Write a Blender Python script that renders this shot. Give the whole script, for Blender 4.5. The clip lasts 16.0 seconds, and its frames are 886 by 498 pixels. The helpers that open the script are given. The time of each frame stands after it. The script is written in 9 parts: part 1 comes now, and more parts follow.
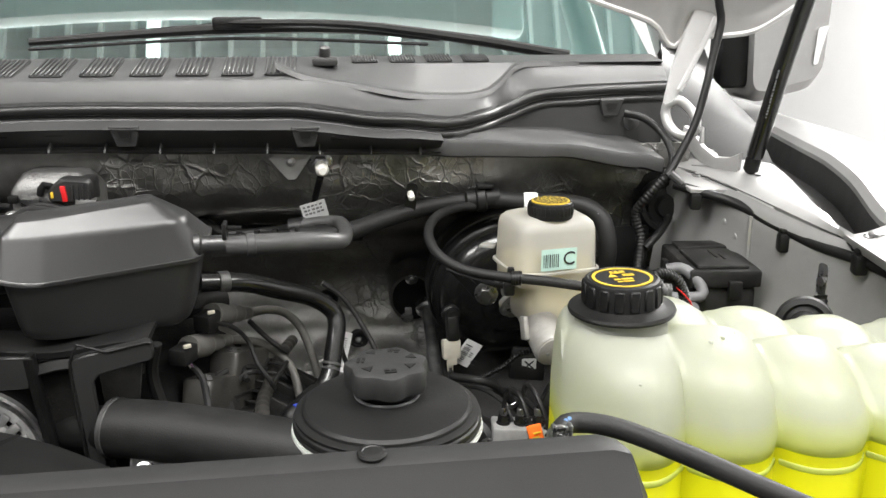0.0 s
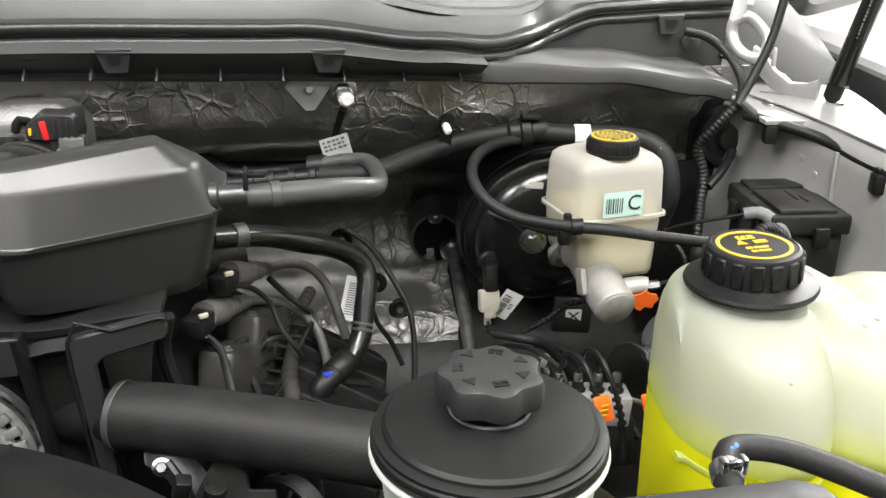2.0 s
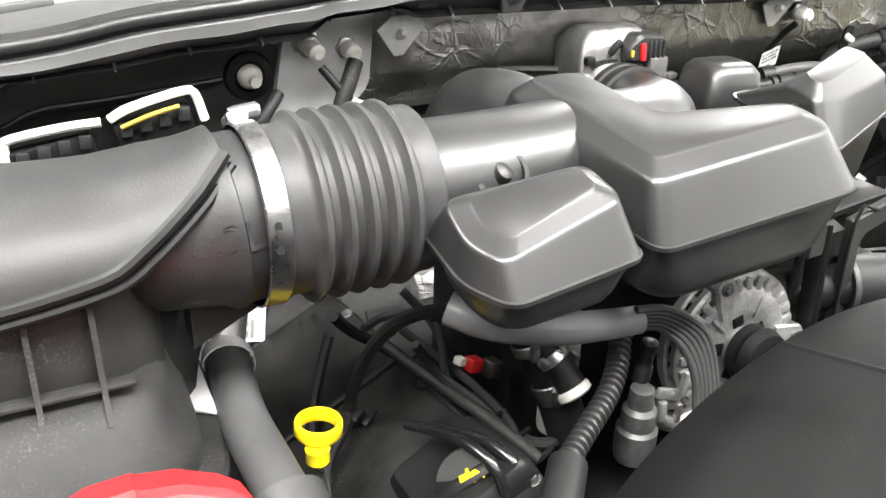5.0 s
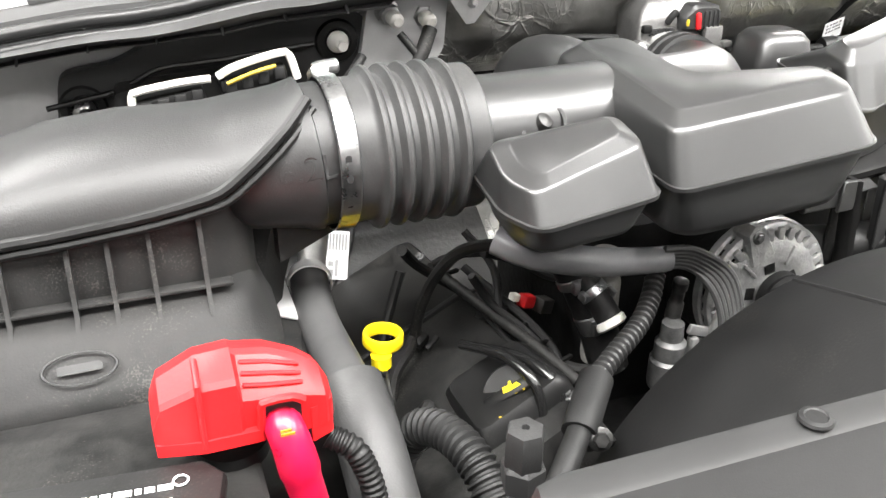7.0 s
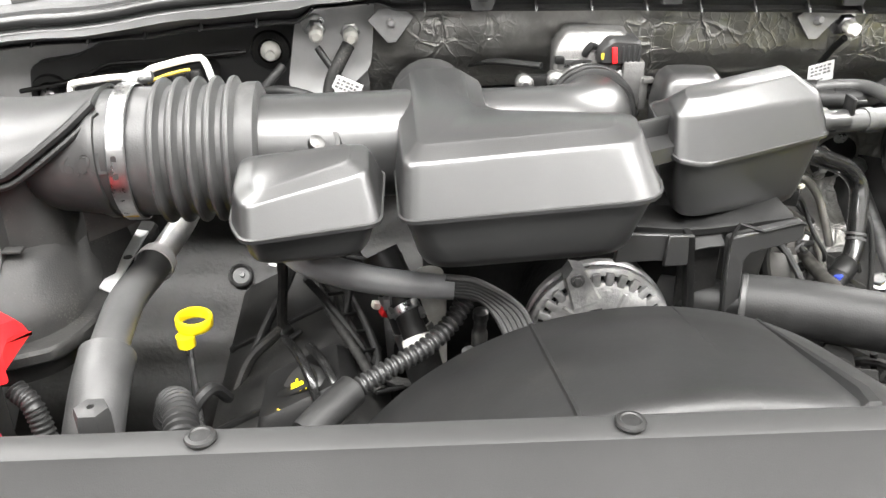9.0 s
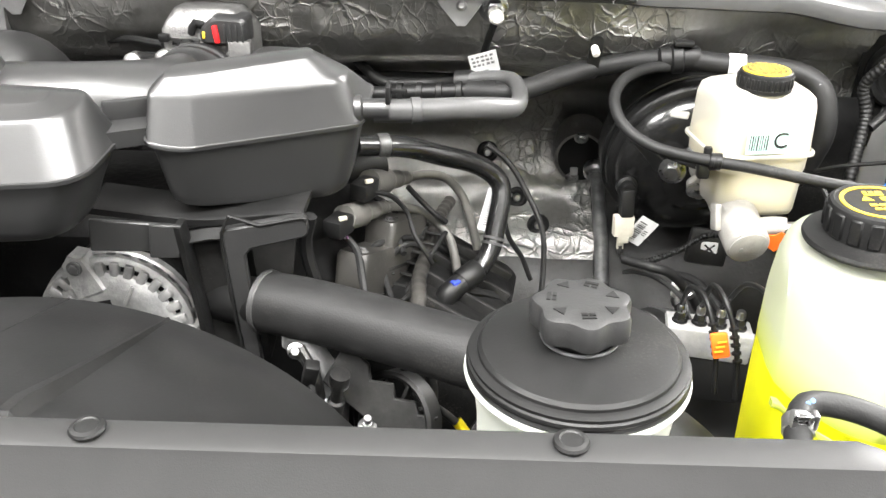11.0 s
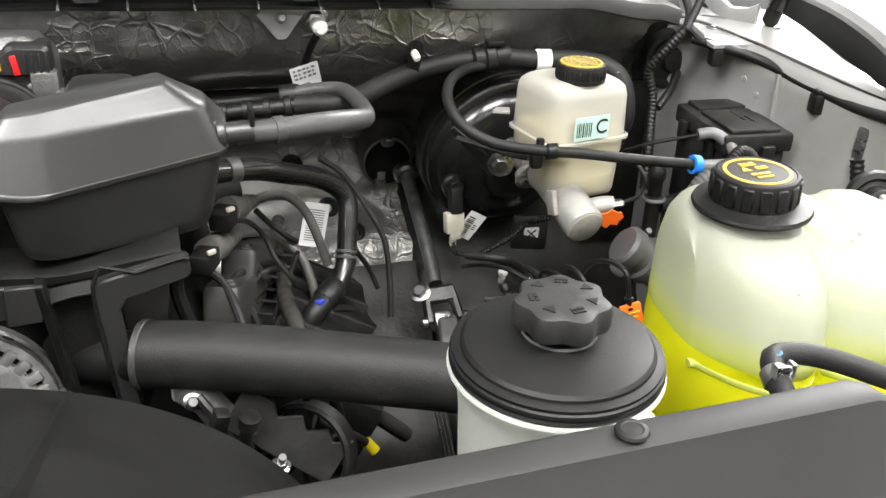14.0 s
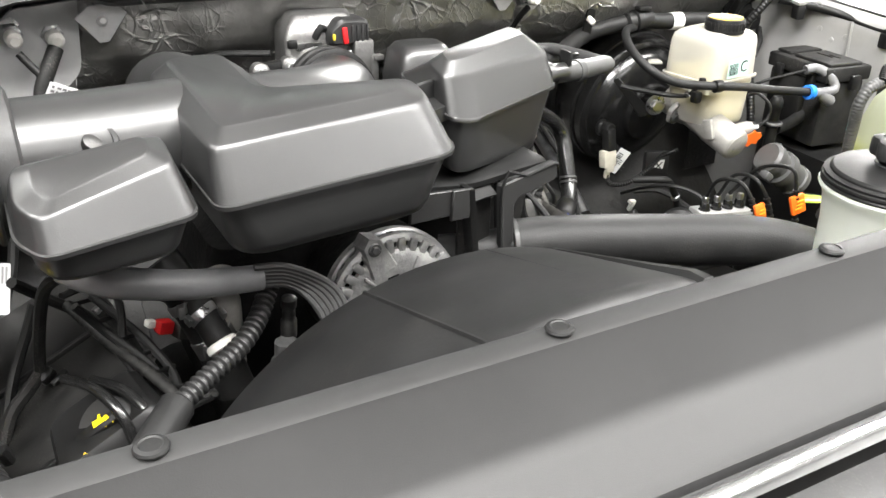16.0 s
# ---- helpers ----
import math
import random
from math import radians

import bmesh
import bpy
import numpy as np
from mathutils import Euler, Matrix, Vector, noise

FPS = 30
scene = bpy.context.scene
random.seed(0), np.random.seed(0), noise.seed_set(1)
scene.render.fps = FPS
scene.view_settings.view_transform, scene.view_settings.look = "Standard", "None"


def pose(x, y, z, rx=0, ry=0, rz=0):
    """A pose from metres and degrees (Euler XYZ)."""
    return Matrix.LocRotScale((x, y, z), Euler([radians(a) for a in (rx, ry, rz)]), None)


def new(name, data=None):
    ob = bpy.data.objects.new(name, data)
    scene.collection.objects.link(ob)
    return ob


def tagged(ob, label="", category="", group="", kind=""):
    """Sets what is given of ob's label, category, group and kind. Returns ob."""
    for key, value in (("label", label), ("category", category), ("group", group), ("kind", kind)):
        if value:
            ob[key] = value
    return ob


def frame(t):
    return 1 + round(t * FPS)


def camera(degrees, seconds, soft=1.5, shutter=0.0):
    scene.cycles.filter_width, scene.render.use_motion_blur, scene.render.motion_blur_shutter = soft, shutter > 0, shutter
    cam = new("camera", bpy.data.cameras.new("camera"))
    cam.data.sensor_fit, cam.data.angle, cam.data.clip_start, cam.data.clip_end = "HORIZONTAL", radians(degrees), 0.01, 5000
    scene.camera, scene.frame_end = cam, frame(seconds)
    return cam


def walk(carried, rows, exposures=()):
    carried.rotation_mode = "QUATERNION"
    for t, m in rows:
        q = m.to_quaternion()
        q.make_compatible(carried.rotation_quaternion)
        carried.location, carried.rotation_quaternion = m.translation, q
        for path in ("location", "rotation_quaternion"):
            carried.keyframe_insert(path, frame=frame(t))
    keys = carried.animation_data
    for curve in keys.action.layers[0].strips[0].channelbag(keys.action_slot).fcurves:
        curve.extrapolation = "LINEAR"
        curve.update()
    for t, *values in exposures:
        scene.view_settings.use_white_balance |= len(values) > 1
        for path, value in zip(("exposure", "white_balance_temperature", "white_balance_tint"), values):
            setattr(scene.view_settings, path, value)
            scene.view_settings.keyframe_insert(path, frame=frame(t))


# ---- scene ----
cam = camera(54.3, 16.0)
METRES, EYE, TILT, LEAN, TURN = 3.0, 1.55, -16.0, 0.0, -8.0
ROWS = [
    (0.0, 0.0, 0.0, 0.0, 0.0, 0.0, -0.0),
    (0.5, 0.011, 0.0248, 0.0011, -0.75, -0.02, -0.04),
    (1.0, 0.0153, 0.039, 0.0018, -1.24, -1.13, 0.01),
    (1.5, 0.0118, 0.0475, 0.0075, -1.55, -3.88, 0.1),
    (2.0, -0.025, 0.0453, 0.0104, -1.79, -5.76, 0.19),
    (2.5, -0.0726, 0.0384, 0.01, -2.29, -7.34, 0.26),
    (3.0, -0.1132, 0.0378, 0.0094, -3.06, -8.66, 0.34),
    (3.5, -0.1587, 0.0424, 0.0108, -4.75, -9.31, 0.51),
    (4.0, -0.2003, 0.0486, 0.0119, -8.8, -9.74, 0.91),
    (4.5, -0.2593, 0.051, 0.0138, -14.12, -10.33, 1.64),
    (5.0, -0.3017, 0.0548, 0.0145, -18.18, -10.92, 3.49),
    (5.2, -0.3157, 0.0541, 0.0142, -18.84, -11.19, 3.81),
    (7.3, -0.2928, 0.0150, 0.0089, -8.19, -12.08, 2.19),
    (7.5, -0.2786, 0.0154, 0.0092, -5.66, -12.08, 1.44),
    (8.0, -0.2508, 0.0123, 0.0104, -0.71, -12.15, 0.38),
    (8.5, -0.2119, 0.0035, 0.0098, 2.75, -11.99, -0.38),
    (9.0, -0.1737, -0.0023, 0.0157, 5.24, -11.99, -1.11),
    (9.5, -0.1316, 0.0044, 0.019, 7.36, -12.15, -2.08),
    (10.0, -0.0809, 0.0191, 0.0197, 8.94, -12.42, -3.1),
    (10.2, -0.0634, 0.0241, 0.0173, 9.37, -12.32, -3.00),
    (12.3, 0.0211, 0.0450, 0.0175, 9.48, -12.50, -3.27),
    (12.5, 0.0237, 0.0456, 0.0174, 8.14, -12.38, -3.26),
    (13.0, 0.0199, 0.048, 0.0164, 3.7, -11.93, -2.94),
    (13.5, -0.0162, 0.0454, 0.0171, -3.07, -11.73, -0.91),
    (14.0, -0.0613, 0.0392, 0.0173, -10.08, -11.74, 0.93),
    (14.5, -0.0905, 0.0311, 0.0188, -14.37, -11.89, 2.39),
    (15.0, -0.1209, 0.0222, 0.0177, -16.88, -11.96, 4.1),
    (15.5, -0.1645, 0.0067, 0.011, -18.8, -11.82, 4.46),
    (16.0, -0.221, 0.0017, 0.0044, -20.07, -11.55, 4.45),
]
walk(cam, [(t, pose(0, 0, EYE, TILT, LEAN, TURN) @ pose(METRES * x, METRES * y, METRES * z, 90 + pitch, roll, yaw)) for t, x, y, z, yaw, pitch, roll in ROWS],
     exposures=[(0, -1.0), (1.0, -0.95), (1.5, -1.1), (2.0, -0.75), (2.5, 0.03), (3.0, 0.47), (3.5, 0.70), (4.2, 0.53), (5.0, 0.28), (7.5, 0.35), (9.0, 0.54), (10.0, 0.92), (11.2, 0.3), (12.5, -0.4), (13.5, -0.9), (14.0, -0.57), (14.5, -0.31), (15.0, -0.26), (15.5, 0.02), (16.0, 0.1)])

# ---- light: unseen ceiling panels, assumed, round an open-bonnet truck ----
world = bpy.data.worlds.new("showroom_air")
scene.world = world
world.use_nodes = True
world.node_tree.nodes["Background"].inputs[0].default_value = (1.0, 0.99, 0.97, 1)
world.node_tree.nodes["Background"].inputs[1].default_value = 0.02


def area_lamp(name, x, y, z, sx, sy, watts):
    data = bpy.data.lights.new(name, "AREA")
    data.shape, data.size, data.size_y, data.energy = "RECTANGLE", sx, sy, watts
    data.color = (1.0, 0.985, 0.96)
    ob = new(name, data)
    ob.matrix_world = pose(x, y, z)
    return ob


CEILING = 3.6
# unseen panels added for brightness; the 800 W one whitens the east wall
LAMPS = [(-2.2, -0.35, 185), (-0.2, -0.35, 185), (1.8, -0.35, 185), (-2.2, -2.5, 35), (-0.2, -2.5, 35), (1.8, -2.5, 35), (-2.2, 1.75, 150), (-0.2, 1.75, 150), (1.8, 1.75, 150), (3.1, 3.6, 800)]
for lx, ly, watts in LAMPS:
    area_lamp("added_panel_lamp", lx, ly, CEILING - 0.06, 1.5, 0.9, watts)


# ---- materials ----
def mat(name, c1, c2=None, scale=12.0, rough=0.5, rvar=0.08, metal=0.0, bump=0.05, bscale=300.0, spec=0.5, coat=0.0,
        detail=6.0, stretch=None, dust=0.0):
    m = bpy.data.materials.new(name)
    m.use_nodes = True
    nt = m.node_tree
    n, l = nt.nodes, nt.links
    b = n["Principled BSDF"]
    c2 = c2 or tuple(0.75 * v for v in c1)
    tc = n.new("ShaderNodeTexCoord")
    src = tc.outputs["Object"]
    if stretch:
        mp = n.new("ShaderNodeMapping")
        mp.inputs["Scale"].default_value = stretch
        l.new(src, mp.inputs["Vector"])
        src = mp.outputs["Vector"]
    big = n.new("ShaderNodeTexNoise")
    big.inputs["Scale"].default_value, big.inputs["Detail"].default_value = scale, detail
    big.inputs["Roughness"].default_value = 0.65
    fine = n.new("ShaderNodeTexNoise")
    fine.inputs["Scale"].default_value, fine.inputs["Detail"].default_value = bscale, 3
    l.new(src, big.inputs["Vector"])
    l.new(src, fine.inputs["Vector"])
    ramp = n.new("ShaderNodeValToRGB")
    ramp.color_ramp.elements[0].position, ramp.color_ramp.elements[1].position = 0.35, 0.68
    ramp.color_ramp.elements[0].color, ramp.color_ramp.elements[1].color = (*c2, 1), (*c1, 1)
    l.new(big.outputs["Fac"], ramp.inputs["Fac"])
    if dust:
        speck = n.new("ShaderNodeTexNoise")
        speck.inputs["Scale"].default_value, speck.inputs["Detail"].default_value = 620, 3
        l.new(src, speck.inputs["Vector"])
        patch = n.new("ShaderNodeTexNoise")
        patch.inputs["Scale"].default_value, patch.inputs["Detail"].default_value = 16, 5
        l.new(src, patch.inputs["Vector"])
        both = n.new("ShaderNodeMath")
        both.operation = "MULTIPLY"
        l.new(speck.outputs["Fac"], both.inputs[0])
        l.new(patch.outputs["Fac"], both.inputs[1])
        gate = n.new("ShaderNodeMapRange")
        gate.inputs["From Min"].default_value, gate.inputs["From Max"].default_value = 0.33, 0.44
        gate.inputs["To Max"].default_value = dust
        l.new(both.outputs[0], gate.inputs["Value"])
        mixd = n.new("ShaderNodeMix")
        mixd.data_type = "RGBA"
        l.new(gate.outputs["Result"], mixd.inputs[0])
        l.new(ramp.outputs["Color"], mixd.inputs[6])
        mixd.inputs[7].default_value = (0.30, 0.28, 0.25, 1)
        l.new(mixd.outputs[2], b.inputs["Base Color"])
    else:
        l.new(ramp.outputs["Color"], b.inputs["Base Color"])
    mr = n.new("ShaderNodeMapRange")
    mr.inputs["From Min"].default_value, mr.inputs["From Max"].default_value = 0.3, 0.7
    mr.inputs["To Min"].default_value, mr.inputs["To Max"].default_value = max(0.02, rough - rvar), min(1, rough + rvar)
    add = n.new("ShaderNodeMath")
    add.operation = "MULTIPLY_ADD"
    add.inputs[1].default_value, add.inputs[2].default_value = 0.5, 0.25
    l.new(big.outputs["Fac"], add.inputs[0])
    l.new(add.outputs[0], mr.inputs["Value"])
    l.new(mr.outputs["Result"], b.inputs["Roughness"])
    if bump:
        bp = n.new("ShaderNodeBump")
        bp.inputs["Strength"].default_value, bp.inputs["Distance"].default_value = bump, 0.002
        l.new(fine.outputs["Fac"], bp.inputs["Height"])
        l.new(bp.outputs["Normal"], b.inputs["Normal"])
    b.inputs["Metallic"].default_value = metal
    b.inputs["Specular IOR Level"].default_value = spec
    b.inputs["Coat Weight"].default_value = coat
    return m


def plain(v, t=(1, 1, 1)):
    return tuple(v * k for k in t)


SATIN = mat("satin_moulded_plastic", plain(0.021), plain(0.016), scale=9, rough=0.34, rvar=0.06, spec=0.80, bump=0.06, bscale=900)
MATTE = mat("matte_black_plastic", dust=0.054, c1=plain(0.009), c2=plain(0.005), scale=25, rough=0.46, rvar=0.12, spec=0.3, bump=0.05, bscale=500)
COVER = mat("grained_cover_plastic", plain(0.024), plain(0.019), scale=8, spec=0.30, rough=0.50, rvar=0.06, bump=0.07, bscale=1400)
SHROUD = mat("shroud_plastic", dust=0.036, c1=plain(0.008), c2=plain(0.005), scale=14, spec=0.40, rough=0.50, rvar=0.08, bump=0.05, bscale=400)
DUSTY = mat("dusty_black_plastic", dust=0.150, c1=plain(0.022, (1, 0.98, 0.94)), c2=plain(0.005), scale=35, spec=0.25, rough=0.6, rvar=0.12, bump=0.12, bscale=350)
GREYBOX = mat("grey_black_moulding", plain(0.024), plain(0.018), scale=10, spec=0.45, rough=0.45, rvar=0.06, bump=0.12, bscale=700)
COWL = mat("cowl_plastic", plain(0.036), plain(0.028), scale=14, spec=0.6, rough=0.38, rvar=0.07, bump=0.16, bscale=900)
APRON = mat("grey_apron_plastic", plain(0.055), plain(0.042), scale=16, rough=0.5, rvar=0.07, bump=0.12, bscale=900)
RUBBER = mat("hose_rubber", dust=0.045, c1=plain(0.014), c2=plain(0.008), spec=0.28, scale=40, rough=0.55, rvar=0.1, bump=0.12, bscale=600)
GREYHOSE = mat("grey_silicone_hose", plain(0.066), plain(0.046), spec=0.35, scale=30, rough=0.42, rvar=0.08, bump=0.08, bscale=600)
BELLOWS = mat("bellows_rubber", dust=0.045, c1=plain(0.045), c2=plain(0.03), spec=0.4, scale=40, rough=0.48, rvar=0.1, bump=0.10, bscale=600)
GREYPIPE = mat("pale_grey_plastic_pipe", plain(0.13, (1, 1, 1.03)), plain(0.10, (1, 1, 1.03)), spec=0.4, scale=30, rough=0.4, rvar=0.08, bump=0.06, bscale=600)
SEAL = mat("seal_rubber", plain(0.014), plain(0.01), scale=30, rough=0.38, rvar=0.08, bump=0.05)
BLACKPAINT = mat("gloss_black_paint", plain(0.012), plain(0.008), scale=20, rough=0.22, rvar=0.06, bump=0.03, bscale=200, coat=0.15)


def foil_mat():
    """Crinkled aluminium foil: broad dents, fine grain and sharp random creases."""
    m = mat("heat_shield_foil", plain(0.40, (1, 0.985, 0.95)), plain(0.24, (1, 0.98, 0.94)), scale=14, rough=0.42, rvar=0.12, metal=0.90, bump=0.14, bscale=160)
    n, l = m.node_tree.nodes, m.node_tree.links
    b = n["Principled BSDF"]
    tc = n.new("ShaderNodeTexCoord")
    warp = n.new("ShaderNodeTexNoise")
    warp.inputs["Scale"].default_value, warp.inputs["Detail"].default_value = 11, 4
    l.new(tc.outputs["Object"], warp.inputs["Vector"])
    mix = n.new("ShaderNodeVectorMath")
    mix.operation = "MULTIPLY_ADD"
    mix.inputs[1].default_value = (0.05, 0.05, 0.05)
    l.new(warp.outputs["Color"], mix.inputs[0])
    l.new(tc.outputs["Object"], mix.inputs[2])
    last = b.inputs["Normal"].links[0].from_socket
    for sc, st, dist, width in ((7, 0.55, 0.004, 0.10), (16, 0.6, 0.0026, 0.05), (38, 0.8, 0.0014, 0.06), (85, 0.6, 0.0008, 0.08)):
        v = n.new("ShaderNodeTexVoronoi")
        v.feature = "DISTANCE_TO_EDGE"
        v.inputs["Scale"].default_value, v.inputs["Randomness"].default_value = sc, 1.0
        l.new(mix.outputs[0], v.inputs["Vector"])
        r = n.new("ShaderNodeValToRGB")
        r.color_ramp.elements[0].position, r.color_ramp.elements[1].position = 0.0, width
        r.color_ramp.elements[0].color, r.color_ramp.elements[1].color = (1, 1, 1, 1), (0, 0, 0, 1)
        l.new(v.outputs["Distance"], r.inputs["Fac"])
        gate = n.new("ShaderNodeTexNoise")
        gate.inputs["Scale"].default_value = 7
        l.new(tc.outputs["Object"], gate.inputs["Vector"])
        mr = n.new("ShaderNodeMapRange")
        mr.inputs["From Min"].default_value, mr.inputs["From Max"].default_value = 0.42, 0.55
        l.new(gate.outputs["Fac"], mr.inputs["Value"])
        mul = n.new("ShaderNodeMath")
        mul.operation = "MULTIPLY"
        l.new(r.outputs["Color"], mul.inputs[0])
        l.new(mr.outputs["Result"], mul.inputs[1])
        bp = n.new("ShaderNodeBump")
        bp.inputs["Strength"].default_value, bp.inputs["Distance"].default_value = st, dist
        l.new(mul.outputs[0], bp.inputs["Height"])
        l.new(last, bp.inputs["Normal"])
        last = bp.outputs["Normal"]
    l.new(last, b.inputs["Normal"])
    return m


FOIL = foil_mat()
ALU = mat("cast_aluminium", plain(0.5, (1, 0.985, 0.96)), plain(0.3, (1, 0.98, 0.95)), scale=45, rough=0.4, rvar=0.12, metal=0.9, bump=0.35, bscale=420)
STEEL = mat("zinc_steel", plain(0.5), plain(0.3), scale=60, rough=0.3, rvar=0.12, metal=1.0, bump=0.06)
CASTGREY = mat("cast_grey_aluminium", plain(0.34, (1, 0.97, 0.91)), plain(0.26, (1, 0.97, 0.91)), scale=70, rough=0.5, rvar=0.1, metal=0.35, bump=0.25, bscale=500)
BRIGHTALU = mat("machined_aluminium", plain(0.5, (1, 0.99, 0.97)), plain(0.36), scale=50, rough=0.42, rvar=0.1, metal=0.6, bump=0.2, bscale=400)
ALLOY = mat("dull_cast_alloy", plain(0.42, (1, 0.99, 0.97)), plain(0.24), scale=60, rough=0.45, rvar=0.12, metal=0.6, bump=0.3, bscale=380)
DARKALU = mat("worn_forged_steel", plain(0.10, (1, 0.98, 0.95)), plain(0.045), scale=60, rough=0.42, rvar=0.12, metal=0.95, bump=0.2, bscale=300)
DARKSTEEL = mat("dull_steel", plain(0.13), plain(0.06), scale=60, rough=0.45, rvar=0.12, metal=0.5, bump=0.1)
CHROME = mat("bright_trim", plain(0.75), plain(0.65), scale=20, rough=0.12, rvar=0.05, metal=1.0, bump=0.0)
BODY = mat("silver_body_paint", plain(0.34, (1, 0.99, 0.97)), plain(0.30, (1, 0.99, 0.97)), scale=18, rough=0.36, rvar=0.05, metal=0.35, bump=0.03, bscale=900, coat=0.25)
AIRBOX = mat("dusty_filter_box_plastic", dust=0.120, c1=plain(0.024, (1, 0.98, 0.95)), c2=plain(0.012), scale=18, spec=0.28, rough=0.58, rvar=0.1, bump=0.14, bscale=600)
# body silver darkened in colour, offsets the glare of the added wall lamp
BODYDARK = mat("darkened_silver_paint", plain(0.22, (1, 0.99, 0.98)), plain(0.2, (1, 0.99, 0.98)), scale=18, rough=0.3, rvar=0.05, metal=0.4, bump=0.03, bscale=900, coat=0.4)
# body silver lightened: brightness of the lit bonnet underside put in the colour
LITSILVER = mat("lit_silver_paint", plain(0.62, (1, 0.99, 0.98)), plain(0.56, (1, 0.99, 0.98)), scale=18, rough=0.4, rvar=0.05, metal=0.2, bump=0.03, bscale=900, coat=0.2)
PRIMER = mat("grey_primer_sheet", plain(0.5), plain(0.43), scale=22, rough=0.5, rvar=0.08, bump=0.06)
WHITEPL = mat("white_plastic", plain(0.78, (1, 0.98, 0.93)), plain(0.68, (1, 0.97, 0.9)), scale=30, rough=0.4, bump=0.05)
CREAM = mat("cream_connector", plain(0.45, (1, 0.95, 0.8)), plain(0.36, (1, 0.94, 0.78)), scale=40, rough=0.45, bump=0.05)
PAPER = mat("label_paper", plain(0.8), plain(0.72), scale=50, rough=0.55, bump=0.03)
MINT = mat("mint_label", (0.44, 0.62, 0.56), (0.40, 0.57, 0.51), scale=40, rough=0.4, bump=0.02)
INK = mat("black_ink", plain(0.015), plain(0.012), scale=50, rough=0.5, bump=0.0)
GREYINK = mat("grey_ink", plain(0.2), plain(0.15), scale=50, rough=0.5, bump=0.0)
RED = mat("red_soft_plastic", (0.60, 0.012, 0.016), (0.52, 0.008, 0.010), scale=22, rough=0.5, rvar=0.08, bump=0.08, bscale=300)
REDTAPE = mat("red_cable_tape", (0.62, 0.008, 0.05), (0.5, 0.005, 0.035), scale=40, rough=0.3, bump=0.15, bscale=120)
YELLOW = mat("yellow_plastic", (0.88, 0.70, 0.01), (0.80, 0.60, 0.008), scale=40, rough=0.35, bump=0.04)
YELINK = mat("yellow_print", (0.58, 0.41, 0.03), (0.46, 0.31, 0.02), scale=90, rough=0.5, bump=0.0)
BLUE = mat("blue_clip_plastic", (0.02, 0.2, 0.72), (0.015, 0.15, 0.6), scale=40, rough=0.35, bump=0.03)
PALEBLUE = mat("blue_paint_mark", (0.10, 0.22, 0.42), (0.07, 0.16, 0.32), scale=60, rough=0.45, bump=0.0)
BLUEDK = mat("dark_blue_clip", (0.03, 0.05, 0.35), (0.02, 0.04, 0.28), scale=40, rough=0.35, bump=0.03)
ORANGE = mat("orange_tape", (0.90, 0.16, 0.015), (0.8, 0.12, 0.01), scale=40, rough=0.45, bump=0.05)
TEAL = mat("teal_clip", (0.12, 0.42, 0.40), (0.1, 0.36, 0.34), scale=40, rough=0.45, bump=0.03)
COPPER = mat("winding_copper", (0.30, 0.22, 0.08), (0.16, 0.12, 0.04), scale=90, rough=0.4, metal=0.6, bump=0.3, bscale=300)
COILBROWN = mat("brown_grey_coil", dust=0.120, c1=plain(0.034, (1, 0.94, 0.84)), c2=plain(0.016, (1, 0.96, 0.88)), scale=25, rough=0.5, bump=0.08)
BLOCK = mat("grimy_engine_casting", dust=0.105, c1=plain(0.009), c2=plain(0.003), spec=0.2, scale=30, rough=0.6, rvar=0.15, metal=0.2, bump=0.5, bscale=120)
# darker stand-in for the low foil and bulkhead, with shade in its colour
DARKSHEET = mat("dark_bronze_sheet", plain(0.018, (1, 0.97, 0.92)), plain(0.006, (1, 0.97, 0.92)), spec=0.3, scale=24, rough=0.5, rvar=0.14, metal=0.0, bump=0.4, bscale=140)
FLOORM = mat("polished_concrete", plain(0.20, (1, 0.99, 0.97)), plain(0.16, (1, 0.99, 0.97)), scale=3, rough=0.3, rvar=0.1, bump=0.03, bscale=60)
WALLM = mat("white_showroom_wall", plain(0.86), plain(0.83), scale=2, rough=0.6, bump=0.03, bscale=80)
# dark tone for walls out of view, chosen to hold back reflected light
DARKWALL = mat("dark_unseen_wall", plain(0.16), plain(0.13), scale=2, rough=0.7, bump=0.03, bscale=80)
GREYTEXT = mat("pale_grey_marks", plain(0.5), plain(0.42), scale=60, rough=0.6, bump=0.0)


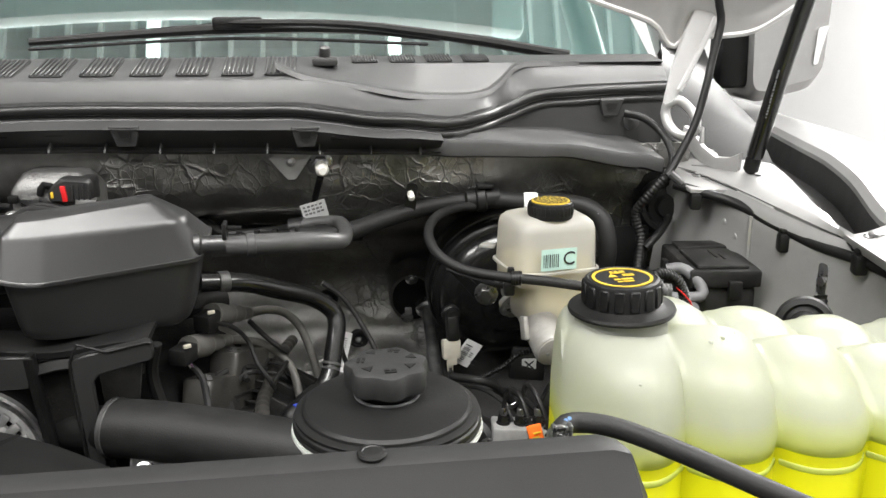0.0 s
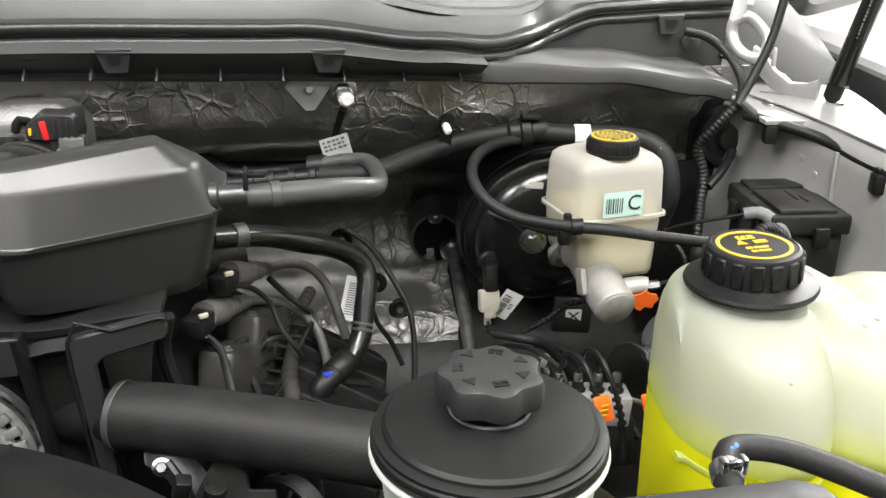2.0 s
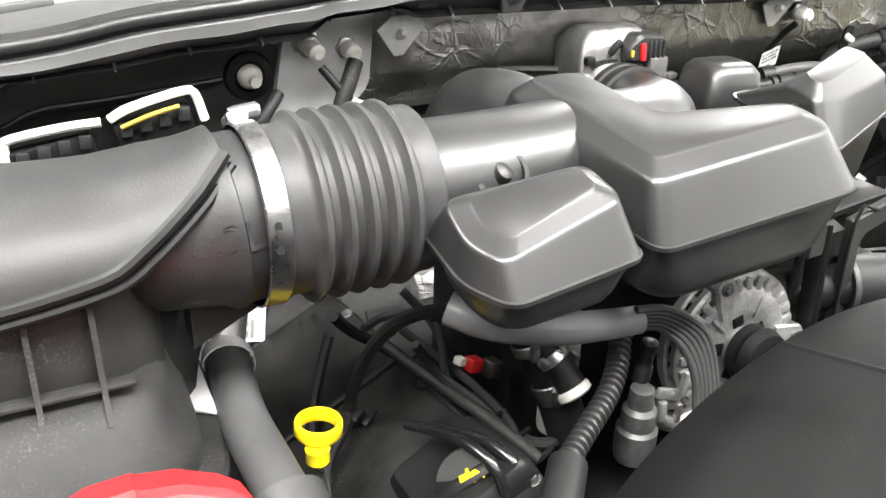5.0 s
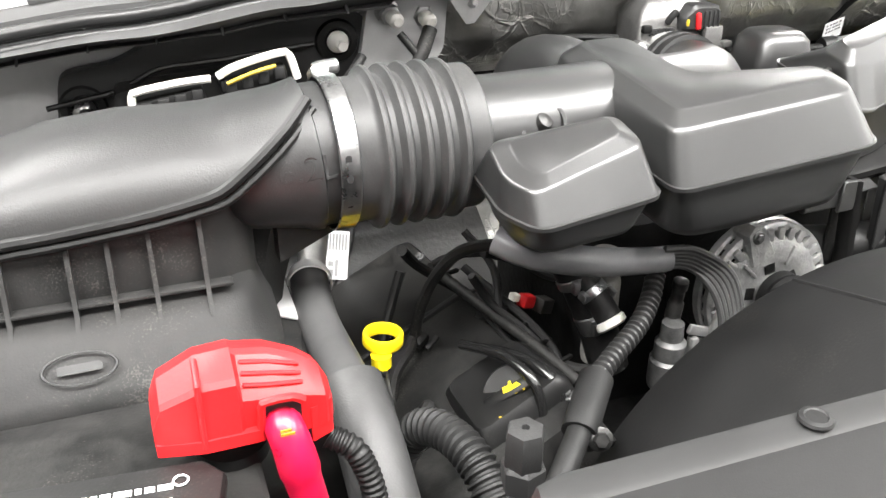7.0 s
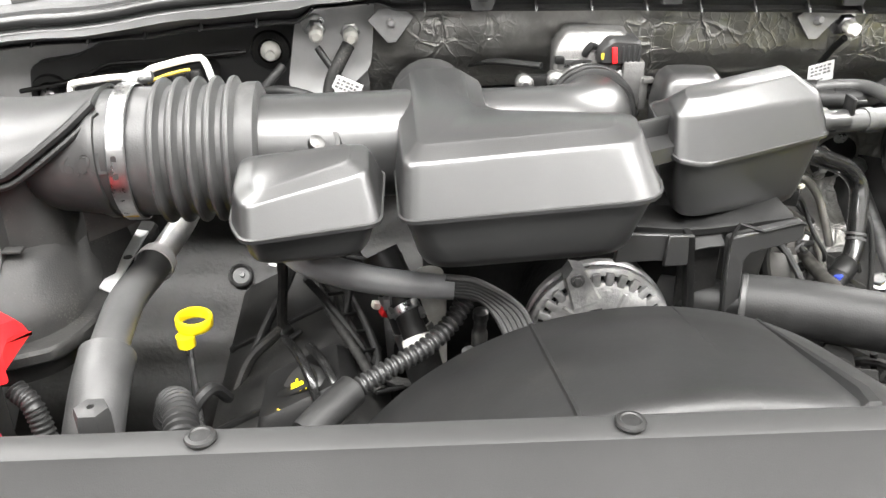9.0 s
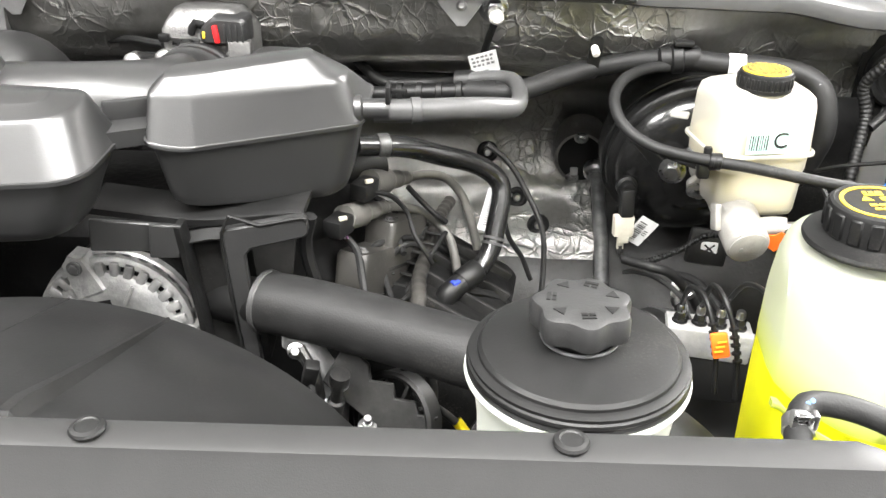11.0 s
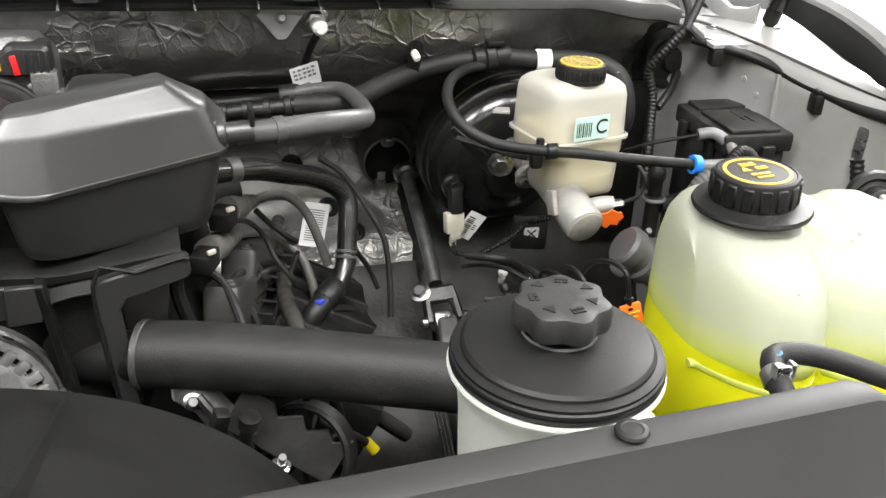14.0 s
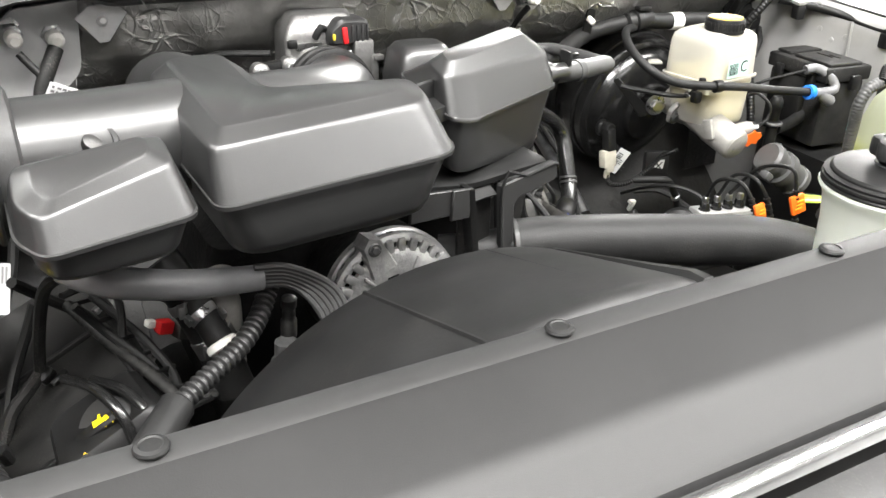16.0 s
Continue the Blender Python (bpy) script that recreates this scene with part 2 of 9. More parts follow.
def milky(name, tint, clear, trans=0.45, glow_tint=None):
    """Thin translucent moulding: part see-through, part scattering."""
    m = bpy.data.materials.new(name)
    m.use_nodes = True
    n, l = m.node_tree.nodes, m.node_tree.links
    b = n["Principled BSDF"]
    b.inputs["Base Color"].default_value = (*tint, 1)
    b.inputs["Roughness"].default_value = 0.32
    noise_tex = n.new("ShaderNodeTexNoise")
    noise_tex.inputs["Scale"].default_value = 260
    tc = n.new("ShaderNodeTexCoord")
    l.new(tc.outputs["Object"], noise_tex.inputs["Vector"])
    bp = n.new("ShaderNodeBump")
    bp.inputs["Strength"].default_value, bp.inputs["Distance"].default_value = 0.08, 0.002
    l.new(noise_tex.outputs["Fac"], bp.inputs["Height"])
    l.new(bp.outputs["Normal"], b.inputs["Normal"])
    tl = n.new("ShaderNodeBsdfTranslucent")
    tl.inputs["Color"].default_value = (*tint, 1)
    tp = n.new("ShaderNodeBsdfTransparent")
    tp.inputs["Color"].default_value = (*tint, 1)
    m1, m2 = n.new("ShaderNodeMixShader"), n.new("ShaderNodeMixShader")
    m1.inputs[0].default_value, m2.inputs[0].default_value = trans, clear
    l.new(b.outputs[0], m1.inputs[1])
    l.new(tl.outputs[0], m1.inputs[2])
    l.new(m1.outputs[0], m2.inputs[1])
    l.new(tp.outputs[0], m2.inputs[2])
    l.new(m2.outputs[0], n["Material Output"].inputs["Surface"])
    if glow_tint:
        # painted glow of the fluid: tint fading out from low to high
        colour, low, high = glow_tint
        geo, sep, mr, mx = n.new("ShaderNodeNewGeometry"), n.new("ShaderNodeSeparateXYZ"), n.new("ShaderNodeMapRange"), n.new("ShaderNodeMix")
        mx.data_type = "RGBA"
        l.new(geo.outputs["Position"], sep.inputs[0])
        l.new(sep.outputs["Z"], mr.inputs["Value"])
        mr.inputs["From Min"].default_value, mr.inputs["From Max"].default_value = low, high
        l.new(mr.outputs["Result"], mx.inputs[0])
        mx.inputs[6].default_value, mx.inputs[7].default_value = (*colour, 1), (*tint, 1)
        for node, key in ((b, "Base Color"), (tl, "Color"), (tp, "Color")):
            l.new(mx.outputs[2], node.inputs[key])
    return m


# yellow-green tint paints the coolant's glow low on the upper wall
TANKMAT = milky("natural_white_tank", (0.52, 0.53, 0.485), 0.17, 0.50, ((0.62, 0.66, 0.10), 1.218, 1.252))
RESMAT = milky("natural_brake_reservoir", (0.72, 0.71, 0.67), 0.38, 0.42)
PSMAT = milky("natural_steering_reservoir", (0.86, 0.88, 0.84), 0.10, 0.55)
COOLANT = mat("yellow_green_coolant", (0.72, 0.80, 0.0), (0.66, 0.74, 0.0), scale=8, rough=0.12, rvar=0.02, bump=0.0)
FLUID = mat("amber_brake_fluid", (0.86, 0.76, 0.38), (0.82, 0.72, 0.35), scale=8, rough=0.12, rvar=0.02, bump=0.0)


def glass_mat(name, tint, gloss):
    m = bpy.data.materials.new(name)
    m.use_nodes = True
    n, l = m.node_tree.nodes, m.node_tree.links
    n.remove(n["Principled BSDF"])
    gl, tp, mx = n.new("ShaderNodeBsdfGlossy"), n.new("ShaderNodeBsdfTransparent"), n.new("ShaderNodeMixShader")
    gl.inputs["Roughness"].default_value = 0.02
    gl.inputs["Color"].default_value = (0.9, 1.0, 0.98, 1)
    tp.inputs["Color"].default_value = (*tint, 1)
    mx.inputs[0].default_value = gloss
    l.new(tp.outputs[0], mx.inputs[1])
    l.new(gl.outputs[0], mx.inputs[2])
    l.new(mx.outputs[0], n["Material Output"].inputs["Surface"])
    return m


GLASS = glass_mat("windscreen_glass", (0.45, 0.62, 0.60), 0.42)


def glow(name, colour, strength):
    m = bpy.data.materials.new(name)
    m.use_nodes = True
    b = m.node_tree.nodes["Principled BSDF"]
    b.inputs["Base Color"].default_value = (*colour, 1)
    b.inputs["Emission Color"].default_value = (*colour, 1)
    b.inputs["Emission Strength"].default_value = strength
    return m


LAMPGLOW = glow("lamp_diffuser", (1.0, 0.985, 0.96), 6.0)


# ---- mesh helpers ----
def finish(bm, angle=38):
    bm.normal_update()
    lim = radians(angle)
    for f in bm.faces:
        f.smooth = True
    for e in bm.edges:
        e.smooth = not (len(e.link_faces) == 2 and e.calc_face_angle(0) > lim)
    return bm


def mesh_of(name, bm, material, angle=38):
    finish(bm, angle)
    me = bpy.data.meshes.new(name)
    bm.to_mesh(me)
    bm.free()
    me.materials.append(material)
    return me


def part(name, bm, material, parent=None, label="", angle=38):
    ob = new(name, mesh_of(name, bm, material, angle))
    if parent is not None:
        ob.parent = parent
        if parent.type == "EMPTY":
            ob.matrix_parent_inverse = Matrix.Translation(parent.location).inverted()
    if label:
        ob["label"] = label
    return ob


def thing(name, at, label, category, group="", kind=""):
    ob = new(name)
    ob.location = at
    ob.empty_display_size = 0.02
    return tagged(ob, label, category, group, kind)


def solo(name, bm, material, label, category, group="", kind="", angle=38):
    return tagged(part(name, bm, material, None, "", angle), label, category, group, kind)


def merge(*bms):
    out = bms[0]
    for b in bms[1:]:
        tmp = bpy.data.meshes.new("tmp")
        b.to_mesh(tmp)
        b.free()
        out.from_mesh(tmp)
        bpy.data.meshes.remove(tmp)
    return out


def box(c, size, bevel=0.003, turn=None, seg=2):
    bm = bmesh.new()
    bmesh.ops.create_cube(bm, size=1.0, matrix=Matrix.Diagonal((*size, 1)))
    if bevel:
        bmesh.ops.bevel(bm, geom=bm.edges[:], offset=min(bevel, 0.45 * min(size)), segments=seg, affect="EDGES", profile=0.5)
    m = Matrix.Translation(c)
    if turn is not None:
        m = m @ Euler([radians(a) for a in turn]).to_matrix().to_4x4()
    bmesh.ops.transform(bm, matrix=m, verts=bm.verts)
    return bm


def turned_box(m, c, size, bevel=0.001):
    bm = box(c, size, bevel)
    bmesh.ops.transform(bm, matrix=m, verts=bm.verts)
    return bm


def axis_pose(at, axis):
    """Pose whose z axis points along axis."""
    return Matrix.Translation(at) @ Vector(axis).to_track_quat("Z", "Y").to_matrix().to_4x4()


def lathe(profile, n=32, m=None, waves=0, depth=0.0, cap=True):
    """Turn (radius, height) pairs about z; waves and depth flute the rim."""
    bm = bmesh.new()
    rings = []
    for r, z in profile:
        ring = []
        for i in range(n):
            a = 2 * math.pi * i / n
            rr = r * (1 + depth * math.cos(waves * a)) if waves else r
            ring.append(bm.verts.new((rr * math.cos(a), rr * math.sin(a), z)))
        rings.append(ring)
    for a, b in zip(rings, rings[1:]):
        for i in range(n):
            bm.faces.new((a[i], a[(i + 1) % n], b[(i + 1) % n], b[i]))
    if cap:
        bm.faces.new(rings[0][::-1])
        bm.faces.new(rings[-1])
    bmesh.ops.recalc_face_normals(bm, faces=bm.faces)
    if m is not None:
        bmesh.ops.transform(bm, matrix=m, verts=bm.verts)
    return bm


def curve_points(pts, step):
    """Catmull-Rom through pts, sampled about every step metres."""
    p = [Vector(q) for q in pts]
    if len(p) == 2:
        k = max(1, int((p[1] - p[0]).length / step))
        return [p[0].lerp(p[1], i / k) for i in range(k + 1)]
    p = [2 * p[0] - p[1], *p, 2 * p[-1] - p[-2]]
    out = []
    for a, b, c, d in zip(p, p[1:], p[2:], p[3:]):
        k = max(2, int((c - b).length / step))
        for i in range(k):
            t = i / k
            out.append(0.5 * (2 * b + (c - a) * t + (2 * a - 5 * b + 4 * c - d) * t * t + (3 * b - a - 3 * c + d) * t ** 3))
    out.append(p[-2])
    return out


def tube(pts, r, n=12, step=0.008, ribs=0.0, pitch=0.006, radii=None):
    """A hose through pts; ribs > 0 corrugates it by that many metres; radii: (share of length, radius) pairs."""
    line = curve_points(pts, pitch / 4 if ribs else step)
    bm = bmesh.new()
    rings = []
    up = Vector((0, 0, 1))
    t0 = (line[1] - line[0]).normalized()
    side = t0.cross(up)
    if side.length < 0.05:
        side = t0.cross(Vector((1, 0, 0)))
    side.normalize()
    last = len(line) - 1
    for i, c in enumerate(line):
        t = (line[min(i + 1, last)] - line[max(i - 1, 0)]).normalized()
        side = (side - t * side.dot(t)).normalized()
        nrm = t.cross(side)
        rr = r
        if radii:
            s = i / last
            for (s0, r0), (s1, r1) in zip(radii, radii[1:]):
                if s0 <= s <= s1:
                    rr = r0 + (r1 - r0) * (s - s0) / max(1e-6, s1 - s0)
        if ribs:
            rr += ribs * (0.5 if i % 4 < 2 else -0.5)
        rings.append([bm.verts.new(c + side * (rr * math.cos(2 * math.pi * k / n)) + nrm * (rr * math.sin(2 * math.pi * k / n))) for k in range(n)])
    for a, b in zip(rings, rings[1:]):
        for k in range(n):
            bm.faces.new((a[k], a[(k + 1) % n], b[(k + 1) % n], b[k]))
    bm.faces.new(rings[0][::-1])
    bm.faces.new(rings[-1])
    bmesh.ops.recalc_face_normals(bm, faces=bm.faces)
    return bm


def rounded(corners, r, k=5):
    """A closed ring through 3D corners with each corner eased by r."""
    p = [Vector(c) for c in corners]
    out = []
    for i, c in enumerate(p):
        a, b = p[i - 1], p[(i + 1) % len(p)]
        rr = r[i] if isinstance(r, (list, tuple)) else r
        u = c + (a - c).normalized() * min(rr, 0.45 * (a - c).length)
        v = c + (b - c).normalized() * min(rr, 0.45 * (b - c).length)
        for j in range(k):
            t = j / (k - 1)
            out.append(u * (1 - t) ** 2 + c * 2 * t * (1 - t) + v * t * t)
    return out


def loft(rings, cap=(True, True), close=True):
    bm = bmesh.new()
    vs = [[bm.verts.new(q) for q in ring] for ring in rings]
    n = len(vs[0])
    for a, b in zip(vs, vs[1:]):
        for i in range(n if close else n - 1):
            bm.faces.new((a[i], a[(i + 1) % n], b[(i + 1) % n], b[i]))
    if cap[0]:
        bm.faces.new(vs[0][::-1])
    if cap[1]:
        bm.faces.new(vs[-1])
    bmesh.ops.recalc_face_normals(bm, faces=bm.faces)
    return bm


def between(ra, rb, shares, bulge=0.0, out=None):
    """Rings between two rings, eased outwards for a soft shoulder."""
    res = []
    for s in shares:
        res.append([a.lerp(b, s) for a, b in zip(ra, rb)])
    return res


def sheet(grid, thick=0.0):
    """An open sheet from rows of points, given thickness along its normals."""
    bm = bmesh.new()
    vs = [[bm.verts.new(q) for q in row] for row in grid]
    for a, b in zip(vs, vs[1:]):
        for i in range(len(a) - 1):
            bm.faces.new((a[i], a[i + 1], b[i + 1], b[i]))
    bm.normal_update()
    if thick:
        bmesh.ops.solidify(bm, geom=bm.faces[:], thickness=thick)
    bmesh.ops.recalc_face_normals(bm, faces=bm.faces)
    return bm


def plate(outline, depth, m, bevel=0.0):
    """A flat plate: 2D outline in x, y, pushed along z by depth, then posed by m."""
    bm = bmesh.new()
    f = bm.faces.new([bm.verts.new((x, y, 0)) for x, y in outline])
    ext = bmesh.ops.extrude_face_region(bm, geom=[f])
    bmesh.ops.translate(bm, vec=(0, 0, depth), verts=[v for v in ext["geom"] if isinstance(v, bmesh.types.BMVert)])
    bmesh.ops.recalc_face_normals(bm, faces=bm.faces)
    if bevel:
        bmesh.ops.bevel(bm, geom=bm.edges[:], offset=bevel, segments=1, affect="EDGES")
    bmesh.ops.transform(bm, matrix=m, verts=bm.verts)
    return bm


def rect2(w, h, r=0.0, k=4):
    pts = [(-w / 2, -h / 2, 0), (w / 2, -h / 2, 0), (w / 2, h / 2, 0), (-w / 2, h / 2, 0)]
    if not r:
        return [(p[0], p[1]) for p in pts]
    return [(q.x, q.y) for q in rounded(pts, r, k)]


def disc2(r, n=24, sy=1.0):
    return [(r * math.cos(2 * math.pi * i / n), sy * r * math.sin(2 * math.pi * i / n)) for i in range(n)]


def torus(r, t, m, n=32, k=10, squash=1.0):
    bm = bmesh.new()
    rings = []
    for i in range(n):
        a = 2 * math.pi * i / n
        ring = []
        for j in range(k):
            b = 2 * math.pi * j / k
            rr = r + t * math.cos(b)
            ring.append(bm.verts.new((rr * math.cos(a), rr * math.sin(a), squash * t * math.sin(b))))
        rings.append(ring)
    for i in range(n):
        a, b = rings[i], rings[(i + 1) % n]
        for j in range(k):
            bm.faces.new((a[j], b[j], b[(j + 1) % k], a[(j + 1) % k]))
    bmesh.ops.recalc_face_normals(bm, faces=bm.faces)
    bmesh.ops.transform(bm, matrix=m, verts=bm.verts)
    return bm


def bolt_bm(at, axis, r=0.006, h=0.005, washer=True):
    m = axis_pose(at, axis)
    head = lathe([(r * 0.92, 0), (r, h * 0.15), (r, h * 0.8), (r * 0.8, h)], 6, m)
    if washer:
        return merge(lathe([(r * 1.5, -0.001), (r * 1.5, 0.0008), (r * 1.3, 0.0015)], 16, m), head)
    return head


def lettering(words, size, m, depth=0.0006):
    cu = bpy.data.curves.new("letters", "FONT")
    cu.body, cu.size, cu.extrude, cu.align_x, cu.align_y = words, size, depth, "CENTER", "CENTER"
    cu.resolution_u = 3
    tmp = bpy.data.objects.new("letters", cu)
    scene.collection.objects.link(tmp)
    dg = bpy.context.evaluated_depsgraph_get()
    me = bpy.data.meshes.new_from_object(tmp.evaluated_get(dg))
    bm = bmesh.new()
    bm.from_mesh(me)
    bpy.data.objects.remove(tmp)
    bpy.data.curves.remove(cu)
    bpy.data.meshes.remove(me)
    bmesh.ops.transform(bm, matrix=m, verts=bm.verts)
    return bm


def bars(rects, m, depth=0.0004):
    """Plain printed bars: (x, y, w, h) each."""
    bms = []
    for x, y, w, h in rects:
        bms.append(plate([(x, y), (x + w, y), (x + w, y + h), (x, y + h)], depth, m))
    return merge(*bms)


def facing(at, right, up):
    """Pose with x along right, y along up and z out of the face."""
    r = Vector(right).normalized()
    z = r.cross(Vector(up)).normalized()
    u = z.cross(r)
    m = Matrix((r, u, z)).transposed().to_4x4()
    m.translation = at
    return m


def lerp_table(table, x):
    if x <= table[0][0]:
        return table[0][1]
    for (x0, v0), (x1, v1) in zip(table, table[1:]):
        if x <= x1:
            t = (x - x0) / (x1 - x0)
            t = t * t * (3 - 2 * t)
            return v0 + (v1 - v0) * t
    return table[-1][1]


def frange(a, b, n):
    return [a + (b - a) * i / (n - 1) for i in range(n)]


# ---- the showroom ----
floor = solo("floor", box((0, 1.5, -0.05), (13, 14, 0.1), 0), FLOORM, "pale grey polished showroom floor", "floor", kind="structure")
solo("wall_north", box((0, 8.6, 1.8), (13, 0.2, 3.6), 0), WALLM, "white painted showroom wall behind the truck", "wall", kind="structure")
solo("wall_south", box((0, -5.6, 1.8), (13, 0.2, 3.6), 0), DARKWALL, "dark grey unseen wall facing the truck, cuts reflections", "wall", kind="structure")
solo("wall_east", box((4.1, 1.5, 1.8), (0.2, 14, 3.6), 0), WALLM, "white painted showroom wall beside the truck", "wall", kind="structure")
solo("wall_west", box((-6.1, 1.5, 1.8), (0.2, 14, 3.6), 0), DARKWALL, "dark grey unseen side wall, cuts reflections", "wall", kind="structure")
solo("ceiling", box((0, 1.5, CEILING + 0.05), (13, 14, 0.1), 0), WALLM, "white showroom ceiling with light panels", "ceiling", kind="structure")
for lx, ly, _ in LAMPS:
    lamp = thing("added_ceiling_light", (lx, ly, CEILING), "flat white ceiling light panel, unseen, added to light the scene", "ceiling light", "ceiling lights")
    rim = merge(*[box((lx + dx, ly + dy, CEILING - 0.02), s, 0.004) for dx, dy, s in ((0, 0.33, (1.62, 0.05, 0.04)), (0, -0.33, (1.62, 0.05, 0.04)), (0.785, 0, (0.05, 0.61, 0.04)), (-0.785, 0, (0.05, 0.61, 0.04)))])
    part("frame", rim, PRIMER, lamp)
    part("diffuser", box((lx, ly, CEILING - 0.012), (1.52, 0.61, 0.02), 0), LAMPGLOW, lamp, "glowing white diffuser")
# ribbed ceiling zone over the cab with two long tube lights
ribs = [box((-0.1, 3.75, CEILING - 0.006), (4.6, 2.9, 0.010), 0)]
solo("ceiling_field", merge(*ribs), PRIMER, "grey ceiling field between white ribs", "ceiling", kind="structure")
solo("ceiling_ribs", merge(*[box((-2.3 + 0.15 * k, 3.75, CEILING - 0.026), (0.022, 2.88, 0.03), 0) for k in range(30)]), WALLM, "thin white ribs along the ceiling", "ceiling", kind="structure")
for tx in (-0.70, 0.43):
    tl = thing("tube_light", (tx, 3.7, CEILING - 0.05), "long slim white ceiling tube light, switched on", "ceiling light", "tube lights")
    part("body", box((tx, 3.7, CEILING - 0.052), (0.075, 2.7, 0.02), 0.003), WALLM, tl)
    part("diffuser", box((tx, 3.7, CEILING - 0.066), (0.06, 2.66, 0.008), 0), LAMPGLOW, tl, "glowing white diffuser")
stud = thing("wall_stud", (4.0, 5.3, 1.33), "small round grey stud on the white wall", "stud")
part("head", lathe([(0.03, 0), (0.03, 0.012), (0.02, 0.02)], 20, axis_pose((4.0, 5.3, 1.33), (-1, 0, 0))), PRIMER, stud)

LIP_Z = [(-1.1, 1.336), (-0.88, 1.356), (-0.81, 1.360), (-0.73, 1.369), (-0.635, 1.374), (-0.61, 1.390), (-0.545, 1.394), (-0.52, 1.386), (-0.3, 1.384), (-0.114, 1.379), (0.06, 1.374), (0.16, 1.369), (0.41, 1.352)]

# ---- firewall: foil-faced bulkhead ----
FW = [(0.55, 0.92), (0.8, 1.02), (0.9, 1.12), (0.98, 1.22), (1.05, 1.30), (1.12, 1.33), (1.19, 1.30), (1.24, 1.22), (1.27, 1.14), (1.30, 1.09), (1.33, 1.072), (1.36, 1.07), (1.42, 1.075)]
FWR = [(0.55, 1.0), (0.8, 1.06), (0.95, 1.12), (1.1, 1.19), (1.2, 1.19), (1.26, 1.155), (1.31, 1.13), (1.36, 1.12), (1.42, 1.125)]


def wall_y(x, z):
    s = lerp_table([(0.12, 0.0), (0.36, 1.0)], x)
    y = (1 - s) * lerp_table(FW, z) + s * lerp_table(FWR, z)
    left = lerp_table([(-0.62, 1.0), (-0.5, 0.0)], x)
    y += left * (1.125 - y) * lerp_table([(1.0, 0.0), (1.2, 1.0)], z)
    return y


def wrinkle(x, y, z):
    a = noise.noise(Vector((x * 9, y * 9, z * 14)))
    b = noise.noise(Vector((x * 34 + 5, y * 20, z * 40)))
    c = 1 - abs(noise.noise(Vector((x * 22 + z * 16, 3.1, z * 9))))
    d = 1 - abs(noise.noise(Vector((x * 30 - z * 26, 7.7, z * 8))))
    return 0.004 * a + 0.0016 * b + 0.006 * max(0, c - 0.9) * 6 * 0.35 + 0.006 * max(0, d - 0.92) * 6 * 0.35


rows = []
for zi in range(95):
    z = 0.56 + zi * (0.86 / 94)
    row = []
    for xi in range(190):
        x = -0.56 + xi * (1.06 / 189)
        y = wall_y(x, z)
        row.append((x, y - wrinkle(x, y, z), min(z, lerp_table(LIP_Z, x) + 0.012)))
    rows.append(row)
solo("firewall", sheet(rows), FOIL, "crinkled silver foil heat shield on the firewall", "firewall", kind="structure", angle=70)
rows = [[(x, wall_y(x, z), z) for x in frange(-1.12, -0.56, 40)] for z in frange(0.7, 1.42, 40)]
solo("firewall_panel", sheet(rows, -0.002), PRIMER, "pale grey painted sheet metal bulkhead", "firewall", kind="structure", angle=60)
# dark sheets added over panel and foil, where the low bulkhead is shaded
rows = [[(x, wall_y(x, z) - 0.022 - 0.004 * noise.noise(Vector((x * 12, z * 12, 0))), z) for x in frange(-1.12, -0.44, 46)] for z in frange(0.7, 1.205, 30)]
solo("dark_sheet", sheet(rows, 0.004), DARKSHEET, "dark sheet added over the shaded lower bulkhead", "insulation mat", kind="structure", angle=60)
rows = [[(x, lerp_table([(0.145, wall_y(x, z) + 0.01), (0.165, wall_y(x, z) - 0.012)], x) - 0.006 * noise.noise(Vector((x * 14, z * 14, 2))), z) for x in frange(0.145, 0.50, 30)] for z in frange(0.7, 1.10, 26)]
solo("dark_sheet", sheet(rows, 0.004), DARKSHEET, "dark fabric sheet with shade in its colour, under the booster", "insulation mat", kind="structure", angle=60)
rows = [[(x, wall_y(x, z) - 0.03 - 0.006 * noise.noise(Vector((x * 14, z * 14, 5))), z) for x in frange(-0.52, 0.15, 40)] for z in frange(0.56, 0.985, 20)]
solo("dark_sheet", sheet(rows, 0.004), DARKSHEET, "dark sheet added over the shaded low toe board", "insulation mat", kind="structure", angle=60)
mani_r = [rounded([(-0.500 + i, 0.835 + i, z), (-0.15 - i, 0.835 + i, z), (-0.13 - i, 1.06 - i, z), (-0.500 + i, 1.06 - i, z)], 0.03) for z, i in ((0.9, 0.0), (1.14, 0.0), (1.185, 0.01), (1.20, 0.03))]
solo("intake_manifold", loft(mani_r), BLOCK, "dark grimy intake manifold under the duct", "intake manifold", kind="structure")
# plain dark boxes added to shut out light from under the bay
solo("underbody_light_block", merge(box((-0.25, 0.75, 0.45), (1.7, 1.1, 0.1), 0.01), box((-0.33, 0.85, 0.80), (0.42, 0.42, 0.36), 0.03)), BLOCK, "dark engine mass and tray, added to block light below", "engine block", kind="structure")

# floor-pan edge and dark recess parts under the foil shelf
ledge = tube([(-0.55, 1.17, 1.262), (-0.35, 1.16, 1.255), (-0.12, 1.15, 1.25), (0.05, 1.17, 1.24)], 0.012, 10)
solo("wiring_harness", ledge, MATTE, "thick black taped wiring trunk under the bulkhead shelf", "wiring harness")

